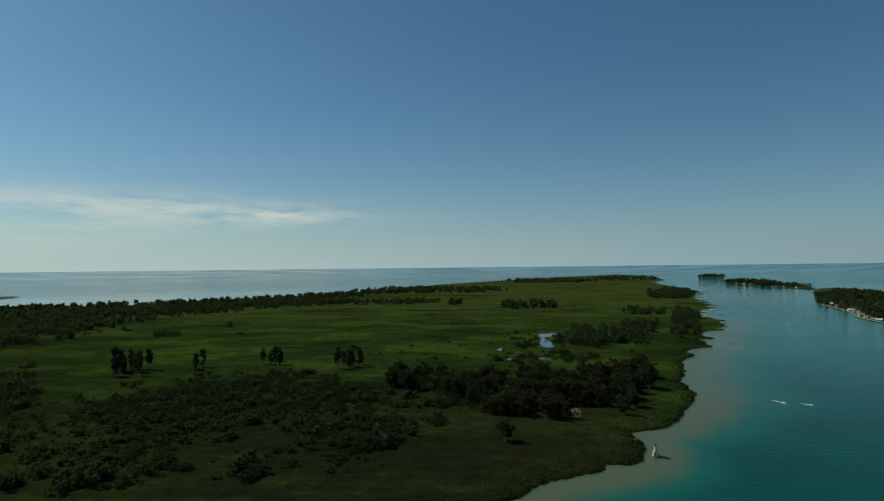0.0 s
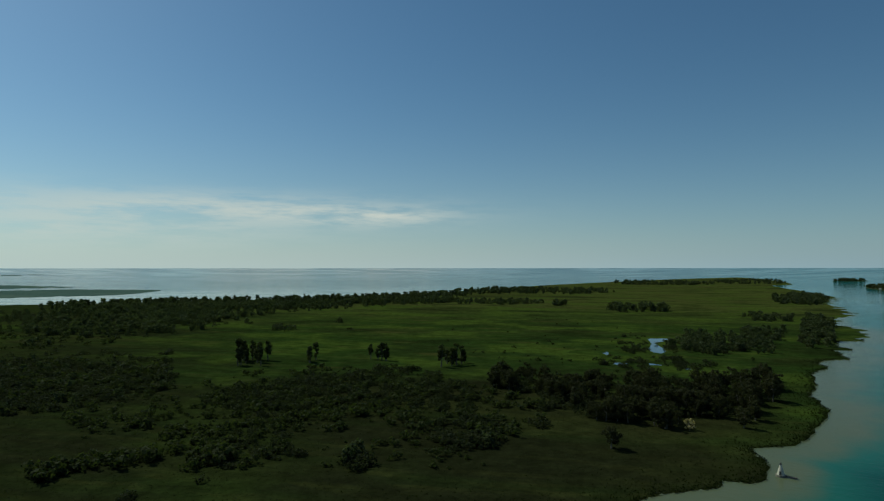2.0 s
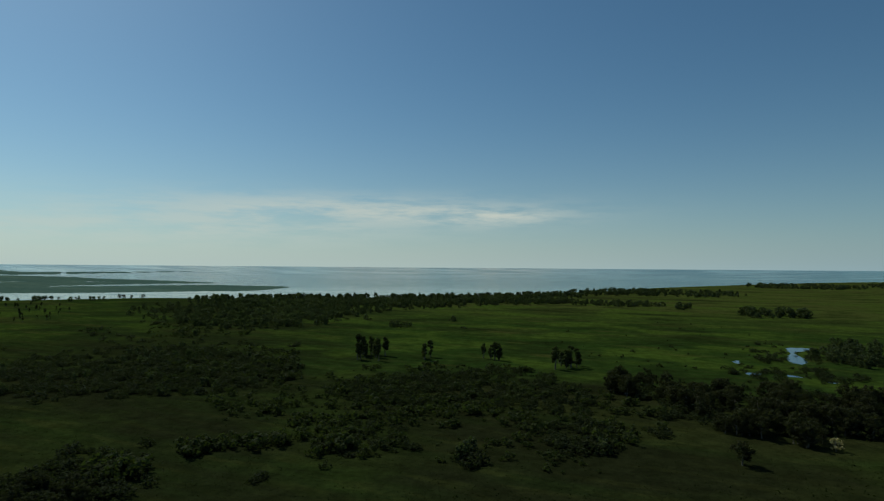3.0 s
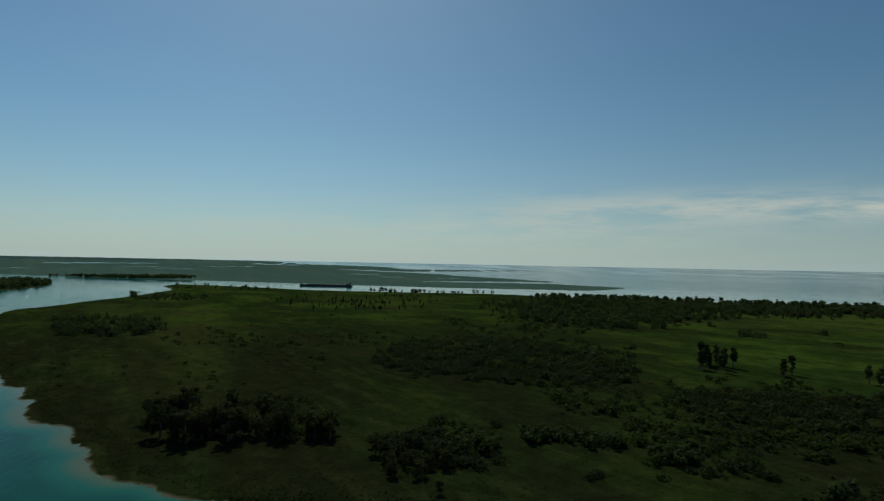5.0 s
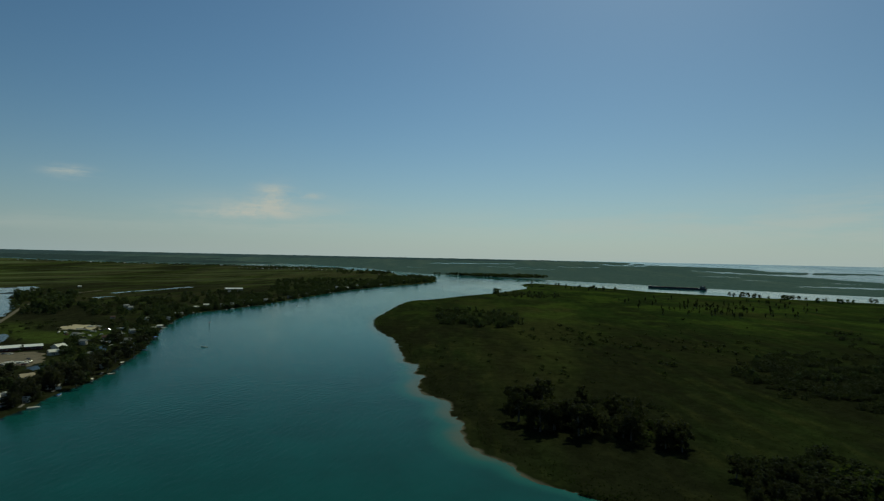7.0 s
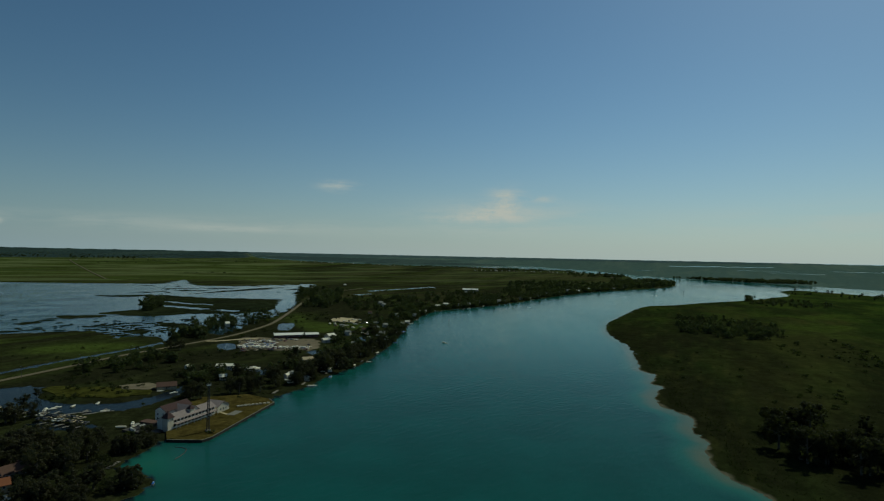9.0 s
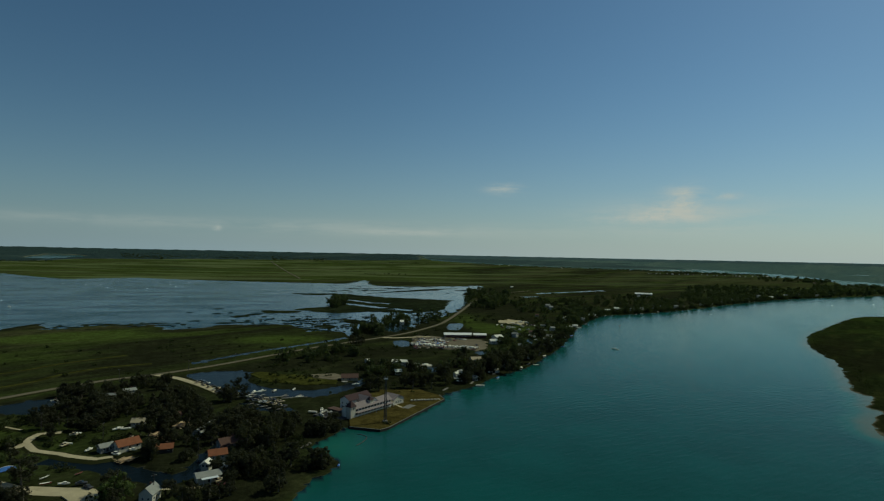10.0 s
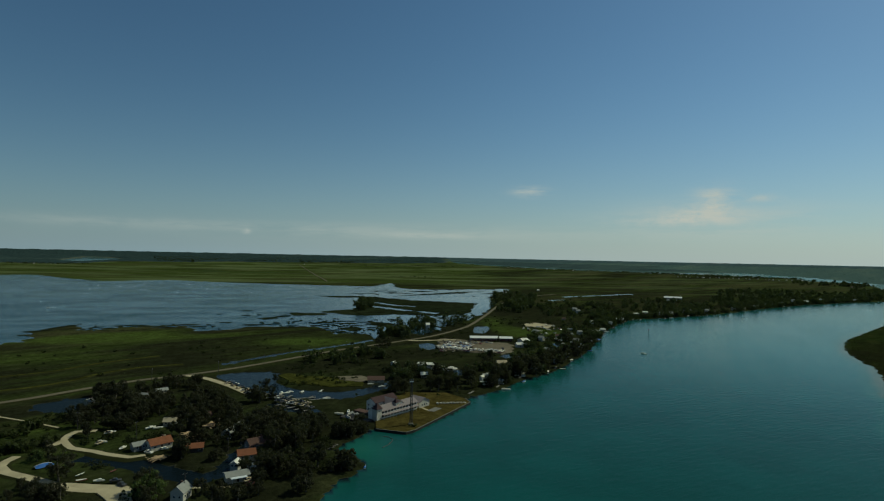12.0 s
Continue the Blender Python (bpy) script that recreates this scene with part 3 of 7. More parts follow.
BANK_INLAND = [(92, 3780), (98.6, 3850), (104, 3990), (108.6, 4150), (110.2, 4230), (112, 4400), (113.2, 4878), (120, 4878), (132, 4878), (144, 4878), (156, 4878), (168, 4800), (176, 3000), (176, 1200),
               (172, 500), (160, 250), (148, 190), (138, 175)]
BAY_NEAR = [(166, 700), (156, 720), (150.33, 755), (148.72, 790), (148.1, 849), (145.09, 903), (144.48, 849), (140.69, 865), (138.22, 835), (137.22, 870), (135.8, 802), (133.49, 807),
            (131.01, 832), (128.46, 821), (125.31, 830), (123.15, 758), (120.43, 747), (119.44, 716), (118.35, 764), (116.86, 755),
            (115.2, 752), (113.7, 795), (112.3, 880), (110.7, 940), (109.35, 1035), (108.55, 1140), (108.1, 1290)]
BAY_FAR = [(108.43, 1526), (106.68, 1917), (110, 1850), (114.44, 1780), (117.5, 1844), (118.23, 2142), (119.99, 1924), (125.4, 1954), (130.6, 2039), (135.52, 2143),
           (138.32, 2267), (143.55, 2186), (145.58, 2363), (148.28, 2705), (150.46, 2709), (158, 2500), (168, 2200), (170, 1200)]
POND = [(134.12, 503.2), (132.41, 513), (130.16, 512), (128.77, 502), (128.85, 467.1), (126.76, 441.2), (123.03, 430.7), (120.59, 440.4),
        (118.13, 463.6), (117.85, 451.5), (119.76, 427.5), (121.66, 414.6), (123.55, 411), (127.27, 418), (130.88, 447.2)]
SIDE_POND = [(148.03, 452.3), (146.52, 457), (144.54, 459), (144.52, 425.2), (146.11, 424), (147.65, 434.9)]
CANAL = [(144.43, 328.2), (141.06, 310.4), (137.92, 289.4), (135.11, 277.1), (133.19, 282.6), (131.74, 303.9), (130.66, 318.3)]
DITCH = [(133.66, 555.2), (128.4, 603), (122.05, 662), (119.9, 694)]
DELTA_NEAR = [(86, 4000), (80, 3720), (75.9, 3380), (73.68, 3281), (70.02, 3120), (63.56, 2948), (53.79, 2697), (47.42, 2545), (43.03, 2496), (37.47, 2424), (29.2, 2447),
              (23.88, 2489), (20.85, 2865), (25.46, 3008), (27.59, 3064), (33.04, 3044), (39.71, 3020), (39.71, 3079), (33.04, 3190),
              (27.43, 3268), (31.95, 3504), (37.49, 3734), (38.33, 3834), (43.06, 3976), (46.36, 4061), (48.53, 4194), (41.95, 4055),
              (35.28, 4188), (28.69, 4385), (35.28, 4304), (41.95, 4270), (43.62, 4460), (48.54, 4567), (51.75, 4640), (54.87, 4830)]
DELTA_FAR = [(62, 4879), (72, 4879), (84, 4879), (96, 4879), (106, 4876), (112.7, 4878), (111.6, 4400), (109.9, 4250), (108.3, 4180), (104, 4030), (98.6, 3895), (92, 3830)]
ISLET_EAST = [(-47.59, 2423), (-47.77, 1960), (-48.16, 1695), (-49.49, 1544), (-50.96, 1294), (-52.31, 1213), (-56, 1050), (-60, 1300), (-58, 2000), (-52.34, 2405), (-51.56, 2624), (-50.47, 2751),
              (-49.16, 2831), (-47.99, 2722)]
ISLET_LONG = [(-40.92, 3291), (-41.72, 3084), (-43.9, 2887), (-45.99, 2752), (-47.59, 2521), (-47.9, 2760), (-47.21, 3010), (-46, 3151), (-45.17, 3223),
              (-42.61, 3345), (-41.28, 3370)]
ISLET_FAR = [(-38.82, 3771), (-41.07, 3763), (-41.16, 3867), (-39.47, 3890)]
ISLE_POOL = [(-24.6, 874), (-26.6, 884), (-26.0, 860), (-25.0, 822), (-25.9, 760), (-25.5, 730), (-24.6, 753), (-24.8, 815)]
ISLE_POOLS = [[(-20.4, 706), (-20.8, 718), (-20.8, 700)], [(-21.4, 633), (-21.7, 644), (-22.5, 640), (-22.1, 629)], [(-24.5, 641), (-24.9, 649), (-25.2, 642), (-24.8, 637)], [(-27.1, 628), (-27.7, 632), (-27.4, 624)]]
BAY_BARS = [[(125.11, 1446), (121.06, 1448), (120.78, 1410), (123.23, 1392)], [(118.31, 1450), (112.21, 1673), (108.88, 1754), (112.21, 1595)],
            [(127.81, 1025), (124.27, 1014), (124.53, 986), (127.18, 977)], [(123.17, 836), (120.99, 804), (121.42, 774), (122.89, 798)],
            [(120.19, 895), (117.7, 861), (118.25, 826), (119.9, 844)], [(148.1, 861), (146.66, 900), (144.89, 930), (145.08, 905), (147.04, 853)],
            [(130.78, 940), (129, 962), (128.73, 936), (130.01, 922)]]
BAY_ISLET = [(124.92, 1044), (121.04, 1126), (121.49, 1361), (120.24, 1441), (115.53, 1334), (110.2, 1289), (109.8, 1188), (110.6, 1045), (112.9, 1000),
             (117.72, 1000), (121.02, 975)]

# boat basins and small pools behind the bank
BASINS = [[(115.17, 666), (114.37, 674.9), (113.75, 664), (113.75, 634), (114.35, 629), (115.06, 640.7)],
          [(107.12, 606), (106.12, 614), (105.13, 600), (104.92, 580), (105.72, 590), (106.71, 589.3)],
          [(102.31, 699), (101.63, 714), (101.72, 672), (102.4, 662)],
          [(109.73, 840.7), (108.5, 850), (108.76, 785), (109.8, 776)],
          [(111.89, 509), (111.09, 519), (110.29, 515), (110.68, 499), (111.69, 494)],
          [(129.15, 403), (128.07, 400), (126.4, 386), (125.08, 384.5), (124.69, 377.4), (125.83, 375.9), (127.69, 382), (128.96, 390)]]


def bank_strip(pts, width):
    """A closed outline round a line of that width."""
    line = curve_through(polar(pts), 6.0, False)
    t = np.gradient(line, axis=0)
    t /= np.hypot(t[:, 0], t[:, 1])[:, None]
    side = np.stack([-t[:, 1], t[:, 0]], 1) * width / 2
    return np.concatenate([line + side, (line - side)[::-1]])


isle_line = ragged(curve_through(polar(ISLE_EAST + ISLE_NORTH + ISLE_WEST), 3.0, True), 2.6)
# reed tongues reach into the river along the eastern bank
r_isle, az_isle = np.hypot(isle_line[:, 0], isle_line[:, 1]), np.degrees(np.arctan2(-isle_line[:, 0], isle_line[:, 1]))
reach = np.where((az_isle < -35.5) & (r_isle > 540) & (r_isle < 2300), 1.0, 0.0)
reach *= np.array([max(0.0, noise.noise((r / 42.0, 0.0, 9.0)) + 0.15) ** 0.8 for r in r_isle]) * r_isle / 1000.0 * 26.0
isle_line[:, 0] += reach * np.cos(np.radians(az_isle))
isle_line[:, 1] += reach * np.sin(np.radians(az_isle))
bank_line = ragged(curve_through(polar(BANK_RIVER + BANK_INLAND), 4.0, True), 0.9)
bay_line = ragged(curve_through(polar(BAY_NEAR + BAY_FAR), 6.0, True), 7.0)
delta_line = curve_through(polar(DELTA_NEAR + DELTA_FAR), 6.0, True)
pool_lines = [ragged(curve_through(polar(p), 3.0, True), 0.8) for p in [ISLE_POOL, *ISLE_POOLS]]
pond_lines = [ragged(curve_through(polar(POND), 4.0, True), 1.0), curve_through(polar(SIDE_POND), 5.0, True), bank_strip(CANAL, 11.5), bank_strip(DITCH, 5.0), *[curve_through(polar(q), 3.0, True) for q in BASINS]]
far_lakes = [bank_strip(p, w) for p, w in (([(72.8, 4365), (68.8, 4420), (64.6, 4460)], 60.0), ([(75.7, 3880), (73.7, 3894)], 22.0), ([(47.7, 3691), (44.7, 3685)], 30.0),
                                           ([(56.5, 4560), (52.5, 4480)], 40.0), ([(60.5, 4240), (57, 4250)], 16.0), ([(43.5, 3440), (41.5, 3460)], 16.0), ([(66.9, 4134), (62.7, 4122)], 16.0), ([(38.2, 3402), (35.8, 3390)], 14.0), ([(54.3, 4600), (50.8, 4590)], 30.0), ([(64.4, 3990), (60.9, 3960)], 12.0), ([(29.4, 3170), (27.6, 3140)], 10.0))]
# pale flooded meadows behind the river-side cottages, and a lake in the far forest
flood_lines = [bank_strip(p, w) for p, w in (([(101.3, 1585), (100.6, 1622), (99.8, 1650)], 15.0), ([(99.4, 1668), (98.6, 1690), (98.0, 1715)], 13.0), ([(97.6, 1735), (96.7, 1765)], 16.0),
                                             ([(96.3, 1790), (95.1, 1850)], 12.0), ([(102.6, 1440), (101.6, 1475)], 10.0))]
far_streams = [curve_through(polar([(146.58, 3952), (145.68, 4197), (144.34, 4323), (142.55, 4260), (142.27, 4130), (143.66, 4003), (145.01, 3897)]), 6.0, True)]


def step(v, lo, hi):
    u = np.clip((v - lo) / (hi - lo), 0, 1)
    return u * u * (3 - 2 * u)


def isle_lush(az, r, dist):
    meadow = step(r, 430, 640) * (1 - 0.55 * step(r, 1500, 2200)) * (1 - 0.9 * step(az, 4, 34)) + 0.22 * step(r, 650, 900) * (1 - step(az, -22, -8))
    reeds = (1 - step(dist, 12, 42)) * (1 - step(az, 0, 40)) * (0.8 + 0.35 * step(r, 600, 900)) * step(r, 300, 420)
    glade = step(r, 660, 1150) * step(az, 26, 38) * (1 - 0.5 * step(az, 60, 70)) * 0.75
    near = 0.16 * (1 - step(r, 430, 600)) * step(az, 4, 16) * (1 - step(az, 34, 50))
    return np.maximum(np.maximum(meadow, reeds), glade) + 0.05 * (1 - step(az, 30, 50)) + near


def bank_lush(az, r, dist):
    green = 1.5 * np.exp(-((az - 143.0) / 6.0) ** 2 - ((r - 765.0) / 48.0) ** 2) + 1.3 * np.exp(-((az - 126.0) / 5.0) ** 2 - ((r - 685.0) / 35.0) ** 2) + 0.5 * np.exp(-((az - 134.0) / 4.0) ** 2 - ((r - 745.0) / 26.0) ** 2) + 0.5 * np.exp(-((az - 148.0) / 4.0) ** 2 - ((r - 650.0) / 30.0) ** 2) + 0.4 * np.exp(-((az - 146.0) / 5.0) ** 2 - ((r - 545.0) / 40.0) ** 2)
    tongue = 0.6 * np.exp(-((az - 126.0) / 3.0) ** 2 - ((r - 475.0) / 28.0) ** 2) + 0.9 * np.exp(-((az - 103.5) / 3.0) ** 2 - ((r - 815.0) / 60.0) ** 2) + 0.9 * np.exp(-((az - 108.0) / 1.6) ** 2 - ((r - 880.0) / 70.0) ** 2) + 1.0 * np.exp(-((az - 106.3) / 1.6) ** 2 - ((r - 785.0) / 55.0) ** 2) + 0.6 * np.exp(-((az - 113.5) / 3.6) ** 2 - ((r - 552.0) / 16.0) ** 2) + 0.5 * np.exp(-((az - 108.6) / 2.0) ** 2 - ((r - 410.0) / 16.0) ** 2)
    return 0.06 + 0.14 * step(az, 137, 143) * (1 - step(r, 400, 470)) + 0.62 * step(r, 1700, 2300) * (0.4 + 0.6 * step(az, 98, 114)) + green + tongue


def isle_beach(az, r, dist):
    patchy = np.array([0.72 + 0.5 * noise.noise((a * q / 700.0, q / 14.0, 8.0)) for a, q in zip(az, r)])
    return step(az, 57, 62) * (1 - step(r, 560, 760)) * np.clip(1.12 - dist / 8.0, 0, 1) * np.clip(patchy, 0, 1)


isle = land("marsh_island_ground", isle_line, pool_lines, MARSH, isle_lush, beach=isle_beach)
# drier, straw-coloured meadow towards the lake
co = np.array([v.co[:2] for v in isle.data.vertices])
far_r, far_az = np.hypot(co[:, 0], co[:, 1]), np.degrees(np.arctan2(-co[:, 0], co[:, 1]))
isle.data.attributes.new("strawy", "FLOAT", "POINT").data.foreach_set("value", (0.9 * step(far_r, 950, 1700) * (1 - step(far_az, 16, 30))).astype(np.float32))
bank = land("river_bank_ground", bank_line, [bay_line, *pond_lines, *flood_lines, *far_streams], BANK, bank_lush, 0.024)
land("far_delta_ground", delta_line, far_lakes, HAZY_FAR_LAND, lambda a, r, d: 0.3 + 0.0 * r, 0.03)
for pts in (ISLET_EAST, ISLET_LONG, ISLET_FAR):
    land("far_island_ground", ragged(curve_through(polar(pts), 5.0, True), 1.5), [], BANK, lambda a, r, d: 0.4 + 0.0 * r, 0.03)
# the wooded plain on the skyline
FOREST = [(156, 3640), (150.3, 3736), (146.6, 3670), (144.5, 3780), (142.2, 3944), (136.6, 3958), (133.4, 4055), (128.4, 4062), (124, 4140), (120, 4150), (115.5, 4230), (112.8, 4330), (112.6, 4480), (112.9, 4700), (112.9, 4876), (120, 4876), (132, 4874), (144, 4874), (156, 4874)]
forest = land("far_forest", ragged(curve_through(polar(FOREST), 6.0, True), 6.0), far_streams, HAZY_FOREST_TOP, lambda a, r, d: 0.0 * r, 0.02, lift=3.6)
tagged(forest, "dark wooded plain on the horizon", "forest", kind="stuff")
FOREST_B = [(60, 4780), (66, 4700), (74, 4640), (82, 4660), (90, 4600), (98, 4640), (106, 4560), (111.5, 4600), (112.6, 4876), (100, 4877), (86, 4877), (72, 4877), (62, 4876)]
forest = land("far_forest", ragged(curve_through(polar(FOREST_B), 6.0, True), 6.0), [], HAZY_FAR_WOODS, lambda a, r, d: 0.0 * r, 0.02, lift=2.2)
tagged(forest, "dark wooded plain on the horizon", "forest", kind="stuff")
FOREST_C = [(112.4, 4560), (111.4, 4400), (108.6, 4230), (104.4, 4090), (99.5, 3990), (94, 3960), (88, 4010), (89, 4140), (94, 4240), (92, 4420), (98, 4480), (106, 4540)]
forest = land("far_forest", ragged(curve_through(polar(FOREST_C), 6.0, True), 6.0), [], HAZY_DELTA_WOODS, lambda a, r, d: 0.0 * r, 0.02, lift=1.6)
tagged(forest, "dark wooded strip beyond the far channel", "forest", kind="stuff")
bar_lines = [ragged(curve_through(polar(p), 4.0, True), 2.0) for p in BAY_BARS]
land("marsh_islet_ground", ragged(curve_through(polar(BAY_ISLET), 5.0, True), 5.0), [bank_strip([(121.2, 1180), (119.5, 1150), (116.6, 1080), (113.6, 1035)], 16.0), bank_strip([(119.4, 1250), (117.6, 1190), (115.8, 1170)], 9.0)], REED_BED, lambda a, r, d: 0.2 + 0.0 * r, 0.02)
for line in bar_lines:
    land("reed_bar_ground", line, [], REED_BED, lambda a, r, d: 0.15 + 0.0 * r, 0.02)


def reed_islets():
    """Many low reed patches in the shallow bay, as one mesh of drawn-out mounds."""
    rng = np.random.default_rng(4)
    V, Fs, k = [], [], 0
    for az0, az1, r0, r1, n, size in ((116.5, 128, 745, 930, 190, 4.5), (117, 125, 750, 900, 160, 2.5), (127, 149, 815, 890, 150, 6.0), (109, 117, 960, 1320, 70, 7.0), (108, 122, 1480, 1900, 40, 16.0), (122, 136, 900, 1080, 30, 10.0)):
        for _ in range(n):
            a, r = rng.uniform(az0, az1), rng.uniform(r0, r1)
            if noise.noise((a * r / 900.0, r / 30.0, 6.0)) < rng.uniform(-0.3, 0.25):
                continue
            w, d = size * (0.4 + 2.8 * rng.uniform(0, 1) ** 3), size * (0.3 + 0.9 * rng.uniform(0, 1) ** 2)
            c, t = polar([(a, r)])[0], radians(a + rng.uniform(-14, 14))
            ring = []
            for i in range(14):
                q = i / 14 * 2 * math.pi
                m = 1 + 0.45 * noise.noise((math.cos(q) * 1.5, math.sin(q) * 1.5, a))
                x, y = math.cos(q) * w * m, math.sin(q) * d * m
                ring.append((c[0] + x * math.cos(t) - y * math.sin(t), c[1] + x * math.sin(t) + y * math.cos(t)))
            ring = np.array(ring)
            inner = c + (ring - c) * 0.45
            V.append(np.concatenate([np.column_stack([ring, np.full(14, -0.1)]), np.column_stack([inner, rng.uniform(0.3, 0.8, 14)]), [[c[0], c[1], 0.8]]]))
            i = np.arange(14)
            j = (i + 1) % 14
            Fs.append(np.concatenate([np.column_stack([i, j, 14 + j]), np.column_stack([i, 14 + j, 14 + i]), np.column_stack([14 + i, 14 + j, np.full(14, 28)])]) + k)
            k += 29
    tagged(new("reed_islets", big_mesh("reed_islets", np.concatenate(V), np.concatenate(Fs), REED_BED)), "dark reed patches standing in the shallow bay", "reeds", kind="stuff")


reed_islets()


# ---- water: one sheet to the horizon ----
def water_sheet():
    az = np.concatenate([np.arange(-62, 172, 0.4), np.arange(172, 298, 6.0)])
    rows = [0.01, 60.0, 120.0, 180.0]
    while rows[-1] < 4890:
        rows.append(rows[-1] * 1.022 + 0.5)
    rows[-1] = 4893.0
    rows = np.array(rows)
    A, Rr = np.meshgrid(az, rows)
    xy = polar(np.column_stack([A.ravel(), Rr.ravel()]))
    r = Rr.ravel()
    z = np.where(r > RIM, EYE * (r / RIM - 1) ** 2, 0.0)
    k, m = len(az), len(rows)
    i, j = np.meshgrid(np.arange(m - 1), np.arange(k), indexing="ij")
    a, b = (i * k + j).ravel(), (i * k + (j + 1) % k).ravel()
    me = big_mesh("water", np.column_stack([xy, z]), np.column_stack([a, b, b + k, a + k]), WATER, True)
    near = (r > 200) & (r < 2600) & (A.ravel() < 165)
    shoal = np.zeros(len(r))
    d = np.full(len(r), 1e9)
    d[near] = off_line(xy[near], isle_line[::3])
    aa = A.ravel()
    wide = 10 + (50 + 55 * step(r, 340, 520)) * (1 - step(aa, -26, -4)) * (1 - step(r, 700, 1700)) + 6 * step(r, 400, 900) + 18 * step(aa, 62, 72) * (1 - step(r, 520, 900))
    shoal = np.maximum(shoal, 1 - step(d, 0, wide))
    shoal *= 1 - 0.4 * step(aa, 20, 50) * (1 - 0.7 * step(aa, 60, 68))
    d2 = np.full(len(r), 1e9)
    d2[near] = off_line(xy[near], bank_line[::3])
    shoal = np.maximum(shoal, (1 - step(d2, 0, 14)) * 0.2)
    peat = np.zeros(len(r))
    peat[near] = inside(xy[near], bay_line)
    peat = np.maximum(peat, np.where(inside(xy, bank_line) & (r < 1200), 0.9, 0))
    # a sandy shallow between the wooded point and the lawn
    sand = np.exp(-((aa - 120.8) / 2.8) ** 2 - ((r - 306.0) / 28.0) ** 2) * 0.34 + 0.26 * np.exp(-((aa - 118.6) / 4.2) ** 2 - ((r - 286.0) / 44.0) ** 2)
    shoal = np.maximum(shoal, np.clip(sand, 0, 1))
    for line in flood_lines + pond_lines[4:]:
        peat = np.maximum(peat, inside(xy, line) * 1.0)
    shoal *= 1 - peat
    calm = step(r, 1500, 2300) * (1 - step(aa, 60, 75)) * (0.25 + 0.75 * step(aa, -38, -27)) + peat * (0.12 + 0.5 * (1 - step(aa, 114, 126)))
    basins = inside(xy, bank_line) & (r < 900) & (aa < 135) & ~inside(xy, bay_line)
    calm = np.where(basins, 0.16, calm)
    for line in flood_lines:
        calm = np.where(inside(xy, line), 0.15, calm)
    for line in pool_lines:
        wet = np.zeros(len(r), bool)
        wet[near] = inside(xy[near], line) | (off_line(xy[near], line) < 16.0)
        calm = np.maximum(calm, wet * 1.3)
        peat = np.maximum(peat, wet * 1.0)
    me.attributes.new("calm", "FLOAT", "POINT").data.foreach_set("value", np.clip(calm, 0, 1.3).astype(np.float32))
    windy = np.zeros(len(r))
    windy[near] = inside(xy[near], bay_line) * (0.0 + 1.0 * step(aa[near], 119, 131))
    me.attributes.new("windy", "FLOAT", "POINT").data.foreach_set("value", windy.astype(np.float32))
    weedy = np.where(inside(xy, bank_line) & (r < 600), 1.0, 0.0)
    weedy = np.maximum(weedy, np.where(basins, 0.8, 0))
    # the trees' dark reflection in the cove by the lawn, painted into the water colour
    weedy = np.maximum(weedy, 0.55 * np.exp(-((aa - 121.2) / 2.8) ** 2 - ((r - 298.0) / 30.0) ** 2))
    # Brighter teal with distance; tree reflections by the bank painted as darker water.
    me.attributes.new("silt", "FLOAT", "POINT").data.foreach_set("value", (np.maximum(step(aa, 35, 62) * step(r, 350, 850), 0.85 * (1 - step(aa, -34, -24)) * step(r, 420, 1000)) * (1 - peat) * (0.2 + 0.8 * step(d2, 0, 150)) * np.where(inside(xy, bank_line), 0.0, 1.0)).astype(np.float32))
    me.attributes.new("weedy", "FLOAT", "POINT").data.foreach_set("value", weedy.astype(np.float32))
    me.attributes.new("shoal", "FLOAT", "POINT").data.foreach_set("value", shoal.astype(np.float32))
    me.attributes.new("peat", "FLOAT", "POINT").data.foreach_set("value", peat.astype(np.float32))
    return tagged(new("water", me), "teal river and lake water with small ripples and sandy shallows", "water", kind="structure")


water_sheet()

# ---- trees and scrub ----
def leaf_cloud(rng, centres, radii, count, leaf):
    """Leaf sprays, each one triangle, scattered in clumps; returns verts and triangles."""
    k = rng.integers(0, len(centres), count)
    d = rng.normal(size=(count, 3))
    d /= np.linalg.norm(d, axis=1)[:, None]
    c = centres[k] + d * (radii[k] * rng.uniform(0.15, 1.12, count) ** 0.6)[:, None]
    u = np.cross(d, rng.normal(size=(count, 3)))
    u /= np.linalg.norm(u, axis=1)[:, None]
    w = np.cross(d, u) + d * rng.uniform(-0.5, 0.5, (count, 1))
    s = (leaf * rng.uniform(0.6, 1.35, count))[:, None]
    v = np.stack([c - u * s - w * s * 0.45, c + w * s * 0.9, c + u * s - w * s * 0.45], 1).reshape(-1, 3)
    f = np.arange(count)[:, None] * 3 + np.array([[0, 1, 2]])
    return v, f


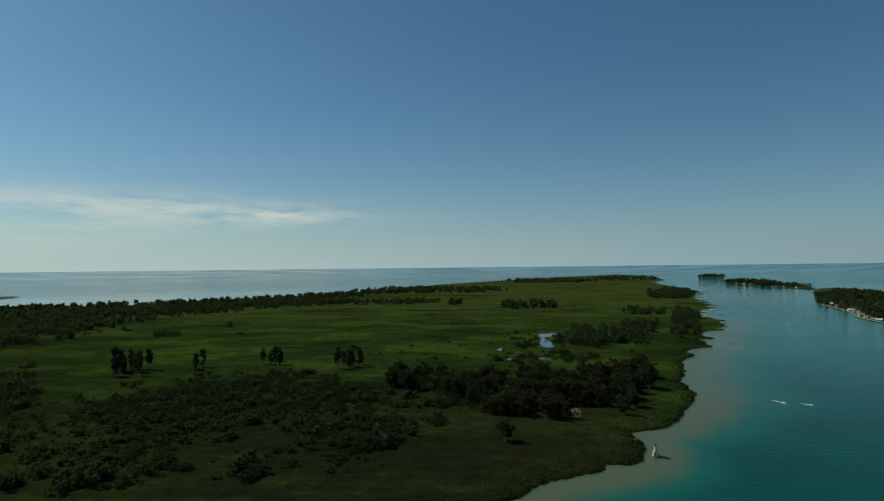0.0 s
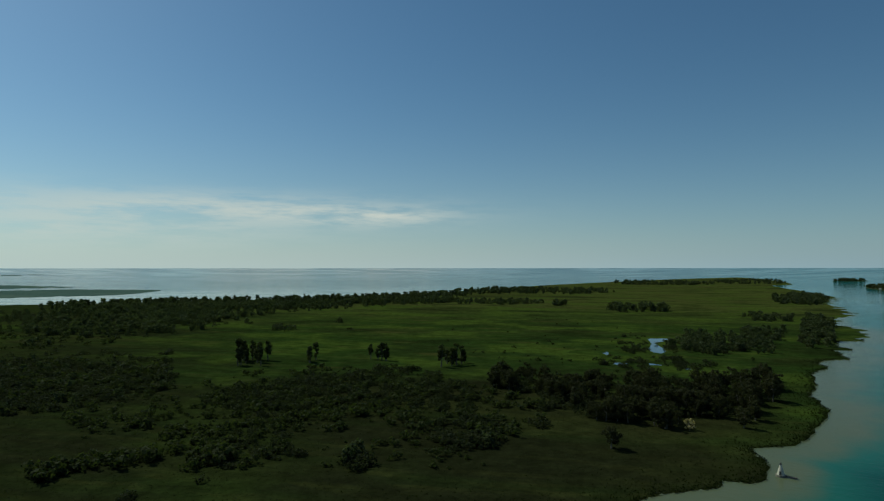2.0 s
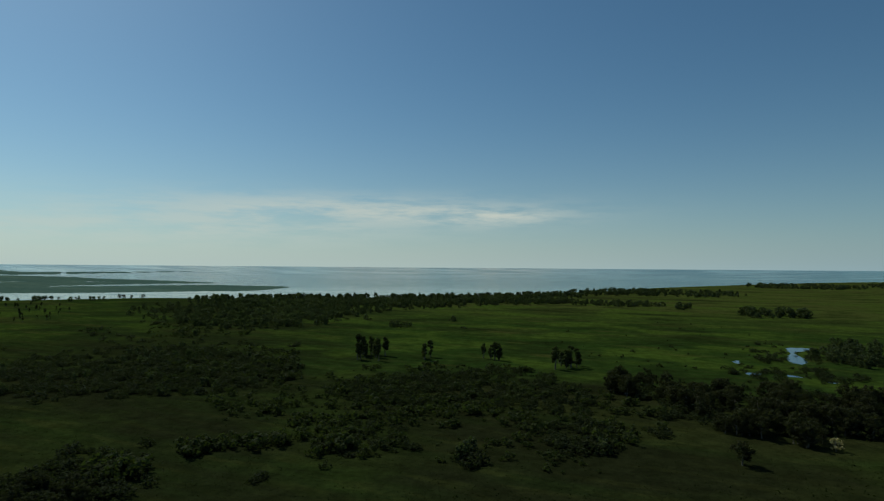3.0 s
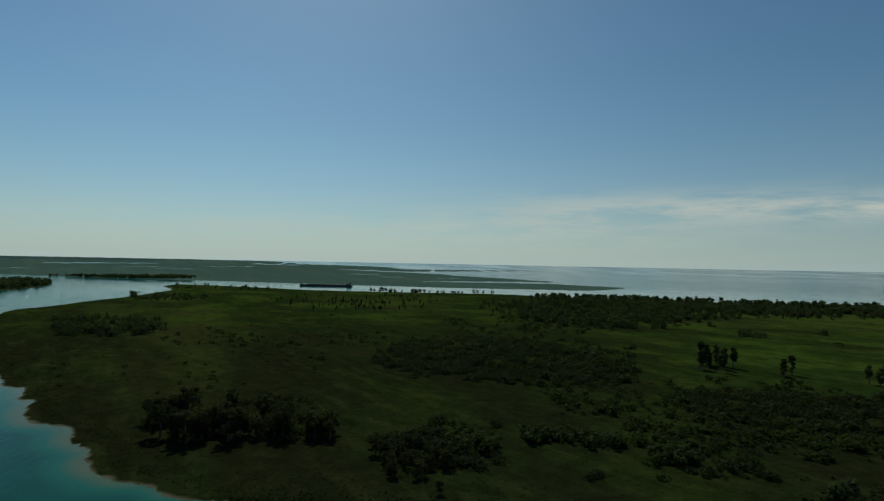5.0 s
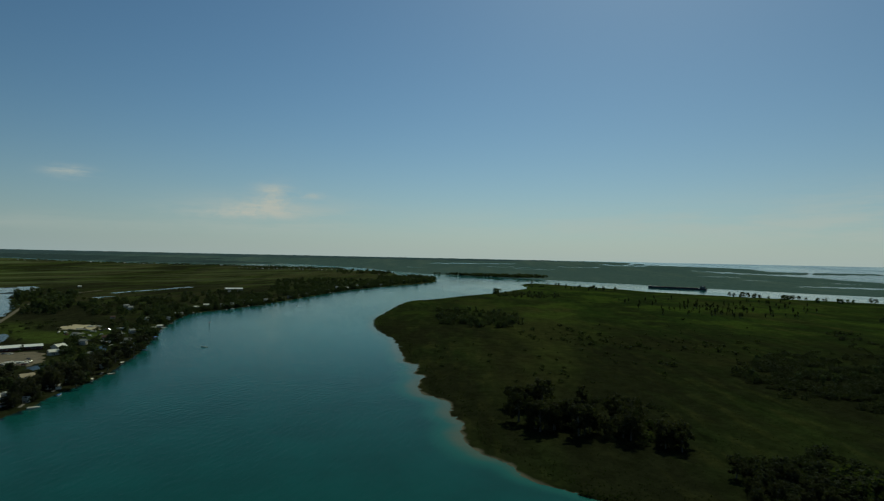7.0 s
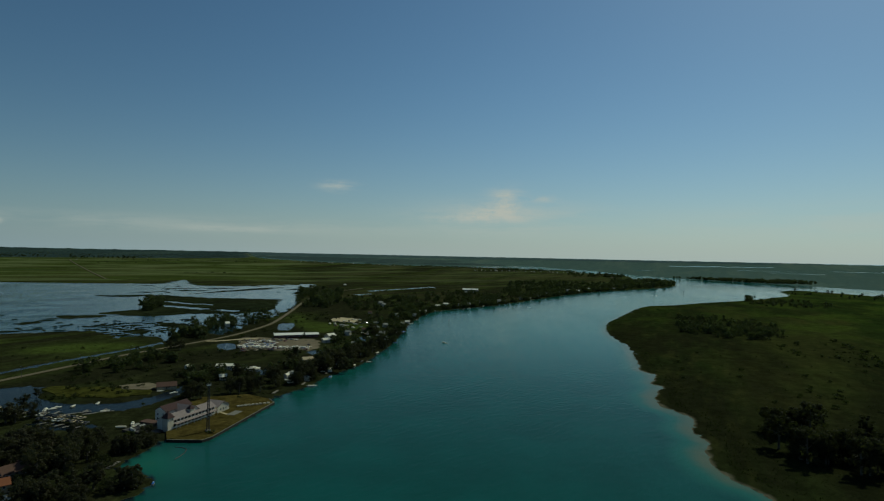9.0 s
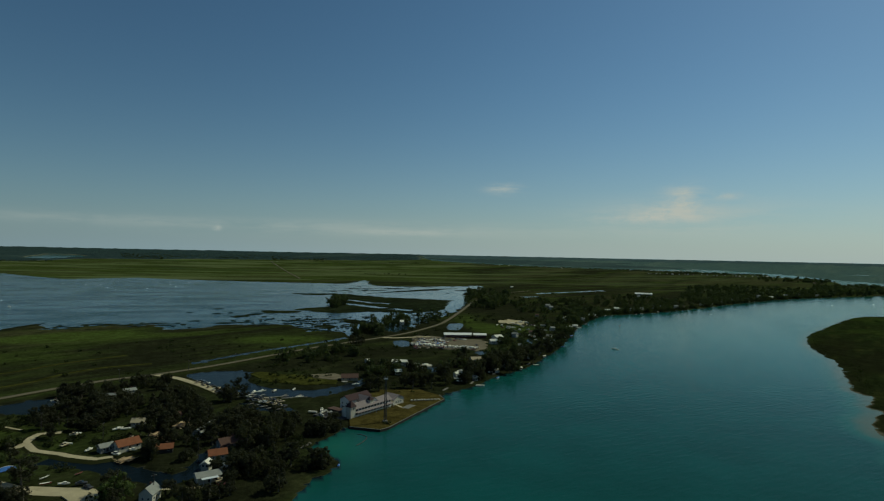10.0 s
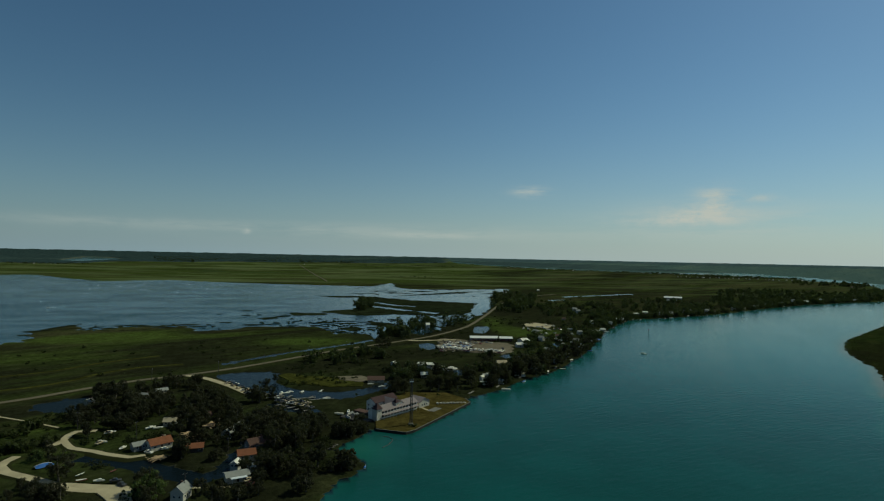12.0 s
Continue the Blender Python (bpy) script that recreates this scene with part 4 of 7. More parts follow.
def crown_shape(rng, kind):
    """Clump centres and radii for a tree ten metres high (scrub: one metre)."""
    if kind == "poplar":
        h = rng.uniform(2.2, 9.3, 16)
        w = 1.25 * np.sin(np.clip((h - 1.2) / 8.8, 0, 1) * math.pi) ** 0.6
        a = rng.uniform(0, 6.28, 16)
        return np.column_stack([np.cos(a) * w * 0.8, np.sin(a) * w * 0.8, h]), rng.uniform(0.7, 1.15, 16)
    if kind == "scrub":
        m = 7
        a = rng.uniform(0, 6.28, m)
        w = rng.uniform(0.1, 0.62, m)
        return np.column_stack([np.cos(a) * w, np.sin(a) * w, rng.uniform(0.25, 0.68, m)]), rng.uniform(0.22, 0.36, m)
    if kind == "brush":
        m = 34
        a = rng.uniform(0, 6.28, m)
        w = 5.2 * np.sqrt(rng.uniform(0, 1, m))
        top = rng.uniform(3.0, 9.6, m) * (1 - 0.45 * (w / 5.2) ** 2)
        return np.column_stack([np.cos(a) * w, np.sin(a) * w, top * rng.uniform(0.45, 1.0, m)]), rng.uniform(0.45, 1.25, m)
    m = 30
    a = rng.uniform(0, 6.28, m)
    h = rng.uniform(2.2, 8.8, m)
    w = rng.uniform(2.9, 4.1) * np.sqrt(np.clip(1 - ((h - 5.0) / 4.6) ** 2, 0.05, 1)) * rng.uniform(0.35, 1.1, m)
    return np.column_stack([np.cos(a) * w, np.sin(a) * w, h]), rng.uniform(0.6, 1.7, m)


def trunk_mesh(rng, centres, tall, name):
    s = Solid()
    lean = Vector((rng.uniform(-0.4, 0.4), rng.uniform(-0.4, 0.4), 0))
    fork = lean + Vector((0, 0, tall * 0.36))
    s.tube((0, 0, -0.4), fork, 0.34, 0.2, 7)
    top = lean * 2 + Vector((0, 0, tall * 0.82))
    s.tube(fork, top, 0.2, 0.05, 5)
    for c in centres[:6]:
        s.tube(fork.lerp(top, rng.uniform(0.0, 0.45)), Vector(c), 0.11, 0.03, 4)
    return s.mesh(name, BARK)


def tree_kind(name, kind, leaf_mat, seed, leaves, leaf):
    rng = np.random.default_rng(seed)
    centres, radii = crown_shape(rng, kind)
    v, f = leaf_cloud(rng, centres, radii, leaves, leaf)
    root = new(name)
    part("trunk", trunk_mesh(rng, centres, 10.0, "trunk"), root)
    part("crown", big_mesh("crown", v, f, leaf_mat), root)
    return root


PROTO = {
    "broad": [tree_kind("broadleaf_tree", "broad", LEAF_A, 11 + i, 2000, 0.31) for i in range(5)],
    "shade": [tree_kind("shade_tree", "broad", LEAF_E, 51 + i, 2000, 0.31) for i in range(5)],
    "poplar": [tree_kind("poplar_tree", "poplar", LEAF_B, 31 + i, 1200, 0.30) for i in range(4)],
}
PROTO["maple"] = [tree_kind("maple_tree", "broad", LEAF_F, 71 + i, 2000, 0.31) for i in range(2)]
first_use = {"maple": [True] * 2, "broad": [True] * 5, "shade": [True] * 5, "poplar": [True] * 4}
LABELS = {"maple": "light green maple with a full rounded crown", "broad": "dark green broadleaf tree with a dense uneven crown", "shade": "dark olive shade tree with a rounded crown", "poplar": "tall slim poplar with a ragged grey-green crown"}
pick = random.Random(5)


def stand_tree(kind, az, r, h, group):
    """One tree with a trunk and a crown of its own."""
    i = pick.randrange(len(PROTO[kind]))
    p = spot(az, r)
    s = h / 10.0 * shrink(r)
    m = pose(p.x, p.y, p.z + 0.35, 0, 0, pick.uniform(0, 360)) @ Matrix.Diagonal((s * pick.uniform(0.85, 1.2), s * pick.uniform(0.85, 1.2), s, 1))
    if first_use[kind][i]:
        first_use[kind][i] = False
        ob = PROTO[kind][i]
    else:
        ob = copy_thing(PROTO[kind][i], Matrix())
    ob.matrix_basis = m
    tagged(ob, LABELS[kind], "tree", group)


def sprinkle(az0, az1, r0, r1, n):
    """Places in a patch with soft, uneven edges, gathered in small clumps."""
    out = []
    while len(out) < n:
        u, v = pick.uniform(-1, 1), pick.uniform(-1, 1)
        a, r = (az0 + az1) / 2 + u * (az1 - az0) / 2, (r0 + r1) / 2 + v * (r1 - r0) / 2
        lump = noise.noise((a * r / 1400.0, r / 28.0, 2.0))
        if lump > pick.uniform(-0.5, 0.32) and abs(u) ** 2.4 + abs(v) ** 2.4 < 1.0 + 0.8 * lump:
            out.append((a, r))
    return out


def dry(places):
    """Leave out places that lie in water, on the road or in a yard."""
    if not places:
        return places
    p = polar(places)
    ok = np.zeros(len(p), bool)
    for line in land_lines:
        ok |= inside(p, line)
    for line in wet_lines:
        ok &= ~inside(p, line)
    for line, w in road_lines:
        ok &= off_line(p, line, False) > w
    for az, r, w in clearings:
        c = polar([(az, r)])[0]
        ok &= np.hypot(p[:, 0] - c[0], p[:, 1] - c[1]) > w
    return [q for q, k in zip(places, ok) if k]


ROAD = [(156, 460), (150.22, 466.3), (148.05, 471), (144.56, 484.9), (140.35, 501.5), (136.74, 510.1), (132.42, 530.8), (128.38, 561.9), (123.11, 615), (118.21, 666),
        (113.79, 732), (110.48, 842), (108.51, 1047), (107.47, 1227), (105.5, 1500), (102, 1700)]
SIDE_ROAD = [(136.74, 510.1), (134.84, 489.4), (132.88, 458.5), (131.37, 432.1)]
TRACK = [(149.04, 342.1), (149.82, 336.1), (150.1, 330.2), (149.73, 320.6), (149.0, 314.0), (147.89, 304.9), (146.74, 295.4), (145.16, 284.0), (143.2, 277)]
TRACK_B = [(147.0, 351.9), (146.43, 353.9), (145.93, 360.5), (145.59, 368.1), (145.08, 373.1), (144.47, 372.2), (143.57, 370.4)]
TRACK_C = [(145.93, 358.4), (145.65, 349.2), (145.36, 343.3), (143.7, 332.5), (142.99, 326.8), (142.14, 321.8), (141.07, 316.3), (139.84, 316.8)]
FIELD_PATH = [(150.4, 430), (149.47, 419.7), (148.37, 408.1), (146.27, 385.7)]
FOOTPATH = [(136.03, 265.6), (132.66, 261.7)]
road_lines = [(curve_through(polar(q), 5.0, False), w) for q, w in ((ROAD, 9.0), (SIDE_ROAD, 11.0), (TRACK, 6.0), (TRACK_B, 5.0), (TRACK_C, 5.0), (FIELD_PATH, 3.0), (FOOTPATH, 2.5))]
land_lines = [isle_line, bank_line, delta_line, *[curve_through(polar(q), 6.0, True) for q in (ISLET_EAST, ISLET_LONG, ISLET_FAR, BAY_ISLET)]]
wet_lines = [*pool_lines, *pond_lines, *flood_lines]
# kept clear of trees: houses, yards, lawns
clearings = [(139.2, 327, 9), (140.9, 329, 6), (137.0, 262, 8), (132.2, 268, 8), (131.4, 297, 6), (132.3, 283, 5), (136.0, 342, 6), (138.7, 452, 7), (119.4, 462, 12), (114.6, 522, 11),
             (112.7, 512, 9), (116.9, 380, 25), (114.5, 375, 26), (111.8, 395, 20), (110.6, 640, 20), (107.4, 640, 18), (112.6, 642, 18), (111.5, 690, 18), (113.4, 690, 10), (126.5, 392, 13), (128.0, 398, 9), (124.6, 394, 9), (114.46, 796, 7), (108.6, 470, 9), (108.6, 486, 8), (135.9, 335, 7), (134.7, 352, 6), (108.9, 706, 20), (106.7, 722, 12)]
clearings += [(a, r, 11) for a in (121.5, 123, 124.5, 126, 127.5, 129, 130.5) for r in (366, 380, 396)]
clearings += [(a, r, 34) for a, r in ((-42, 3085), (-42.6, 3045), (-43.1, 2990), (-44.8, 2855), (-45.6, 2805), (-45.0, 2840))]
clearings += [(a, r, 20) for a, r in ((-49.9, 1575), (-50.4, 1430), (-51.6, 1255), (-51.2, 1290), (-49.3, 1605), (-50.9, 1340), (-50.7, 1385), (-52.0, 1235), (-49.0, 1690), (-50.3, 1640), (-51.3, 1480))]
clearings += [(a + d, r, 21) for a in (106.2, 107.8, 109.4, 111, 112.6) for r, d in ((620, 0.0), (652, 0.5))]
clearings += [(a, 552, 17) for a in (110.5, 112, 113.5, 115, 116.5)] + [(106.4, 760, 26), (106.2, 815, 26)]
clearings += [(110.2, 404, 13), (109.5, 412, 14), (108.8, 424, 12), (107.6, 441, 12), (106.6, 453, 10)]
clearings += [(-27.9, 392, 9), (-27.9, 381, 8), (-27.8, 371, 6)]
clearings += [(117.9, 350, 12), (143.1, 345, 6), (142.6, 362, 6), (139.2, 362, 8), (126.5, 412, 12), (147.2, 322, 8), (142.3, 277, 10), (143.5, 286, 9), (103.5, 880, 16), (136.0, 312, 6), (133, 432, 10), (131.8, 418, 10), (134.6, 458, 10), (136.3, 480, 10)]
# the lines of sight from the river to these houses and the drive stay open too
clearings += [(138.7, 316, 7), (139.5, 308, 6), (136.6, 250, 5), (139.3, 318, 6), (137.0, 254, 6), (132.2, 260, 6), (131.4, 289, 5), (136.0, 335, 6), (132.0, 292, 5), (140.2, 316, 6), (145.5, 372, 7), (146.0, 352, 6), (142.0, 318, 6)]


rooted = []
stuff = {"wood": [], "scrub": [], "far": []}


def grove(az0, az1, r0, r1, n, h, kind="broad", group="trees of the marsh and the bank"):
    for a, r in dry(sprinkle(az0, az1, r0, r1, n)):
        rooted.append((a, r, h * 0.8))
        stand_tree(kind, a, r, h * pick.uniform(0.55, 1.15), group)


def shade_trees(az0, az1, r0, r1, n, h):
    grove(az0, az1, r0, r1, n, h, "shade", "shade trees among the cottages")


def poplars(az0, az1, r0, r1, n, h):
    grove(az0, az1, r0, r1, n, h, "poplar", "poplars on the island")


def wood(az0, az1, r0, r1, n, h):
    stuff["wood"] += [(a, r, h * pick.uniform(0.6, 1.15)) for a, r in dry(sprinkle(az0, az1, r0, r1, int(n * (1.8 if az0 < 80 else 1.55))))]


def scrub(az0, az1, r0, r1, n, h):
    stuff["scrub"] += [(a, r, h * (0.4 + 1.25 * pick.random() ** 2.2)) for a, r in dry(sprinkle(az0, az1, r0, r1, int(n * 1.7)))]


def far_wood(az0, az1, r0, r1, n, h):
    stuff["far"] += [(a, r, h * pick.uniform(0.6, 1.15)) for a, r in dry(sprinkle(az0, az1, r0, r1, int(n * 1.7)))]


def thicket(outline, n, h):
    """A dense stand that fills an outline of azimuths and distances."""
    line = polar(outline)
    lo, hi = line.min(0), line.max(0)
    got = []
    while len(got) < n:
        p = np.array([[pick.uniform(lo[0], hi[0]), pick.uniform(lo[1], hi[1])] for _ in range(400)])
        p = p[inside(p, line)]
        got += [(math.degrees(math.atan2(-x, y)), math.hypot(x, y)) for x, y in p]
    return [(a, r, h * pick.uniform(0.45, 1.25)) for a, r in dry(got[:n])]


# where things grow: azimuths, distances, number, height
# island, east half
grove(-13.8, -9.8, 479, 538, 15, 15)
grove(-18.2, -13.8, 448, 524, 20, 14)
grove(-24.1, -17.6, 384, 514, 40, 15)
grove(-29.9, -23.8, 379, 541, 44, 16)
grove(-33.5, -29.6, 395, 560, 27, 15)
grove(-35.4, -31.5, 494, 592, 17, 16)
poplars(-7.2, -3.9, 585, 642, 9, 21)
poplars(11.3, 14.6, 608, 674, 12, 22)
poplars(6.9, 8.5, 616, 659, 4, 20)
poplars(-0.2, 2.3, 627, 665, 6, 19)
wood(-34.6, -26.9, 748, 891, 34, 11)
wood(-34.6, -32.1, 899, 1046, 12, 10)
wood(-39.1, -36.5, 842, 1244, 20, 12)
wood(-23.9, -22.3, 688, 763, 8, 8)
wood(-26.5, -20.8, 1374, 1492, 22, 20)
wood(-17.5, -15.9, 1528, 1624, 6, 18)
wood(-38.2, -31.9, 1229, 1384, 26, 12)
far_wood(-38.6, -34.6, 1797, 2324, 40, 16)
grove(-30.4, -29.6, 393, 491, 3, 13)
grove(-21.5, -20.9, 332, 341, 1, 12)
scrub(-4.9, 16.1, 436, 599, 150, 4)
scrub(-14.7, 5.3, 338, 495, 150, 4.5)
wood(-9.8, -4.9, 322, 351, 26, 7)
scrub(4.4, 16.4, 361, 452, 70, 3.5)
scrub(8.7, 21.3, 307, 391, 45, 4)
scrub(-10.3, 8.7, 289, 344, 30, 3.5)
wood(1.9, 3.9, 294, 311, 3, 7)
wood(8.8, 11.3, 952, 1020, 8, 9)
wood(4.6, 5.3, 1057, 1110, 3, 9)
wood(13.1, 13.6, 1097, 1140, 2, 9)
wood(3.7, 4.3, 940, 965, 2, 7)
wood(19.8, 21.1, 735, 770, 5, 6)
scrub(-33.5, -10.4, 559, 822, 40, 3)
scrub(-26.9, -2.8, 626, 1212, 30, 2.5)
# woods on the lake shore
wood(14.9, 22.1, 1113, 1758, 130, 11)
wood(4.4, 15.3, 1428, 1731, 120, 12)
poplars(4.6, 15.0, 1690, 1790, 40, 21)
poplars(15.0, 27.0, 1640, 1800, 40, 21)
wood(-6.0, 5.3, 1589, 1970, 130, 14)
far_wood(-21.5, -6.0, 2245, 2808, 150, 16)
far_wood(-30.1, -21.5, 3220, 3621, 140, 16)
far_wood(-35.7, -30.1, 3412, 3855, 110, 16)
wood(-14.9, -6.0, 1586, 1776, 60, 12)
wood(15.9, 30.3, 971, 1584, 170, 13)
scrub(23.7, 33.5, 853, 1109, 70, 5)
wood(10.1, 25.1, 1511, 1755, 120, 14)
wood(11.7, 28.6, 1486, 1969, 190, 14)
wood(16.3, 23.8, 1117, 1353, 60, 9)
wood(4.3, 11.7, 1529, 1985, 90, 13)
# island, middle
wood(19.4, 37.1, 489, 671, 150, 7)
scrub(20.4, 33.5, 515, 745, 90, 5)
scrub(20.7, 23.9, 403, 418, 9, 5)
scrub(21.0, 25.0, 338, 357, 14, 6)
scrub(15.0, 20.0, 317, 336, 20, 5)
scrub(27.4, 29.9, 328, 347, 8, 5)
scrub(32.3, 37.0, 308, 336, 40, 6)
scrub(25.4, 27.2, 431, 452, 6, 5)
scrub(0.2, 16.3, 388, 486, 70, 5)
wood(-10.5, -4.2, 322, 381, 26, 7)
wood(2.1, 4.6, 297, 320, 6, 8)
wood(19.5, 44.9, 498, 752, 200, 6.5)
scrub(19.5, 29.9, 499, 679, 60, 6)
scrub(19.0, 27.8, 398, 528, 40, 3.5)
scrub(42.7, 60.2, 689, 795, 40, 4)
scrub(20.8, 25.4, 411, 446, 12, 5)
scrub(20.7, 30.3, 328, 354, 20, 5)
scrub(12.2, 20.8, 317, 545, 90, 4)
# island, west half
grove(61.1, 64.6, 339, 405, 11, 19)
grove(56.5, 61.1, 324, 369, 10, 17)
grove(52.8, 56.5, 335, 382, 9, 18)
grove(47.9, 50.9, 324, 345, 6, 15)
grove(54, 65, 330, 430, 8, 14)
wood(48.7, 65, 325, 440, 26, 5.0)
scrub(50.3, 53.5, 342, 385, 8, 6)
grove(37.1, 45.1, 271, 312, 22, 9)
grove(40.1, 41.2, 261, 271, 1, 7)
grove(37.9, 39.3, 252, 262, 1, 8)
wood(63.4, 71.9, 841, 980, 70, 9)
scrub(57.7, 63.9, 698, 894, 25, 4)
wood(60.2, 66.8, 1518, 1751, 40, 9)
far_wood(66.1, 66.5, 1661, 1762, 3, 14)
poplars(38.0, 54.8, 1162, 1746, 75, 12)
poplars(43.0, 48.5, 1232, 1498, 40, 12)
far_wood(34.1, 45.2, 1865, 2228, 26, 14)
far_wood(48.5, 63.5, 2000, 2346, 14, 11)
wood(23.9, 34.6, 1059, 1640, 120, 9)
wood(26.4, 42.9, 558, 792, 110, 6.5)
scrub(48.3, 75.5, 473, 708, 40, 3)
scrub(42.9, 57.2, 568, 1098, 36, 3.5)
# far delta
far_wood(61.2, 75.7, 3075, 3276, 160, 14)
far_wood(61.5, 70.0, 3013, 3194, 140, 15)
# west bank: point with cottages
shade_trees(140.3, 144.5, 401, 482, 30, 9)
shade_trees(132.4, 140.8, 385, 484, 52, 9)
shade_trees(129.3, 133.8, 329, 410, 14, 13)
shade_trees(124.4, 131.3, 312, 352, 22, 12)
shade_trees(119.8, 121.4, 330, 345, 4, 8)
shade_trees(123.2, 132.2, 249, 300, 20, 10.5)
shade_trees(121.2, 123.2, 267, 282, 4, 9)
shade_trees(118.6, 120.8, 334, 351, 3, 9)
shade_trees(146.0, 147.1, 297, 320, 4, 14)
shade_trees(138.6, 140.8, 254, 272, 6, 10)
shade_trees(145.2, 150.1, 274, 297, 16, 8)
shade_trees(136.6, 138.6, 292, 321, 6, 10)
shade_trees(143.2, 146.5, 350, 416, 14, 9)
shade_trees(132.3, 136.1, 315, 344, 8, 10)
shade_trees(140.7, 143.3, 368, 384, 6, 9)
scrub(144.9, 150.2, 360, 420, 30, 4)
scrub(146.8, 150.1, 342, 364, 20, 4)
shade_trees(129.6, 136.0, 244, 261, 10, 8)
shade_trees(116.5, 118.1, 414, 440, 5, 12)
shade_trees(108.7, 114.2, 428, 496, 13, 12)
wood(104.9, 115.4, 445, 530, 18, 8.5)
shade_trees(130, 139, 335, 388, 26, 9)
shade_trees(139.5, 144.5, 366, 402, 12, 8)
shade_trees(133.0, 137.5, 296, 316, 6, 8)
shade_trees(128.8, 130.6, 449, 485, 6, 10)
shade_trees(128.6, 131.0, 468, 492, 5, 9)
shade_trees(133.2, 135.4, 418, 440, 6, 9)
scrub(118.0, 130.0, 386, 410, 12, 1.6)
scrub(121.0, 128.0, 450, 494, 24, 2.0)
# hedges and copses in the far fields
far_wood(139.3, 141.3, 3430, 3490, 14, 5)
far_wood(114, 119, 2750, 2790, 10, 6)
far_wood(118, 127, 3650, 3700, 24, 7)
far_wood(144.5, 151, 3620, 3740, 60, 9)
far_wood(112, 124, 3900, 3980, 44, 9)
for a, r, h in ((129.8, 433, 11), (129.2, 414, 9), (131.85, 321, 12), (134.4, 403, 12), (135.7, 420, 12), (129.5, 352, 12), (126.2, 338, 14), (124.6, 333, 12),
                (121.8, 273, 10), (124.8, 278, 12), (127.9, 278, 12), (128.9, 304, 13), (126.9, 306, 13), (130.5, 344, 12), (147.0, 336, 9), (146.2, 298, 13)):
    rooted.append((a, r, h * 0.8))
    stand_tree("shade", a, r, h, "shade trees among the cottages")
for a, r, h in ((108.4, 524, 13), (107.0, 470, 14), (108.1, 562, 12), (104.9, 524, 16), (105.5, 502, 15), (106.7, 497, 12), (107.5, 700, 6), (114.0, 434, 12), (111.4, 433, 12), (118.4, 634, 12), (119.2, 632, 12), (105.3, 528, 14), (102.6, 566, 13), (100.8, 725, 15), (103.7, 496, 13), (110.3, 470, 11), (112.6, 452, 11)):
    rooted.append((a, r, h * 0.8))
    stand_tree("shade", a, r, h, "shade trees among the cottages")
for a, r, h in ((139.5, 263, 11), (140.2, 260, 9), (138.9, 259, 9), (147.7, 331, 6), (131.0, 349, 8)):
    rooted.append((a, r, h * 0.8))
    stand_tree("maple", a, r, h, "light maples by the cottages")
for a in range(99, 110):
    if a == 109:
        continue
    edge = float(np.interp(-a, [-109.5, -106.8, -105.1, -101.7, -99, -98], [424, 449, 481, 539, 647, 742]))
    shade_trees(a - 0.6, a + 0.6, edge + 8, edge + 44, 5, 14.5)
shade_trees(120.2, 123.4, 318, 338, 9, 8)
shade_trees(137.5, 143.5, 378, 432, 34, 10.5)
shade_trees(132.5, 137.8, 352, 400, 22, 10)
shade_trees(135.2, 137.2, 330, 352, 6, 9)
# brush under and between the trees of the bank
wood(129, 147, 262, 480, 60, 4.5)
wood(123.5, 131, 262, 350, 34, 4.5)
wood(104, 127, 440, 620, 34, 4)
wood(98, 116, 600, 1000, 70, 5)
# west bank: village
wood(118.7, 126.8, 536, 608, 24, 10)
wood(114.3, 118.7, 470, 525, 16, 8.5)
wood(116.3, 119.3, 690, 760, 18, 12)
wood(112.7, 117.7, 780, 919, 26, 11)
wood(109.4, 113.3, 840, 984, 14, 10)
wood(103.9, 108.3, 1083, 1576, 70, 16)
wood(96.0, 103.9, 1022, 1348, 60, 11)
wood(100.6, 104.9, 553, 750, 24, 9)
wood(97.5, 101.7, 649, 934, 28, 10)
wood(101.1, 106.5, 502, 633, 18, 9)
wood(95.0, 99.1, 876, 1160, 40, 12)
wood(119.9, 121.6, 1058, 1249, 14, 16)
wood(107.7, 109.9, 569, 728, 8, 10)
wood(88.3, 96.0, 1158, 1560, 84, 12)
wood(82.2, 88.3, 1434, 1900, 90, 12)
far_wood(77.9, 87.8, 1717, 2448, 150, 13)
far_wood(72.2, 78.0, 2260, 2866, 110, 15)
far_wood(76.1, 82.2, 3072, 3447, 60, 14)
far_wood(81.3, 91.5, 3560, 3663, 60, 11)
for i in range(36):
    a = 111.0 - 30.0 * i / 35
    far_edge = float(np.interp(a, [80.3, 81.8, 86, 92, 98.6, 104, 108.6, 111], [3461, 3631, 3720, 3780, 3850, 3990, 4150, 4290]))
    far_wood(a - 0.42, a + 0.42, far_edge - 70, far_edge - 12, pick.choice([3, 7, 10, 12]), pick.uniform(8, 12))
far_wood(134.4, 139.7, 3954, 4577, 150, 20)
far_wood(119.8, 134.4, 4054, 4582, 220, 20)
far_wood(113.4, 119.8, 4250, 4538, 80, 20)
# islands to the east
far_wood(-52.4, -47.8, 1611, 2556, 46, 14)
wood(-52.3, -50.6, 1262, 1631, 16, 8.4)
far_wood(-44.5, -41.1, 3190, 3396, 88, 13.4)
far_wood(-47.6, -43.0, 2796, 3148, 44, 14)
far_wood(-41.1, -39.0, 3766, 3872, 40, 12.6)

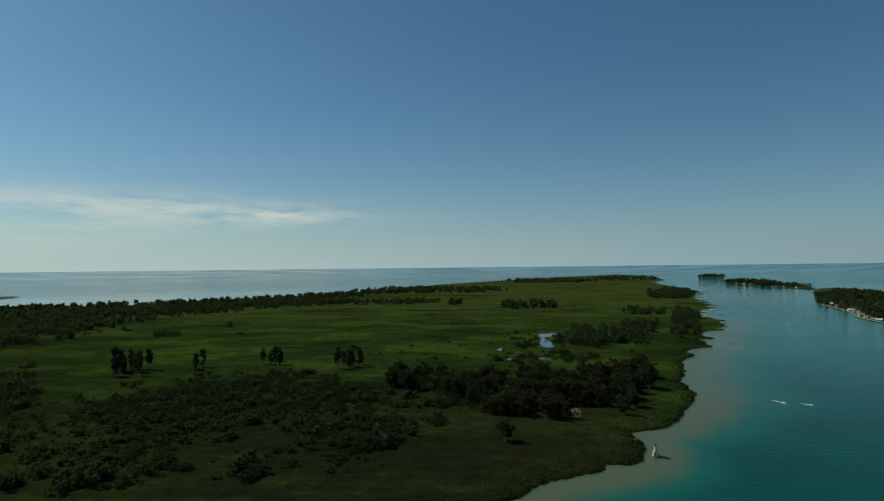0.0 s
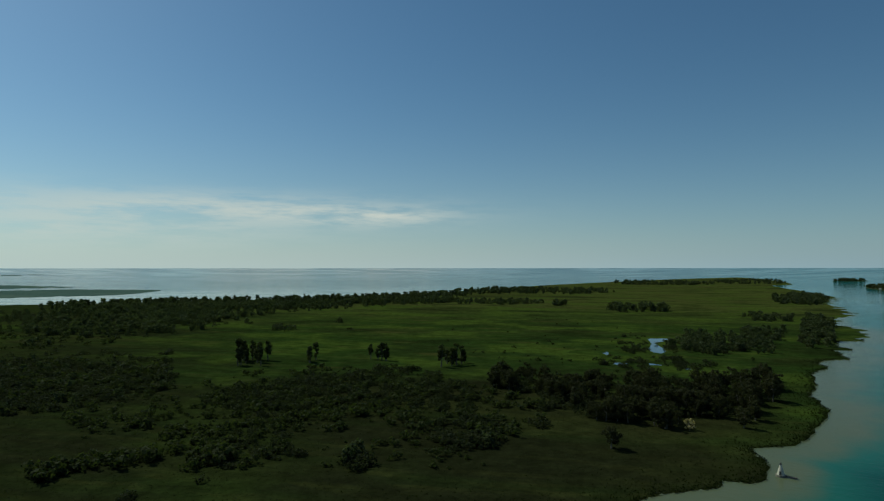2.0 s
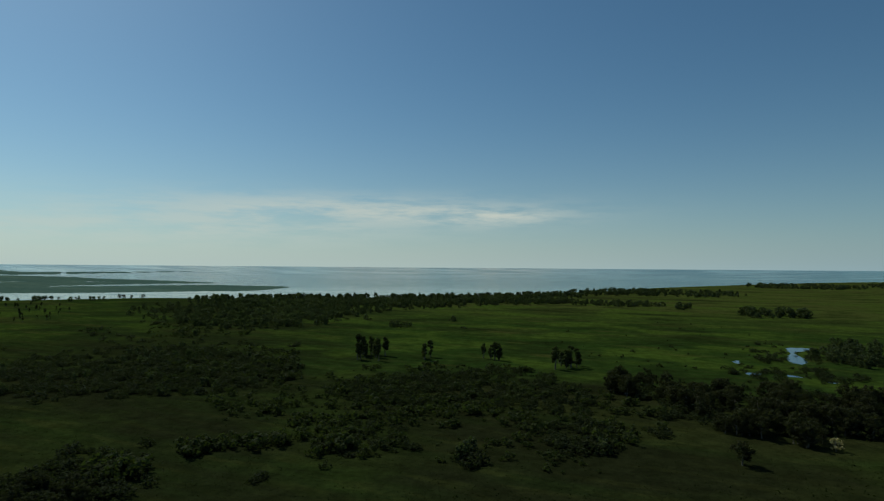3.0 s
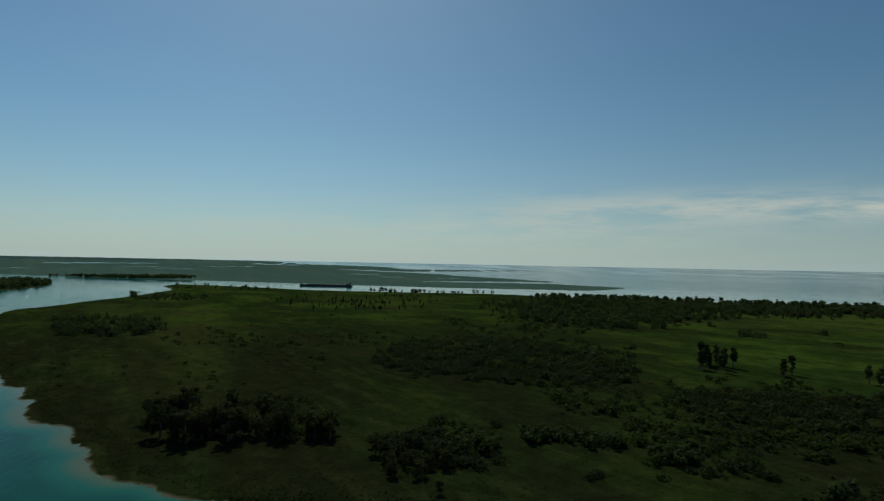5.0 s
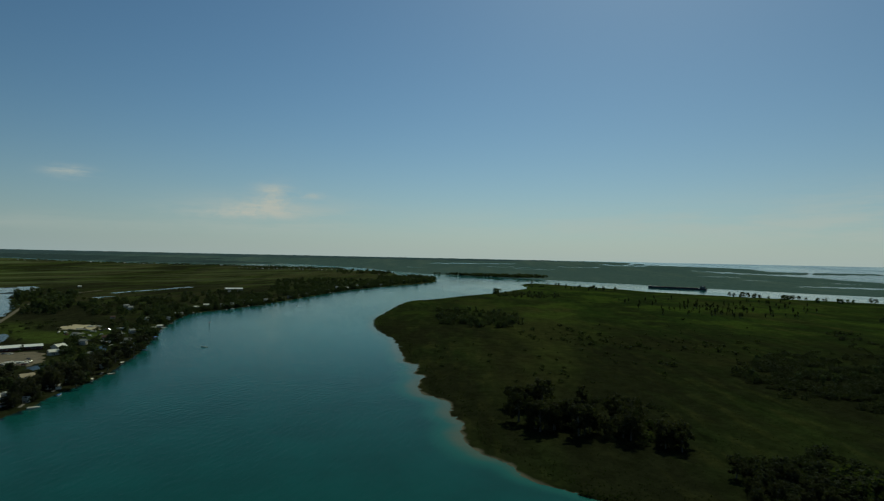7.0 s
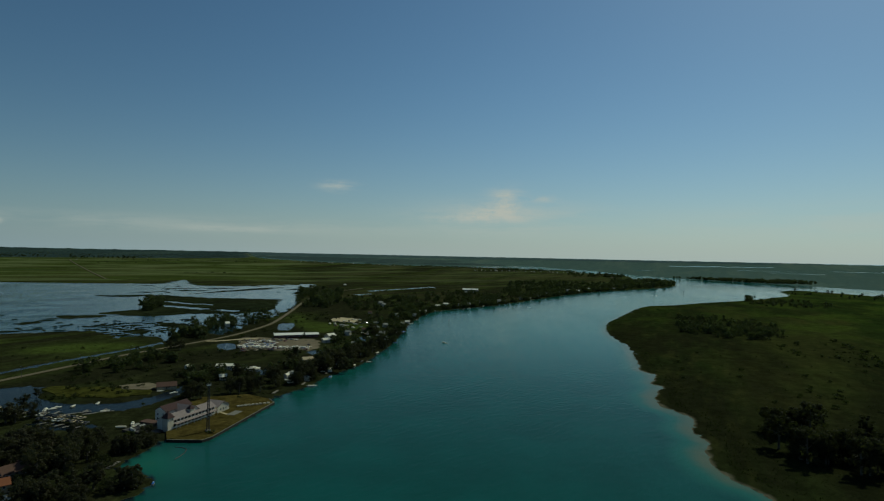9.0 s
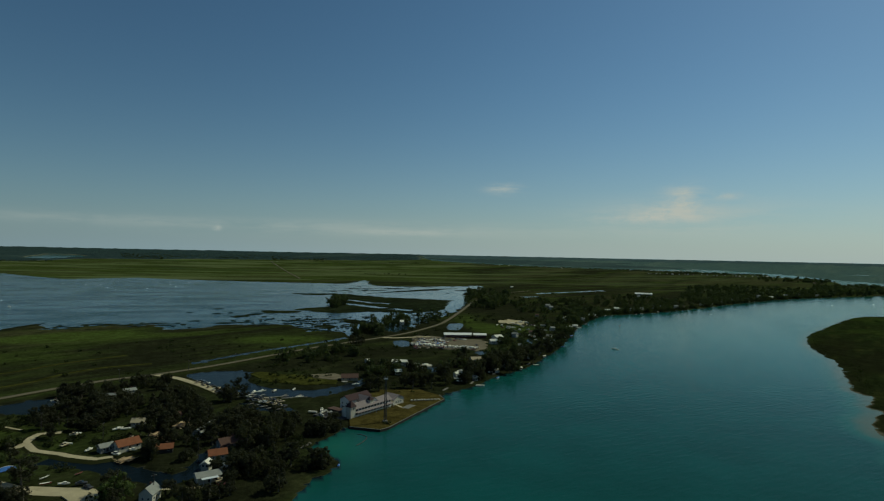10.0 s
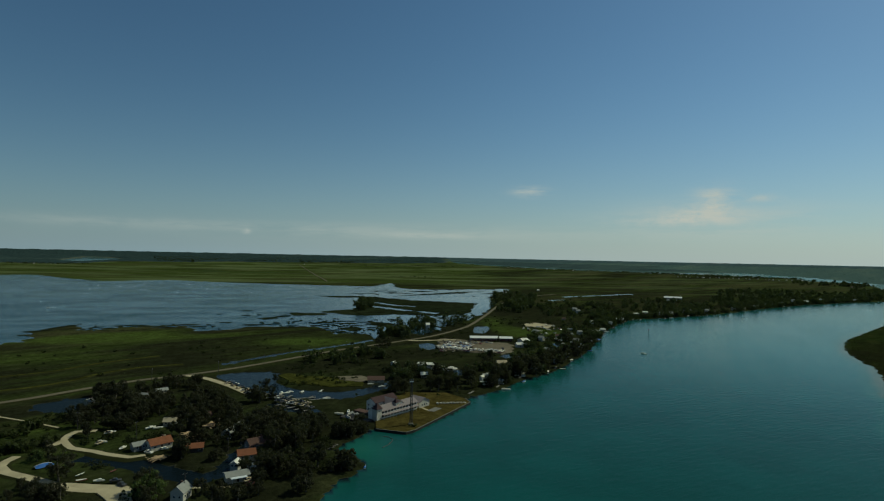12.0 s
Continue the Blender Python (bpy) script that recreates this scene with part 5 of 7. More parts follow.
# dense thickets: outline, number, height
for outline, count, tall in (
        ([(17.6, 454), (15.4, 507), (8.8, 544), (1.1, 581), (-4.3, 562), (-7.4, 492), (-10, 423), (-7, 400), (2, 420), (9, 415)], 420, 6.0),
        ([(40.8, 340), (38.5, 372), (32.9, 344), (32, 305), (32.9, 285), (36.8, 285), (42.3, 301)], 110, 5.5),
        ([(45.4, 313), (44.3, 338), (37.7, 343), (32.7, 329), (33.3, 314), (37.1, 303), (37.1, 283), (41, 279), (44.3, 300)], 100, 6.0),
        ([(44, 654), (42.5, 716), (37, 678), (34, 747), (29.9, 777), (22.9, 660), (19.2, 565), (19.7, 532), (23.9, 491), (28.8, 482), (34.3, 489), (37.8, 532), (41.7, 524), (44, 568)], 330, 7.0),
        ([(38.3, 1037), (35.8, 1062), (31.3, 808), (25, 842), (23.4, 766), (26.9, 648), (32.6, 634)], 90, 6.5),
        ([(72.1, 903), (72.2, 1100), (68.4, 1130), (64.2, 1050), (64.4, 895), (68.4, 849)], 170, 7.5),
        ([(15.3, 432), (9.7, 494), (9.7, 320), (19.4, 284)], 60, 4.5),
        ([(22.1, 1108), (20, 1150), (15.7, 1124), (12.7, 1246), (4.4, 1468), (5.3, 1900), (14.4, 1800), (22.2, 1800)], 420, 10.5),
        ([(30.8, 868), (24, 910), (16.6, 1035), (14.4, 1173), (15.5, 1500), (24, 1500), (30.9, 1417)], 260, 9.0),
        ([(4.5, 1435), (-6.4, 1680), (-6.4, 1950), (4.5, 1900)], 150, 11.0),
        ([(-26.1, 822), (-27.4, 950), (-31.6, 1010), (-35.6, 1100), (-35.3, 957), (-32.6, 766), (-30, 728), (-26.9, 752)], 130, 9.5),
        ([(-36.8, 853), (-36.5, 1054), (-37.5, 1300), (-38.7, 1350), (-39.0, 1020), (-38.5, 861)], 70, 12.0),
        ([(-34.6, 2125), (-34.9, 2400), (-36.6, 2450), (-38.3, 2372), (-38.4, 1923), (-36.1, 1815)], 120, 17.0),
        ([(-48.2, 1600), (-48, 2237), (-50.7, 2500), (-52.4, 2309), (-53.5, 1242), (-52.0, 1262), (-50.2, 1450)], 180, 13.0)):
    stuff["wood"] += thicket(outline, count, tall)
for outline, count, tall in (([(-41.0, 3292), (-41.7, 3100), (-43.9, 2900), (-45.4, 2790), (-45.6, 2980), (-44.5, 3240), (-42.6, 3345)], 200, 20.0),
                             ([(-38.9, 3780), (-41.0, 3780), (-41.1, 3860), (-39.5, 3880)], 50, 18.0)):
    stuff["far"] += thicket(outline, count, tall)
stuff["far"] += thicket([(30, 1700), (22, 1740), (14, 1760), (5, 1840), (-6, 1900), (-8, 2150), (-14, 2600), (-14, 2850), (-6, 2250), (5, 1990), (10, 1890), (18, 1870), (28, 1890)], 420, 15.5)
stuff["far"] += thicket([(72.5, 2560), (74.6, 2090), (76.8, 1900), (78.5, 1800), (79.0, 2200), (76.5, 2700), (74.5, 2950), (73.0, 2900)], 240, 15.0)
stuff["wood"] += thicket([(78.0, 1860), (80.2, 1640), (84.6, 1395), (87.9, 1270), (90.1, 1190), (92.5, 1120), (92.8, 1290), (88, 1480), (84.6, 1640), (80.0, 1990)], 120, 11.0)
# lone trees on the island's far rim
for a, r, h in ((66.5, 1789, 12), (65.9, 1820, 9), (62.9, 2440, 13), (61.4, 2330, 11), (60.6, 2330, 13), (60.3, 2335, 12), (58.3, 2270, 10), (56.2, 2200, 9), (45.3, 1990, 15), (45.0, 1985, 13),
                (44.3, 1970, 18), (43.9, 1975, 16), (43.5, 1960, 13), (43.0, 1965, 12), (42.3, 1960, 9), (40.5, 1970, 14), (40.1, 1965, 13), (39.6, 1970, 9), (38.4, 1965, 8), (35.2, 1970, 16), (34.9, 1972, 13),
                (34.3, 1970, 12), (33.4, 1965, 14)):
    stand_tree("broad", a, r, h, "lone trees on the island's rim")
# single bushes and small clumps before the thicket
for a, r, k, h in ((22.3, 422, 7, 5), (24.6, 351, 3, 5), (22, 342, 6, 5), (29, 338, 6, 5), (17.5, 326, 8, 5), (15.3, 310, 4, 4), (12.4, 333, 5, 4.5), (9.3, 323, 5, 4.5), (3.4, 294, 4, 6),
                   (32.9, 364, 4, 5), (26.6, 443, 3, 4), (19.7, 470, 2, 3.5), (23.5, 285, 6, 4), (-13.9, 374, 4, 7), (-5.5, 318, 4, 4), (-8.5, 345, 5, 5)):
    for _ in range(k):
        stuff["wood"].append((a + pick.uniform(-0.7, 0.7), r + pick.uniform(-4, 4), h * pick.uniform(0.7, 1.1)))
# rough grass and low bushes on the river bank
scrub(104, 150, 262, 520, 260, 2.2)
scrub(112, 150, 520, 720, 90, 2.2)
scrub(98, 116, 520, 1000, 170, 2.6)
scrub(84, 104, 1000, 1700, 120, 4)
# brush between the wood's trees and round the pools
wood(-33.6, -12.5, 400, 560, 130, 7)
wood(-30, -19.5, 600, 700, 40, 6)
wood(-27.5, -21.5, 730, 900, 26, 6)

# trees along the river's edge in front of the cottages
for a in range(77, 99):
    edge = float(np.interp(-a, [-99, -98, -97, -95, -92.5, -88.7, -86.5, -84.3, -80.3, -76.6], [650, 742, 876, 1036, 1094, 1204, 1311, 1453, 1746, 2006]))
    wood(a - 0.5, a + 0.5, edge + 6, edge + 34, 9, 9.5)


def joined(name, rows, kind, mat, leaves, leaf, tall, label, category):
    """Many plants as one mesh."""
    rng = np.random.default_rng(len(rows))
    models = []
    for i in range(6):
        c, rad = crown_shape(rng, kind)
        if kind == "broad":
            c[:, 2] = 1.2 + (c[:, 2] - 2.6) * 1.25
        models.append(leaf_cloud(rng, c, rad, leaves, leaf))
    V, Fs, k = [], [], 0
    for a, r, h in rows:
        v, f = models[rng.integers(0, 6)]
        p = spot(a, r)
        s = h / tall * shrink(r)
        t = rng.uniform(0, 6.28)
        cs, sn = math.cos(t), math.sin(t)
        wide = 1.3 if kind == "brush" else 1.0
        q = v * np.array([s * wide * rng.uniform(0.8, 1.3), s * wide * rng.uniform(0.8, 1.3), s])
        q = np.column_stack([q[:, 0] * cs - q[:, 1] * sn + p.x, q[:, 0] * sn + q[:, 1] * cs + p.y, q[:, 2] + p.z + 0.3])
        V.append(q)
        Fs.append(f + k)
        k += len(q)
    ob = new(name, big_mesh(name, np.concatenate(V), np.concatenate(Fs), mat))
    return tagged(ob, label, category, kind="stuff")


joined("brushwood", [q for q in stuff["wood"] if q[2] < 8.0], "brush", LEAF_BRUSH, 300, 0.62, 10.0, "dense brownish brushwood on the marsh", "shrubs")
joined("woodland", [q for q in stuff["wood"] if q[2] >= 8.0], "broad", LEAF_D, 260, 0.85, 10.0, "dense green woodland of low trees on marshy ground", "woodland")
joined("far_woodland", stuff["far"], "broad", LEAF_D, 80, 1.6, 10.0, "distant dark tree lines along the shores", "woodland")
joined("scrubland", stuff["scrub"], "scrub", LEAF_C, 80, 0.15, 1.0, "low dark shrubs scattered over the marsh", "shrubs")


from mathutils.kdtree import KDTree


def darken_near_plants(ob):
    """Marks the ground near trees and shrubs, where its colour is darkened; fades with distance."""
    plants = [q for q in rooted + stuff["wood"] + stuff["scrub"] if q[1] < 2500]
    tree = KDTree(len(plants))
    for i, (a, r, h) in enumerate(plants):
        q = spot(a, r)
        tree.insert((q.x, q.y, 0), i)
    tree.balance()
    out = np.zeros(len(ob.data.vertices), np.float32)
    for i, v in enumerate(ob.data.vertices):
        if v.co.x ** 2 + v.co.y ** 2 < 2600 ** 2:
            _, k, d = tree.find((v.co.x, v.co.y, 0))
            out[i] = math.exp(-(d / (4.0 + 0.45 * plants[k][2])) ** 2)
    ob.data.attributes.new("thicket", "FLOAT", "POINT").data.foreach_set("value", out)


darken_near_plants(isle)
darken_near_plants(bank)


def reeds():
    """Upright blades in tussocks, thick along the island's banks and thin over the meadow."""
    rng = np.random.default_rng(8)
    line = isle_line[np.hypot(isle_line[:, 0], isle_line[:, 1]) < 1000]
    k = rng.integers(0, len(line), 26000)
    p = line[k] + rng.normal(size=(26000, 2)) * rng.choice([2.0, 6.0, 14.0], 26000)[:, None]
    a = rng.uniform(-36, 74, 45000)
    r = 240 + 300 * rng.uniform(0, 1, 45000) ** 0.8
    p = np.concatenate([p, polar(np.column_stack([a, r]))])
    rr = np.hypot(p[:, 0], p[:, 1])
    ok = inside(p, isle_line)
    for q in pool_lines:
        ok &= ~inside(p, q)
    ok &= ~((np.degrees(np.arctan2(-p[:, 0], p[:, 1])) > 58) & (off_line(p, line[::2]) < 8.0))
    p = p[ok]
    n = len(p)
    h = rng.uniform(0.6, 1.5, n) * np.where(np.arange(n) < ok[:26000].sum(), 0.7, 0.28)
    z = np.array([swell(x, y) for x, y in p]) - 0.1
    V = []
    for b in range(2):
        t = rng.uniform(0, 6.28, n)
        w = rng.uniform(0.2, 0.5, n)
        lean = rng.normal(size=(n, 2)) * 0.35
        V.append(np.stack([np.column_stack([p[:, 0] - np.cos(t) * w, p[:, 1] - np.sin(t) * w, z]),
                           np.column_stack([p[:, 0] + np.cos(t) * w, p[:, 1] + np.sin(t) * w, z]),
                           np.column_stack([p[:, 0] + lean[:, 0], p[:, 1] + lean[:, 1], z + h])], 1).reshape(-1, 3))
    v = np.concatenate(V)
    tagged(new("reeds", big_mesh("reeds", v, np.arange(len(v)).reshape(-1, 3), REED)), "green and straw-coloured reeds and tall grass", "reeds", kind="stuff")


reeds()

# ---- roads, tracks and yards ----
def strip_mesh(name, line, profile, mat):
    """A cross-section (offset, height) drawn along a line on the ground."""
    t = np.gradient(line, axis=0)
    t /= np.hypot(t[:, 0], t[:, 1])[:, None]
    side = np.stack([-t[:, 1], t[:, 0]], 1)
    k = len(profile)
    v = np.concatenate([np.column_stack([line + side * o, np.array([basin(math.hypot(x, y)) + z for x, y in line])]) for o, z in profile])
    m = len(line)
    f = np.array([(j * m + i, j * m + i + 1, (j + 1) * m + i + 1, (j + 1) * m + i) for j in range(k - 1) for i in range(m - 1)])
    me = big_mesh(name, v, f, mat)
    nz = sum(p.normal.z for p in me.polygons)
    if nz < 0:
        me.flip_normals()
    return me


def roadway(name, pts, width, mat, height, label):
    line = curve_through(polar(pts), 5.0, False)
    w = width / 2
    bed = new(name, strip_mesh(name, line, ((-w, height), (-w * 0.5, height + 0.08), (w * 0.5, height + 0.08), (w, height)), mat))
    tagged(bed, label, "road", kind="structure")
    verge = new("road_verge", strip_mesh("road_verge", line, ((-w - 3.0, -0.2), (-w - 0.8, height - 0.05), (w + 0.8, height - 0.05), (w + 3.0, -0.2)), VERGE))
    tagged(verge, "grassy embankment of a causeway road", "verge", kind="structure")


roadway("road", ROAD, 5.6, ASPHALT, 1.2, "dusty grey causeway road between marsh and canal")
roadway("side_road", SIDE_ROAD, 5.5, GRAVEL, 1.15, "pale gravel side road")
roadway("side_road", [(116.6, 690), (115.3, 686), (113.4, 694), (111.6, 700)], 6.0, GRAVEL, 1.15, "pale gravel drive to the boat yard")
roadway("dirt_track", TRACK, 4.6, GRAVEL, 1.05, "pale sandy dirt track")
roadway("dirt_track", TRACK_B, 4.0, GRAVEL, 1.05, "pale sandy dirt track")
roadway("dirt_track", TRACK_C, 3.6, GRAVEL, 1.05, "pale sandy dirt track")
roadway("footpath", FIELD_PATH, 1.4, GRAVEL, 1.05, "narrow pale path through rough grass")
roadway("grass_dyke", [(151, 505), (148, 508), (145.5, 520), (143.5, 540), (140.5, 556), (137, 560)], 4.5, TONGUE, 1.2, "low grassy dyke across the marsh")
roadway("grass_dyke", [(151, 560), (147, 566), (143.5, 590), (139, 612)], 4.0, TONGUE, 1.2, "low grassy dyke across the marsh")
roadway("dirt_track", [(124.3, 2215), (125.2, 2700), (126.1, 3250), (127.0, 3905)], 5.0, ASPHALT, 1.6, "pale straight field track far inland")
roadway("footpath", FOOTPATH, 1.6, GRAVEL, 1.05, "narrow pale footpath in the grass")


def yard(name, pts, z, mat, label, rough=5.0):
    """A flat raised yard with sloping sides."""
    line = ragged(curve_through(polar(pts), 3.0, True), rough)
    c = line.mean(0)
    out = c + (line - c) * 1.03
    k = len(line)
    v = [(x, y, z) for x, y in line] + [(x, y, -0.2) for x, y in out]
    f = [tuple(range(k))] + [(i, (i + 1) % k, k + (i + 1) % k, k + i) for i in range(k)]
    me = mesh(name, v, f, mat)
    bm = bmesh.new()
    bm.from_mesh(me)
    bmesh.ops.recalc_face_normals(bm, faces=bm.faces)
    bmesh.ops.triangulate(bm, faces=bm.faces[:])
    bm.to_mesh(me)
    bm.free()
    tagged(new(name, me), label, "yard", kind="structure")


yard("gravel_yard", [(145.77, 293.3), (143.13, 284.0), (141.09, 277.2), (140.8, 269.1), (140.9, 259), (142.47, 262), (143.53, 275), (145.56, 286.5)], 1.12, GRAVEL, "pale sandy parking yard", 0.8)
yard("boat_yard_ground", [(113.3, 702), (112.2, 708), (110.3, 698), (107.9, 690), (106.2, 684), (106.0, 628), (107.0, 613), (109.2, 612), (111.6, 620), (113.3, 630), (113.4, 662)], 1.08, YARD, "pale gravel boat yard")
yard("boat_yard_ground", [(105.0, 868), (102.3, 850), (102.6, 900), (104.2, 915)], 1.08, GRAVEL, "bare sandy yard")
yard("boat_yard_ground", [(123.4, 480), (121.0, 482), (120.0, 470), (121.4, 462)], 1.1, YARD, "bare sandy spit by the pond")
yard("marsh_tongue_ground", [(128.2, 500), (125.5, 488), (121.5, 470), (121.0, 447), (124.0, 447), (127.6, 470)], 0.9, TONGUE, "grassy tongue of marsh in the pond")


# a pale stone bank along the eastern island
stone_line = curve_through(polar([(-48.3, 1690), (-49.49, 1546), (-50.2, 1440), (-50.96, 1296), (-52.31, 1215), (-54.2, 1130)]), 6.0, False)
tagged(new("stone_bank", strip_mesh("stone_bank", stone_line, ((-3.5, 0.9), (-1.0, 1.3), (2.2, -0.4)), GRAVEL)), "pale stone bank along the island's shore", "bank", kind="structure")


# ---- buildings ----
def window(parent, x, y, z, w, h, turn):
    """A window proud of a wall: frame, sill and pane."""
    s = Solid()
    for a, b, c, d in ((-w / 2, -w / 2 + 0.1, 0, h), (w / 2 - 0.1, w / 2, 0, h), (-w / 2 + 0.1, w / 2 - 0.1, 0, 0.1), (-w / 2 + 0.1, w / 2 - 0.1, h - 0.1, h)):
        s.box(a, b, -0.06, 0.02, c, d)
    fr = part("window", s.mesh("window", TRIM), parent, at=pose(x, y, z, 0, 0, turn))
    part("pane", Solid().box(-w / 2 + 0.1, w / 2 - 0.1, -0.03, 0.01, 0.1, h - 0.1).mesh("pane", GLASS), fr)
    return fr


def gable_roof(L, W, h, rise, over, mat, thick=0.22):
    y, z = W / 2 + over, h - over * rise / (W / 2)
    prof = [(-y, z), (0, h + rise), (y, z), (y, z + thick), (0, h + rise + thick * 1.3), (-y, z + thick)]
    return Solid().prism(prof, -L / 2 - over, L / 2 + over).mesh("roof", mat)


def gable_walls(L, W, h, rise, mat):
    return Solid().prism([(-W / 2, -1.0), (W / 2, -1.0), (W / 2, h), (0, h + rise), (-W / 2, h)], -L / 2, L / 2).mesh("wall", mat)


def house(L, W, h, rise, wall_mat, roof_mat, chimney=True, rows=1, porch=False, name="house"):
    root = new(name)
    wall = part("wall", gable_walls(L, W, h, rise, wall_mat), root)
    part("roof", gable_roof(L, W, h, rise, 0.5, roof_mat), root)
    part("door", Solid().box(-0.5, 0.5, -W / 2 - 0.06, -W / 2 + 0.05, 0.0, 2.05).mesh("door", DARK, 0.02), root)
    if chimney:
        part("chimney", Solid().box(L * 0.2 - 0.4, L * 0.2 + 0.4, 0.3, 1.1, h, h + rise + 0.9).mesh("chimney", ROOF_BROWN, 0.05), root)
    for k in range(rows):
        z = 0.9 + k * 2.8
        m = max(2, int(L / 3.2))
        for i in range(m):
            x = -L / 2 + (i + 0.5) * L / m
            if k or abs(x) > 1.2:
                window(root, x, -W / 2 - 0.03, z, 1.1, 1.2, 0)
            window(root, x, W / 2 + 0.03, z, 1.1, 1.2, 180)
        for s in (-1, 1):
            window(root, s * (L / 2 + 0.03), W * 0.22, z, 1.1, 1.2, 90 * s)
            window(root, s * (L / 2 + 0.03), -W * 0.22, z, 1.1, 1.2, 90 * s)
    if porch:
        s = Solid()
        for x in (-L * 0.3, 0.0, L * 0.3):
            s.tube((x, -W / 2 - 2.3, -0.4), (x, -W / 2 - 2.3, 2.3), 0.08, 0.08, 6)
        s.box(-L * 0.36, L * 0.36, -W / 2 - 2.6, -W / 2 + 0.1, 2.3, 2.5)
        part("porch", s.mesh("porch", TRIM), root, "white timber porch")
    return root


def put(ob, az, r, z=0.9, turn=0.0, scale=1.0, label="", category="", group=""):
    """Stand a thing at a place; turn 0: its length lies across the line of sight, its front towards the river's middle."""
    p = spot(az, r, z * shrink(r))
    s = scale * shrink(r)
    ob.matrix_basis = pose(p.x, p.y, p.z, 0, 0, az + turn) @ Matrix.Diagonal((s, s, s, 1))
    return tagged(ob, label, category, group)


HG = "houses on the river bank"
put(house(10.5, 7, 2.6, 2.2, WHITE, ROOF_RED), 138.8, 327, 1.0, 24, 1, "low white house with a rust-red gable roof", "house", HG)
put(house(6, 5, 2.3, 1.2, GREY_WALL, ROOF_GREY, False), 140.4, 328, 1.0, 20, 1, "small blue-grey annexe with a grey roof", "house", HG)
put(house(7.5, 6, 3.6, 2.6, WHITE, ROOF_GREY, True, 1), 136.9, 257, 1.0, 62, 0.88, "two-storey white house with a grey gable roof", "house", HG)
put(house(9.5, 7, 2.4, 0.9, WHITE, ROOF_GREY, False, 1, True), 132.2, 270, 1.0, 12, 1, "white bungalow with a pale grey roof and porch", "house", HG)
put(house(9, 7, 2.6, 2.1, CREAM, ROOF_RED), 131.4, 297, 1.0, 8, 0.9, "low house with an orange-red roof among trees", "house", HG)
put(house(11, 7, 2.8, 2.2, GREY_WALL, ROOF_BROWN), 130.4, 312, 1.0, 25, 1, "dark house with a brown-red roof among trees", "house", HG)
put(house(4.5, 3.5, 2.3, 1.2, WHITE, ROOF_PALE, False), 132.3, 285, 1.0, 70, 1, "small white garden shed", "shed", HG)
put(house(10, 6, 2.0, 1.6, DARK, ROOF_RED), 136.0, 316, 1.0, -4, 0.95, "low house with an orange roof half hidden by trees", "house", HG)
put(house(8, 5, 2.2, 1.5, DARK, ROOF_BROWN), 135.2, 374, 1.0, 30, 1, "low brown-roofed timber house among trees", "house", HG)
put(house(6.5, 5, 2.4, 1.6, CREAM, ROOF_TAN, False), 137.9, 367, 1.0, -20, 1, "small house with a pale tan roof", "house", HG)
put(house(9, 5, 2.4, 1.4, CREAM, ROOF_GREY), 138.7, 452, 1.0, 20, 0.85, "cream house with a grey roof by the road", "house", HG)
put(house(8, 6, 2.6, 1.6, CREAM, ROOF_GREY), 140.0, 440, 1.0, -30, 0.8, "white house with a grey roof", "house", HG)
put(house(8, 6, 2.6, 1.7, CREAM, ROOF_GREY), 144.1, 438, 1.0, 40, 0.75, "white house with a grey roof behind trees", "house", HG)
put(house(8, 6, 3.0, 2.0, WHITE, ROOF_GREY), 131.8, 345, 1.0, 50, 1, "grey-roofed white cottage under trees", "house", HG)
put(house(15, 9, 2.2, 2.6, CREAM, ROOF_BROWN, False), 119.4, 462, 1.0, 0, 0.85, "long low building with a dull red-brown roof", "house", HG)
put(house(17, 8, 3.2, 1.5, WHITE, ROOF_PALE, False), 114.5, 524, 1.0, -8, 0.85, "long white hall with a pale metal roof", "hall", HG)
put(house(12, 8, 3.2, 1.6, WHITE, ROOF_PALE, False), 112.9, 516, 1.0, -12, 0.6, "white hall with a pale metal roof", "hall", HG)
put(house(9, 7, 3.0, 2.0, CREAM, ROOF_TAN), 107.1, 540, 1.0, 15, 1, "cream house by the river trees", "house", HG)

put(house(5, 5, 6.5, 2.0, WHITE, ROOF_PALE, False, 2), 114.46, 798, 1.0, 20, 1, "tall narrow white house by the causeway", "house", HG)
put(house(4, 3.5, 2.3, 1.0, WHITE, ROOF_PALE, False), 130.76, 279, 1.0, 30, 1, "small white shed with a pale roof", "shed", HG)
put(house(7, 6, 2.6, 1.8, WHITE, ROOF_GREY, False), 132.95, 336, 1.0, 60, 0.9, "white cottage with a grey roof under trees", "house", HG)
put(house(8, 6, 3.0, 1.8, WHITE, ROOF_PALE, False), 105.4, 661, 1.0, 20, 1, "white house with a pale roof by the boat yard", "house", HG)
put(house(6, 5, 2.6, 1.6, WHITE, ROOF_PALE, False), 114.7, 481, 1.0, 10, 0.9, "small white house with a pale roof among trees", "house", HG)
put(house(5, 4, 2.4, 1.2, WHITE, ROOF_PALE, False), 117.7, 534, 1.0, 50, 0.8, "small white shed in the rough grass", "shed", HG)
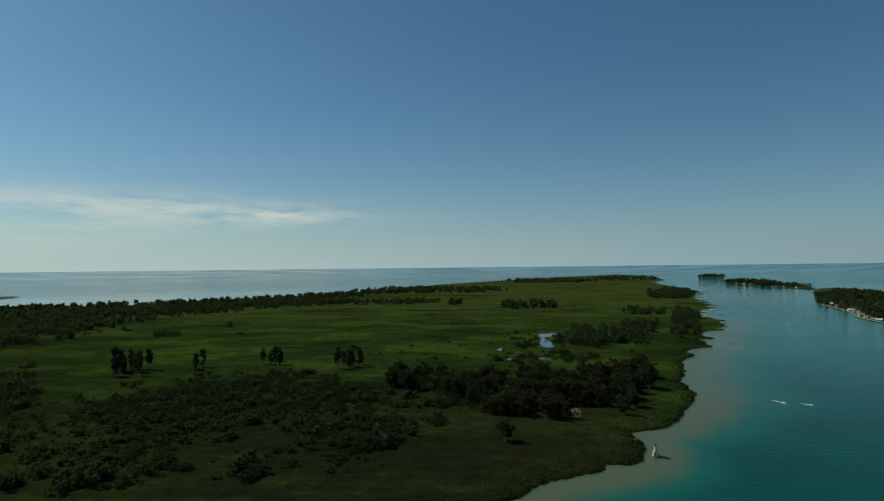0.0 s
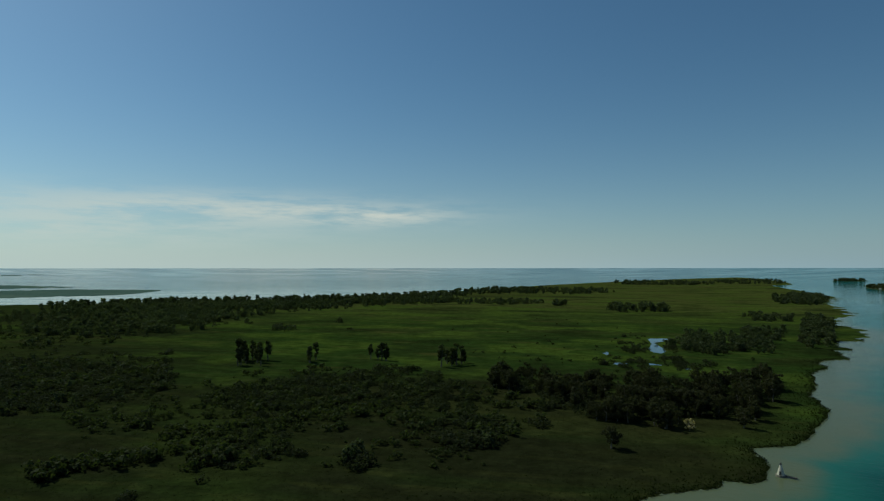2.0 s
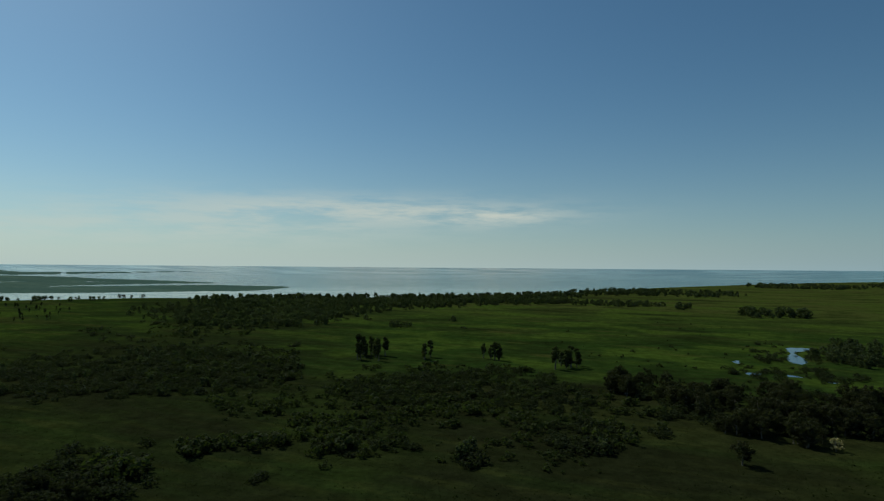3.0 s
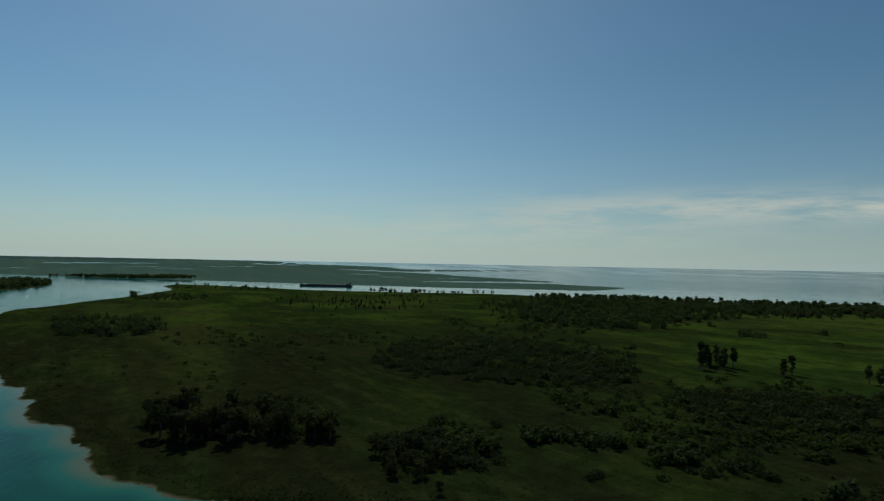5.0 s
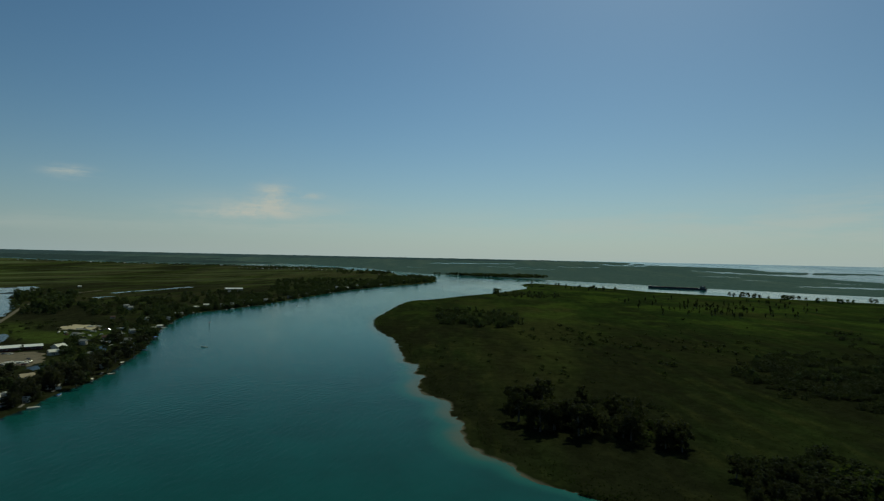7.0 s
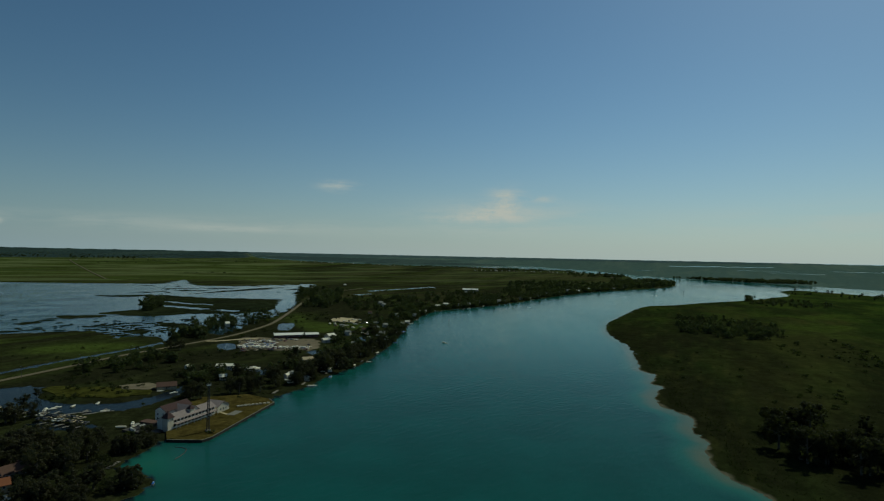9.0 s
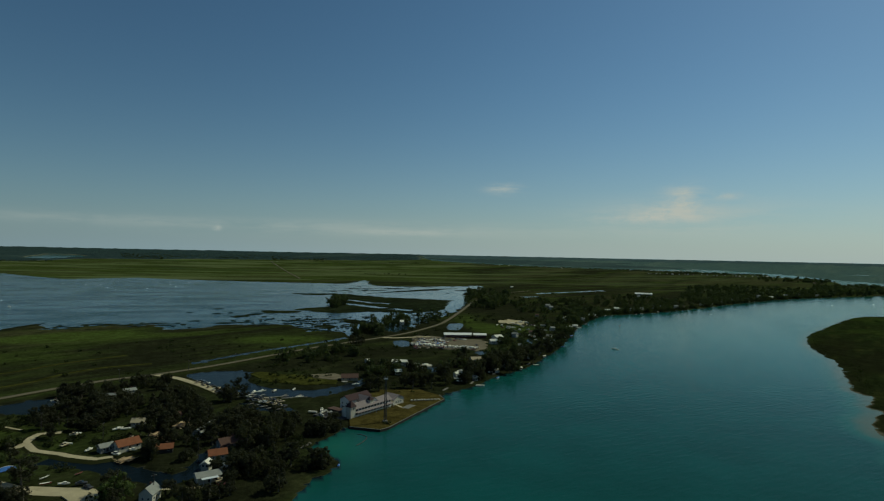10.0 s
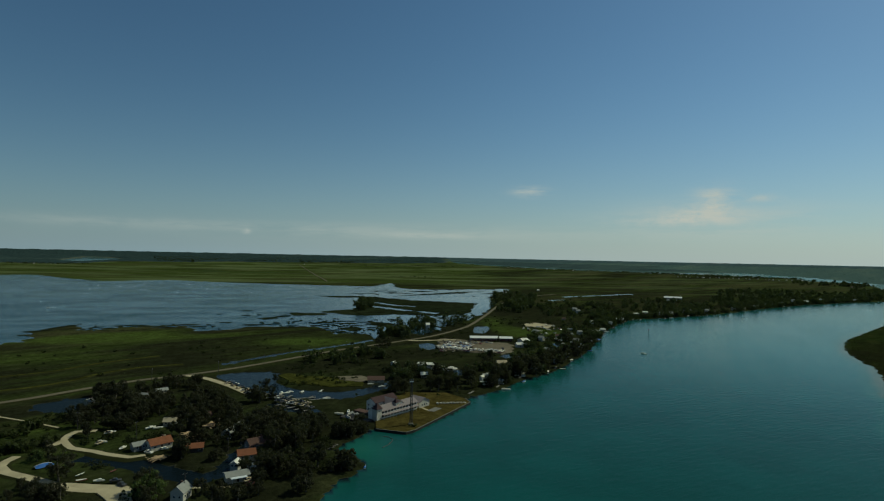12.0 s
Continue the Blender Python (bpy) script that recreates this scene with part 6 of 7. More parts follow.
# boat sheds of the marina
put(house(33, 11, 3.0, 1.8, SHED_WALL, SHED_ROOF, False, 1, name="boat_shed"), 108.9, 704, 1.2, 6, 1, "long dark red boat shed with a white metal roof", "shed", "marina sheds")
put(house(15, 9, 3.0, 1.6, SHED_WALL, SHED_ROOF, False, 1, name="boat_shed"), 106.75, 706, 1.2, 6, 1, "short dark red boat shed with a white metal roof", "shed", "marina sheds")
put(house(10, 9, 4.0, 2.2, WHITE, ROOF_PALE, False, 1, name="boat_shed"), 105.0, 686, 1.2, 40, 1, "white marina office with a pale roof", "shed", "marina sheds")

put(house(44, 14, 4.0, 3.0, GREY_WALL, SHED_ROOF, False, 1, name="boat_shed"), 91.4, 1668, 1.0, 0, 1, "long shed with a white metal roof behind the bank trees", "shed", "marina sheds")
# cottages down the river, in four kinds
KINDS = [house(10, 7, 2.9, 2.2, WHITE, ROOF_GREY, True, 1, name="cottage"), house(9, 7, 2.9, 2.4, CREAM, ROOF_BROWN, True, 1, name="cottage"),
         house(12, 8, 3.0, 2.0, WHITE, ROOF_PALE, False, 1, name="cottage"), house(9, 8, 5.2, 2.4, WHITE, ROOF_GREY, False, 2, name="cottage")]
KIND_LABELS = ["white cottage with a grey roof among bank trees", "cream cottage with a brown roof among bank trees",
               "long white cottage with a pale metal roof", "two-storey white house with a grey roof on the bank"]
fresh = [True] * 4
lot = random.Random(21)


def cottage(az, r, turn):
    i = lot.randrange(4)
    ob = KINDS[i] if fresh[i] else copy_thing(KINDS[i], Matrix())
    fresh[i] = False
    put(ob, az, r, 0.95, turn, lot.uniform(0.85, 1.15) * (0.68 if r < 1000 else 0.8), KIND_LABELS[i], "house", "cottages down the river")


for az, r in ((103.3, 722), (101.7, 757), (101.2, 984), (103.9, 806), (98.6, 946), (96.4, 1215), (100.2, 1154), (99.9, 1120), (106.9, 1694), (103.7, 1866), (91.8, 1600), (91.2, 1610), (99.7, 800), (100.0, 730), (102.9, 640), (104.9, 575), (104.2, 520)):
    cottage(az, r, lot.uniform(-40, 40))
for i in range(34):
    u = i / 33.0
    az = 98.0 - 21.0 * u ** 1.1
    shore_r = float(np.interp(-az, [-99, -98, -97, -95, -92.5, -88.7, -86.5, -84.3, -80.3, -76.6], [650, 742, 876, 1036, 1094, 1204, 1311, 1453, 1746, 2006]))
    cottage(az + lot.uniform(-0.2, 0.2), shore_r * 1.0 + lot.uniform(34, 90) * (1 + u), lot.uniform(-30, 30))
for i in range(26):
    u = i / 25.0
    cottage(91.0 - 9.6 * u + lot.uniform(-0.15, 0.15), 3470 - 20 * u + lot.uniform(-25, 35), lot.uniform(-20, 20))
for i in range(16):
    cottage(108.6 - 9.6 * i / 15.0 + lot.uniform(-0.2, 0.2), 4010 - 13 * i + lot.uniform(-10, 20), lot.uniform(-20, 20))
for az, r in ((77.9, 3056), (148.3, 3660), (149.2, 3665), (126.5, 3900), (-42, 3110), (-42.6, 3070), (-43.1, 3020), (-44.8, 2880), (-45.6, 2830), (-45.0, 2865), (-46.5, 2760), (-49.9, 1590), (-50.4, 1445), (-50.2, 1470), (-51.6, 1262), (-51.2, 1300), (-49.3, 1620), (-50.9, 1350), (-50.7, 1392), (-52.0, 1243), (-49.0, 1702)):
    cottage(az, r, lot.uniform(-30, 30))


def clubhouse():
    """A long two-storey riverside house: a front wing with a glazed gallery, a rear wing, a cross gable and an end pavilion."""
    root = new("clubhouse")
    wing = part("front_wing", gable_walls(32, 8, 5.6, 2.6, WHITE_OLD), root, "white two-storey front wing")
    part("front_roof", gable_roof(32, 8, 5.6, 2.6, 0.6, ROOF_MAUVE), root, "mauve-grey shingled roof")
    m = gable_walls(17, 8, 7.4, 2.8, WHITE_OLD)
    part("rear_wing", m, root, "white rear wing", at=pose(-2.0, 12.5, 0, 0, 0, 0))
    part("rear_roof", gable_roof(17, 8, 7.4, 2.8, 0.6, ROOF_PLUM), root, "plum-brown shingled roof", at=pose(-2.0, 12.5, 0))
    part("cross_wing", gable_walls(16, 6, 6.4, 3.0, WHITE_OLD), root, at=pose(-3.0, 5.5, 0, 0, 0, 90))
    part("cross_roof", gable_roof(16, 6, 6.4, 3.0, 0.5, ROOF_MAUVE), root, at=pose(-3.0, 5.5, 0, 0, 0, 90))
    part("pavilion", gable_walls(10, 9, 4.2, 2.8, WHITE), root, "white gabled end pavilion", at=pose(-22.5, 1.0, 0, 0, 0, 90))
    part("pavilion_roof", gable_roof(10, 9, 4.2, 2.8, 0.6, ROOF_MAUVE), root, at=pose(-22.5, 1.0, 0, 0, 0, 90))
    # the tower at the near end
    part("tower", Solid().box(13.2, 17.0, -4.6, -0.6, -1.0, 7.6).mesh("tower", WHITE, 0.05), root, "white corner tower")
    part("tower_roof", Solid().add([(12.8, -5.0, 7.6), (17.4, -5.0, 7.6), (17.4, -0.2, 7.6), (12.8, -0.2, 7.6), (15.1, -2.6, 12.2)], [(0, 1, 4), (1, 2, 4), (2, 3, 4), (3, 0, 4), (3, 2, 1, 0)]).mesh("tower_roof", ROOF_PLUM), root)
    # a turret on the front roof
    part("turret", Solid().box(-1.2, 1.2, -3.4, -0.8, 5.6, 8.6).mesh("turret", WHITE, 0.04), root, "white roof turret")
    part("turret_roof", Solid().add([(-1.6, -3.8, 8.6), (1.6, -3.8, 8.6), (1.6, -0.4, 8.6), (-1.6, -0.4, 8.6), (0, -2.1, 11.4)], [(0, 1, 4), (1, 2, 4), (2, 3, 4), (3, 0, 4), (3, 2, 1, 0)]).mesh("turret_roof", ROOF_PLUM), root)
    # low flat-roofed rooms and a terrace at the near end
    part("kitchen_block", Solid().box(12.7, 17.0, 4.1, 15.0, -1.0, 3.2).mesh("kitchen_block", DARK, 0.05), root, "dark flat-roofed rooms")
    part("flat_roof", Solid().box(12.5, 17.3, 4.15, 15.3, 3.2, 3.5).mesh("flat_roof", ROOF_BROWN, 0.04), root)
    part("terrace", Solid().box(17.3, 25.0, -2.0, 18.0, -1.0, 0.35).mesh("terrace", DARK, 0.04), root, "dark timber terrace")
    wall = Solid()
    for i in range(8):
        p, q = [(17.4 + 7.2 * math.cos(radians(w)), 9.5 + 8.0 * math.sin(radians(w)), 0.0) for w in (i * 11.5, (i + 1) * 11.5)]
        wall.add([(x * k + (1 - k) * 17.4, y * k + (1 - k) * 9.5, z) for z in (0.3, 1.7) for (x, y, _), k in ((p, 1.0), (q, 1.0), (q, 0.95), (p, 0.95))], [(3, 2, 1, 0), (4, 5, 6, 7), (0, 1, 5, 4), (1, 2, 6, 5), (2, 3, 7, 6), (3, 0, 4, 7)])
    part("terrace_wall", wall.mesh("terrace_wall", WHITE_OLD), root, "white curved terrace wall")
    for i in range(3):
        y = 6.0 + i * 4.2
        part("awning", Solid().prism([(y - 1.5, 2.5), (y, 3.1), (y + 1.5, 2.5), (y, 2.9)], 18.6, 21.8).mesh("awning", GREY_WALL), root, "grey terrace awning")
        part("awning_post", Solid().tube((20.2, y, 0.3), (20.2, y, 2.8), 0.05, 0.05, 6).mesh("awning_post", STEEL), root)
    for k, z in enumerate((0.7, 3.5)):
        for i in range(12):
            window(root, -14.5 + i * 2.4, -4.03, z, 2.0, 1.8 if k == 0 else 1.6, 0)
        for i in range(6):
            window(root, -9.0 + i * 2.8, 8.47, z + 0.6, 1.2, 1.4, 0)
        for s in (-2.0, 2.0):
            window(root, 6.53, 12.5 + s, z + 0.6, 1.1, 1.4, 90)
    for i in range(3):
        window(root, 13.9 + i * 1.2, -4.63, 5.6, 0.8, 1.2, 0)
        window(root, -24.5 + i * 2.0, -4.03, 1.0, 1.2, 1.6, 0)
    part("gallery_roof", Solid().prism([(-6.3, 2.75), (-4.0, 3.15), (-4.0, 3.3), (-6.3, 2.9)], -16, 13).mesh("gallery_roof", ROOF_MAUVE), root)
    for i in range(13):
        part("gallery_post", Solid().tube((-15.8 + i * 2.38, -6.1, -0.6), (-15.8 + i * 2.38, -6.1, 2.8), 0.09, 0.09, 6).mesh("gallery_post", TRIM), root)
    # the tower and terrace stand at the upstream end: mirror the plan
    done = set()
    for ob in root.children_recursive:
        ob.location.x = -ob.location.x
        if round(math.degrees(ob.rotation_euler.z)) == 90 and ob.name.startswith("window"):
            ob.rotation_euler.z = -ob.rotation_euler.z
        if ob.data.name not in done:
            done.add(ob.data.name)
            ob.data.transform(Matrix.Diagonal((-1, 1, 1, 1)))
            ob.data.flip_normals()
    return root


c = clubhouse()
c.matrix_basis = pose(-325.5, -170.5, 1.4, 0, 0, 164.5) @ Matrix.Diagonal((1.13, 1.0, 0.84, 1))
tagged(c, "long white clubhouse with mauve-grey roofs on the river lawn", "clubhouse")


def ground_slab(name, corners, z, mat, label, category):
    k = len(corners)
    v = [(x, y, z) for x, y in corners] + [(x, y, -1.0) for x, y in corners]
    me = mesh(name, v, [tuple(range(k))] + [(i, k + i, k + (i + 1) % k, (i + 1) % k) for i in range(k)], mat)
    bm = bmesh.new()
    bm.from_mesh(me)
    bmesh.ops.recalc_face_normals(bm, faces=bm.faces)
    bm.to_mesh(me)
    bm.free()
    return tagged(new(name, me), label, category, kind="structure")


WALL_LINE = [spot(119.3, 334.4), spot(118.6, 332.6), spot(116.37, 327.6), spot(115.54, 331.8), spot(110.11, 398.4), spot(110.6, 409)]
ground_slab("lawn", [(p.x, p.y) for p in WALL_LINE] + [(p.x, p.y) for p in (spot(112.5, 425), spot(116.5, 424), spot(118.9, 398), spot(119.35, 350))], 1.25, LAWN, "dry yellow-green riverside lawn", "lawn")


def sea_wall():
    """Dark sheet piling with a narrow pale cap."""
    for name, w, z0, z1, mat in (("sea_wall", 0.22, -1.5, 1.28, PILING), ("sea_wall_cap", 0.2, 1.284, 1.46, CONCRETE)):
        s = Solid()
        for a, b in zip(WALL_LINE, WALL_LINE[1:]):
            d = (b - a).normalized()
            o = Vector((d.y, -d.x, 0))
            q = [a - o * w - d * 0.2, b - o * w + d * 0.2, b + o * w + d * 0.2, a + o * w - d * 0.2]
            s.add([(p.x, p.y, z) for z in (z0, z1) for p in q], [(3, 2, 1, 0), (4, 5, 6, 7), (0, 1, 5, 4), (1, 2, 6, 5), (2, 3, 7, 6), (3, 0, 4, 7)])
        tagged(new(name, s.mesh(name, mat)), "dark sheet-piled sea wall round the lawn" if mat is PILING else "narrow pale concrete cap on the sea wall", "sea wall", kind="structure")


sea_wall()


def mast():
    root = new("radio_mast")
    part("footing", Solid().box(-1.3, 1.3, -1.3, 1.3, -0.8, 0.7).mesh("footing", CONCRETE, 0.08), root, "pale concrete footing")
    H0 = 25.0
    for sx in (-1, 1):
        for sy in (-1, 1):
            part("leg", Solid().tube((sx * 0.75, sy * 0.75, 0.5), (sx * 0.4, sy * 0.4, H0), 0.2, 0.15, 6).mesh("leg", RUSTY), root)
    for i in range(13):
        z0, z1 = 0.7 + i * 1.85, 0.7 + (i + 1) * 1.85
        w0, w1 = 0.75 - 0.35 * z0 / H0, 0.75 - 0.35 * z1 / H0
        s = Solid()
        for k in range(4):
            a = [(1, 1), (-1, 1), (-1, -1), (1, -1)]
            p, q = a[k], a[(k + 1) % 4]
            s.tube((p[0] * w0, p[1] * w0, z0), (q[0] * w1, q[1] * w1, z1), 0.09, 0.09, 4)
            s.tube((p[0] * w1, p[1] * w1, z1), (q[0] * w1, q[1] * w1, z1), 0.05, 0.05, 4)
        part("brace", s.mesh("brace", RUSTY), root)
    part("platform", Solid().box(-1.3, 1.3, -1.3, 1.3, H0, H0 + 0.25).mesh("platform", STEEL), root)
    for x, y in ((-1.2, 0), (1.2, 0.3), (0, 1.2)):
        part("antenna", Solid().box(x - 0.16, x + 0.16, y - 0.1, y + 0.1, H0 - 0.3, H0 + 1.5).mesh("antenna", GREY_WALL, 0.03), root, "grey panel antenna")
    part("whip", Solid().tube((0, 0, H0), (0, 0, H0 + 3.2), 0.06, 0.03, 5).mesh("whip", STEEL), root)
    return root


slim = mast()
for piece in slim.children:
    if not piece.name.startswith("footing"):
        piece.scale = (0.85, 0.85, 1.0)
put(slim, 115.89, 343, 1.3, 10, 1, "dark lattice radio mast with antennas on the lawn", "mast")


def garden_bench_ring():
    """Pale paving and a low hedge row on the lawn."""
    p = spot(113.6, 377)
    patio = Solid().box(-5, 5, -2.6, 2.6, 0.0, 0.12).mesh("patio", CONCRETE)
    ob = new("patio", patio)
    ob.matrix_basis = pose(p.x, p.y, 1.3, 0, 0, 172)
    tagged(ob, "pale paved patio on the lawn", "patio")
    for i in range(9):
        q = spot(113.3 - i * 0.33, 392 + i * 0.5)
        s = new("lawn_table")
        s.matrix_basis = pose(q.x, q.y, 1.3, 0, 0, lot.uniform(0, 90))
        part("table_top", Solid().box(-0.9, 0.9, -0.4, 0.4, 0.68, 0.75).mesh("table_top", WHITE, 0.02), s)
        for y in (-0.75, 0.75):
            part("bench", Solid().box(-0.9, 0.9, y - 0.14, y + 0.14, 0.4, 0.46).mesh("bench", WHITE, 0.02), s)
        for x in (-0.7, 0.7):
            part("leg", Solid().box(x - 0.05, x + 0.05, -0.7, 0.7, 0.0, 0.68).mesh("leg", WHITE), s)
        tagged(s, "pale picnic table on the lawn", "table", "picnic tables")


garden_bench_ring()
lawn_path = curve_through(polar([(115.3, 386.5), (114.7, 379.7), (114.07, 373.5), (113.75, 373.2)]), 2.0, False)
tagged(new("garden_path", strip_mesh("garden_path", lawn_path, ((-0.8, 1.27), (-0.75, 1.31), (0.75, 1.31), (0.8, 1.27)), GRAVEL)), "narrow pale path across the lawn", "path", kind="structure")


def log_boom():
    """Dark logs chained end to end, afloat."""
    root = new("log_boom")
    line = curve_through(polar([(118.62, 305.3), (118.17, 309), (117.79, 313.7), (117.65, 319.1), (118.02, 322.6), (118.64, 324.3)]), 2.6, False)
    for a, b in zip(line, line[1:]):
        part("log", Solid().tube((a[0], a[1], 0.05), (a[0] + (b[0] - a[0]) * 0.93, a[1] + (b[1] - a[1]) * 0.93, 0.07), 0.2, 0.17, 7).mesh("log", DARK), root)
    return tagged(root, "dark floating log boom off the lawn", "log boom")


log_boom()


# ---- boats, docks and marks on the water ----
def boat(length, mat, cover=None, cabin=True):
    """A motor boat lying along x, its bow at +x, its waterline at z = 0."""
    root = new("motor_boat")
    L, B = length, length * 0.34
    rings = []
    for u, w, keel, top in ((-0.5, 0.86, -0.25, 0.62), (-0.2, 1.0, -0.32, 0.66), (0.1, 0.95, -0.32, 0.74), (0.33, 0.62, -0.2, 0.86), (0.5, 0.06, 0.35, 0.98)):
        b = B / 2 * w
        rings.append([(u * L, -b, top), (u * L, -b * 0.8, keel * 0.3), (u * L, 0, keel), (u * L, b * 0.8, keel * 0.3), (u * L, b, top)])
    v = [p for r in rings for p in r]
    f = [(i * 5 + j, i * 5 + j + 1, i * 5 + j + 6, i * 5 + j + 5) for i in range(4) for j in range(4)] + [(0, 1, 2, 3, 4)]
    s = Solid().add(v, f)
    part("hull", s.mesh("hull", mat), root)
    deck = Solid().add([p for r in rings for p in ((r[0][0], r[0][1] * 0.96, r[0][2] - 0.06), (r[4][0], r[4][1] * 0.96, r[4][2] - 0.06))],
                       [(i * 2, i * 2 + 1, i * 2 + 3, i * 2 + 2) for i in range(4)])
    part("deck", deck.mesh("deck", GEL), root)
    if cover:
        part("cover", Solid().prism([(-B * 0.46, 0.66), (-B * 0.25, 1.15), (B * 0.25, 1.15), (B * 0.46, 0.66)], -L * 0.46, L * 0.3).mesh("cover", cover, 0.05), root, "stretched canvas cover")
    elif cabin:
        part("cabin", Solid().prism([(-B * 0.34, 0.6), (-B * 0.27, 1.55), (B * 0.27, 1.55), (B * 0.34, 0.6)], -L * 0.12, L * 0.2).mesh("cabin", GEL, 0.06), root)
        part("windshield", Solid().prism([(-B * 0.30, 1.0), (-B * 0.26, 1.48), (B * 0.26, 1.48), (B * 0.30, 1.0)], L * 0.2, L * 0.23).mesh("windshield", GLASS), root)
    part("outboard_motor", Solid().box(-L * 0.5 - 0.45, -L * 0.5 - 0.02, -0.22, 0.22, 0.1, 1.05).mesh("outboard_motor", RUSTY, 0.06), root)
    return root


BOATS = [boat(7.5, GEL), boat(6.2, GEL, BLUE), boat(8.5, GEL, WHITE), boat(6.8, RED, None, False), boat(9.5, GEL)]
BOAT_LABELS = ["white motor boat with a low cabin", "white motor boat under a blue canvas cover", "white boat wrapped in a pale cover",
               "open red-hulled motor boat", "larger white cabin cruiser"]
boat_fresh = [True] * 5


def moor(i, az, r, z, turn, group, scale=1.0, label=""):
    ob = BOATS[i] if boat_fresh[i] else copy_thing(BOATS[i], Matrix())
    boat_fresh[i] = False
    return put(ob, az, r, z, turn, scale, label or BOAT_LABELS[i], "boat", group)


YARD_G = "boats laid up in the boat yard"
# two close rows along the front, others scattered behind
for i in range(46):
    if lot.random() < 0.88:
        az = 113.5 - 6.6 * (i + lot.uniform(-0.3, 1.1)) / 46
        moor(lot.choice([0, 0, 2, 2, 4, 4]), az, float(np.interp(az, [107, 110, 113.5], [620, 623, 638])) + lot.uniform(-3, 4), 1.5, 90 + lot.choice([0, 180, 60]) + lot.uniform(-25, 25), YARD_G, lot.uniform(0.8, 1.15))
for i in range(44):
    moor(lot.choice([0, 2, 3, 3, 4, 1]), lot.uniform(109.9, 112.9), lot.uniform(630, 674), 1.5, lot.uniform(0, 360), YARD_G, lot.uniform(0.6, 1.0))
for az, r in ((108.55, 494), (108.62, 484), (108.66, 474), (108.7, 464), (108.6, 455), (127.9, 432), (127.6, 435), (124.4, 411), (124.1, 413), (119.9, 456), (118.8, 448), (121.2, 470)):
    moor(lot.choice([0, 2, 4]), az, r, 1.5 if az < 110 else 0.0, 10 + lot.uniform(-12, 12), "boats laid up by the bank and in the pond", 0.85 if az < 110 else 0.6)
for i in range(14):
    moor(lot.choice([0, 2, 2, 4]), lot.uniform(111.6, 113.6), lot.uniform(508, 522), 1.4, lot.uniform(0, 360), YARD_G)
for i in range(24):
    moor(lot.choice([0, 2, 4, 3]), lot.uniform(99.8, 105.2), lot.uniform(610, 880), 1.7, lot.uniform(0, 360), YARD_G)
for az, r, i in ((143.1, 346, 2), (142.6, 362, 4), (139.5, 363, 4), (138.9, 361, 2), (144.6, 292, 3), (141.6, 331, 0), (138.6, 338, 2), (143.3, 288, 0), (138.3, 322, 0)):
    moor(i, az, r, 1.4, lot.uniform(-50, 50), "boats on trailers by the cottages", 0.62)


def dock(length, width, fingers=0):
    root = new("dock")
    m = int(length / 0.9)
    share = Solid().box(-0.41, 0.41, -width / 2, width / 2, 0.55, 0.63).mesh("plank", PLANK)
    for i in range(m):
        part("plank", share, root, at=pose(-length / 2 + (i + 0.5) * 0.9, 0, 0))
    post = Solid().tube((0, 0, -1.2), (0, 0, 1.1), 0.12, 0.1, 6).mesh("post", DARK)
    for i in range(int(length / 4) + 1):
        for y in (-width / 2 - 0.14, width / 2 + 0.14):
            part("post", post, root, at=pose(-length / 2 + i * 4.0, y, 0))
    return root


DG = "timber docks"
main_docks = [(126.8, 413, 26, 8), (124.8, 409, 20, 4), (128.9, 421, 14, 20), (110.0, 431, 10, 70), (107.4, 455, 9, 75), (105.2, 495, 10, 75), (101.9, 546, 10, 80), (99.0, 668, 12, 80), (97.8, 760, 14, 80),
              (129.6, 430, 8, 60), (128.6, 424, 8, 60), (127.6, 420, 8, 60), (125.6, 416, 8, 60), (124.2, 414, 8, 60), (96.6, 900, 14, 75), (94.2, 1046, 16, 80), (92.0, 1098, 16, 85), (89.3, 1182, 38, 20), (86.2, 1315, 16, 70), (123.4, 307, 9, 60)]
for az, r, ln, turn in main_docks:
    put(dock(ln, 1.8), az, r, 0.0, turn, 1.0, "weathered timber dock on dark posts", "dock", DG)
for az, r in ((128.06, 394), (127.42, 389.7), (126.81, 384.8), (126.02, 381.0), (128.5, 398)):
    put(dock(5.4, 1.5), az, r, 0.0, 28, 1.0, "short pale finger dock in a narrow basin", "dock", DG)
for i in range(3):
    moor([0, 2, 4][i], 128.4 - i * 1.9 + lot.uniform(-0.15, 0.15), 430 - i * 1.2 + lot.uniform(-4, 9), 0.0, 60 + lot.uniform(-25, 25), "boats moored in the pond", lot.uniform(0.55, 0.85))
for az, r in ((122.0, 372), (122.9, 367)):
    moor(lot.choice([0, 2, 4]), az, r, 1.4, lot.uniform(0, 180), "boats on trailers by the clubhouse", 0.7)
for az, r in ((106.6, 447), (104.9, 478), (101.2, 543), (98.7, 660), (97.2, 850), (95.6, 1010), (91.5, 1115), (88.0, 1225), (120.3, 277)):
    moor(lot.randrange(5), az, r, 0.0, lot.uniform(0, 180), "boats moored along the bank", 0.55 if r < 300 else 0.85)


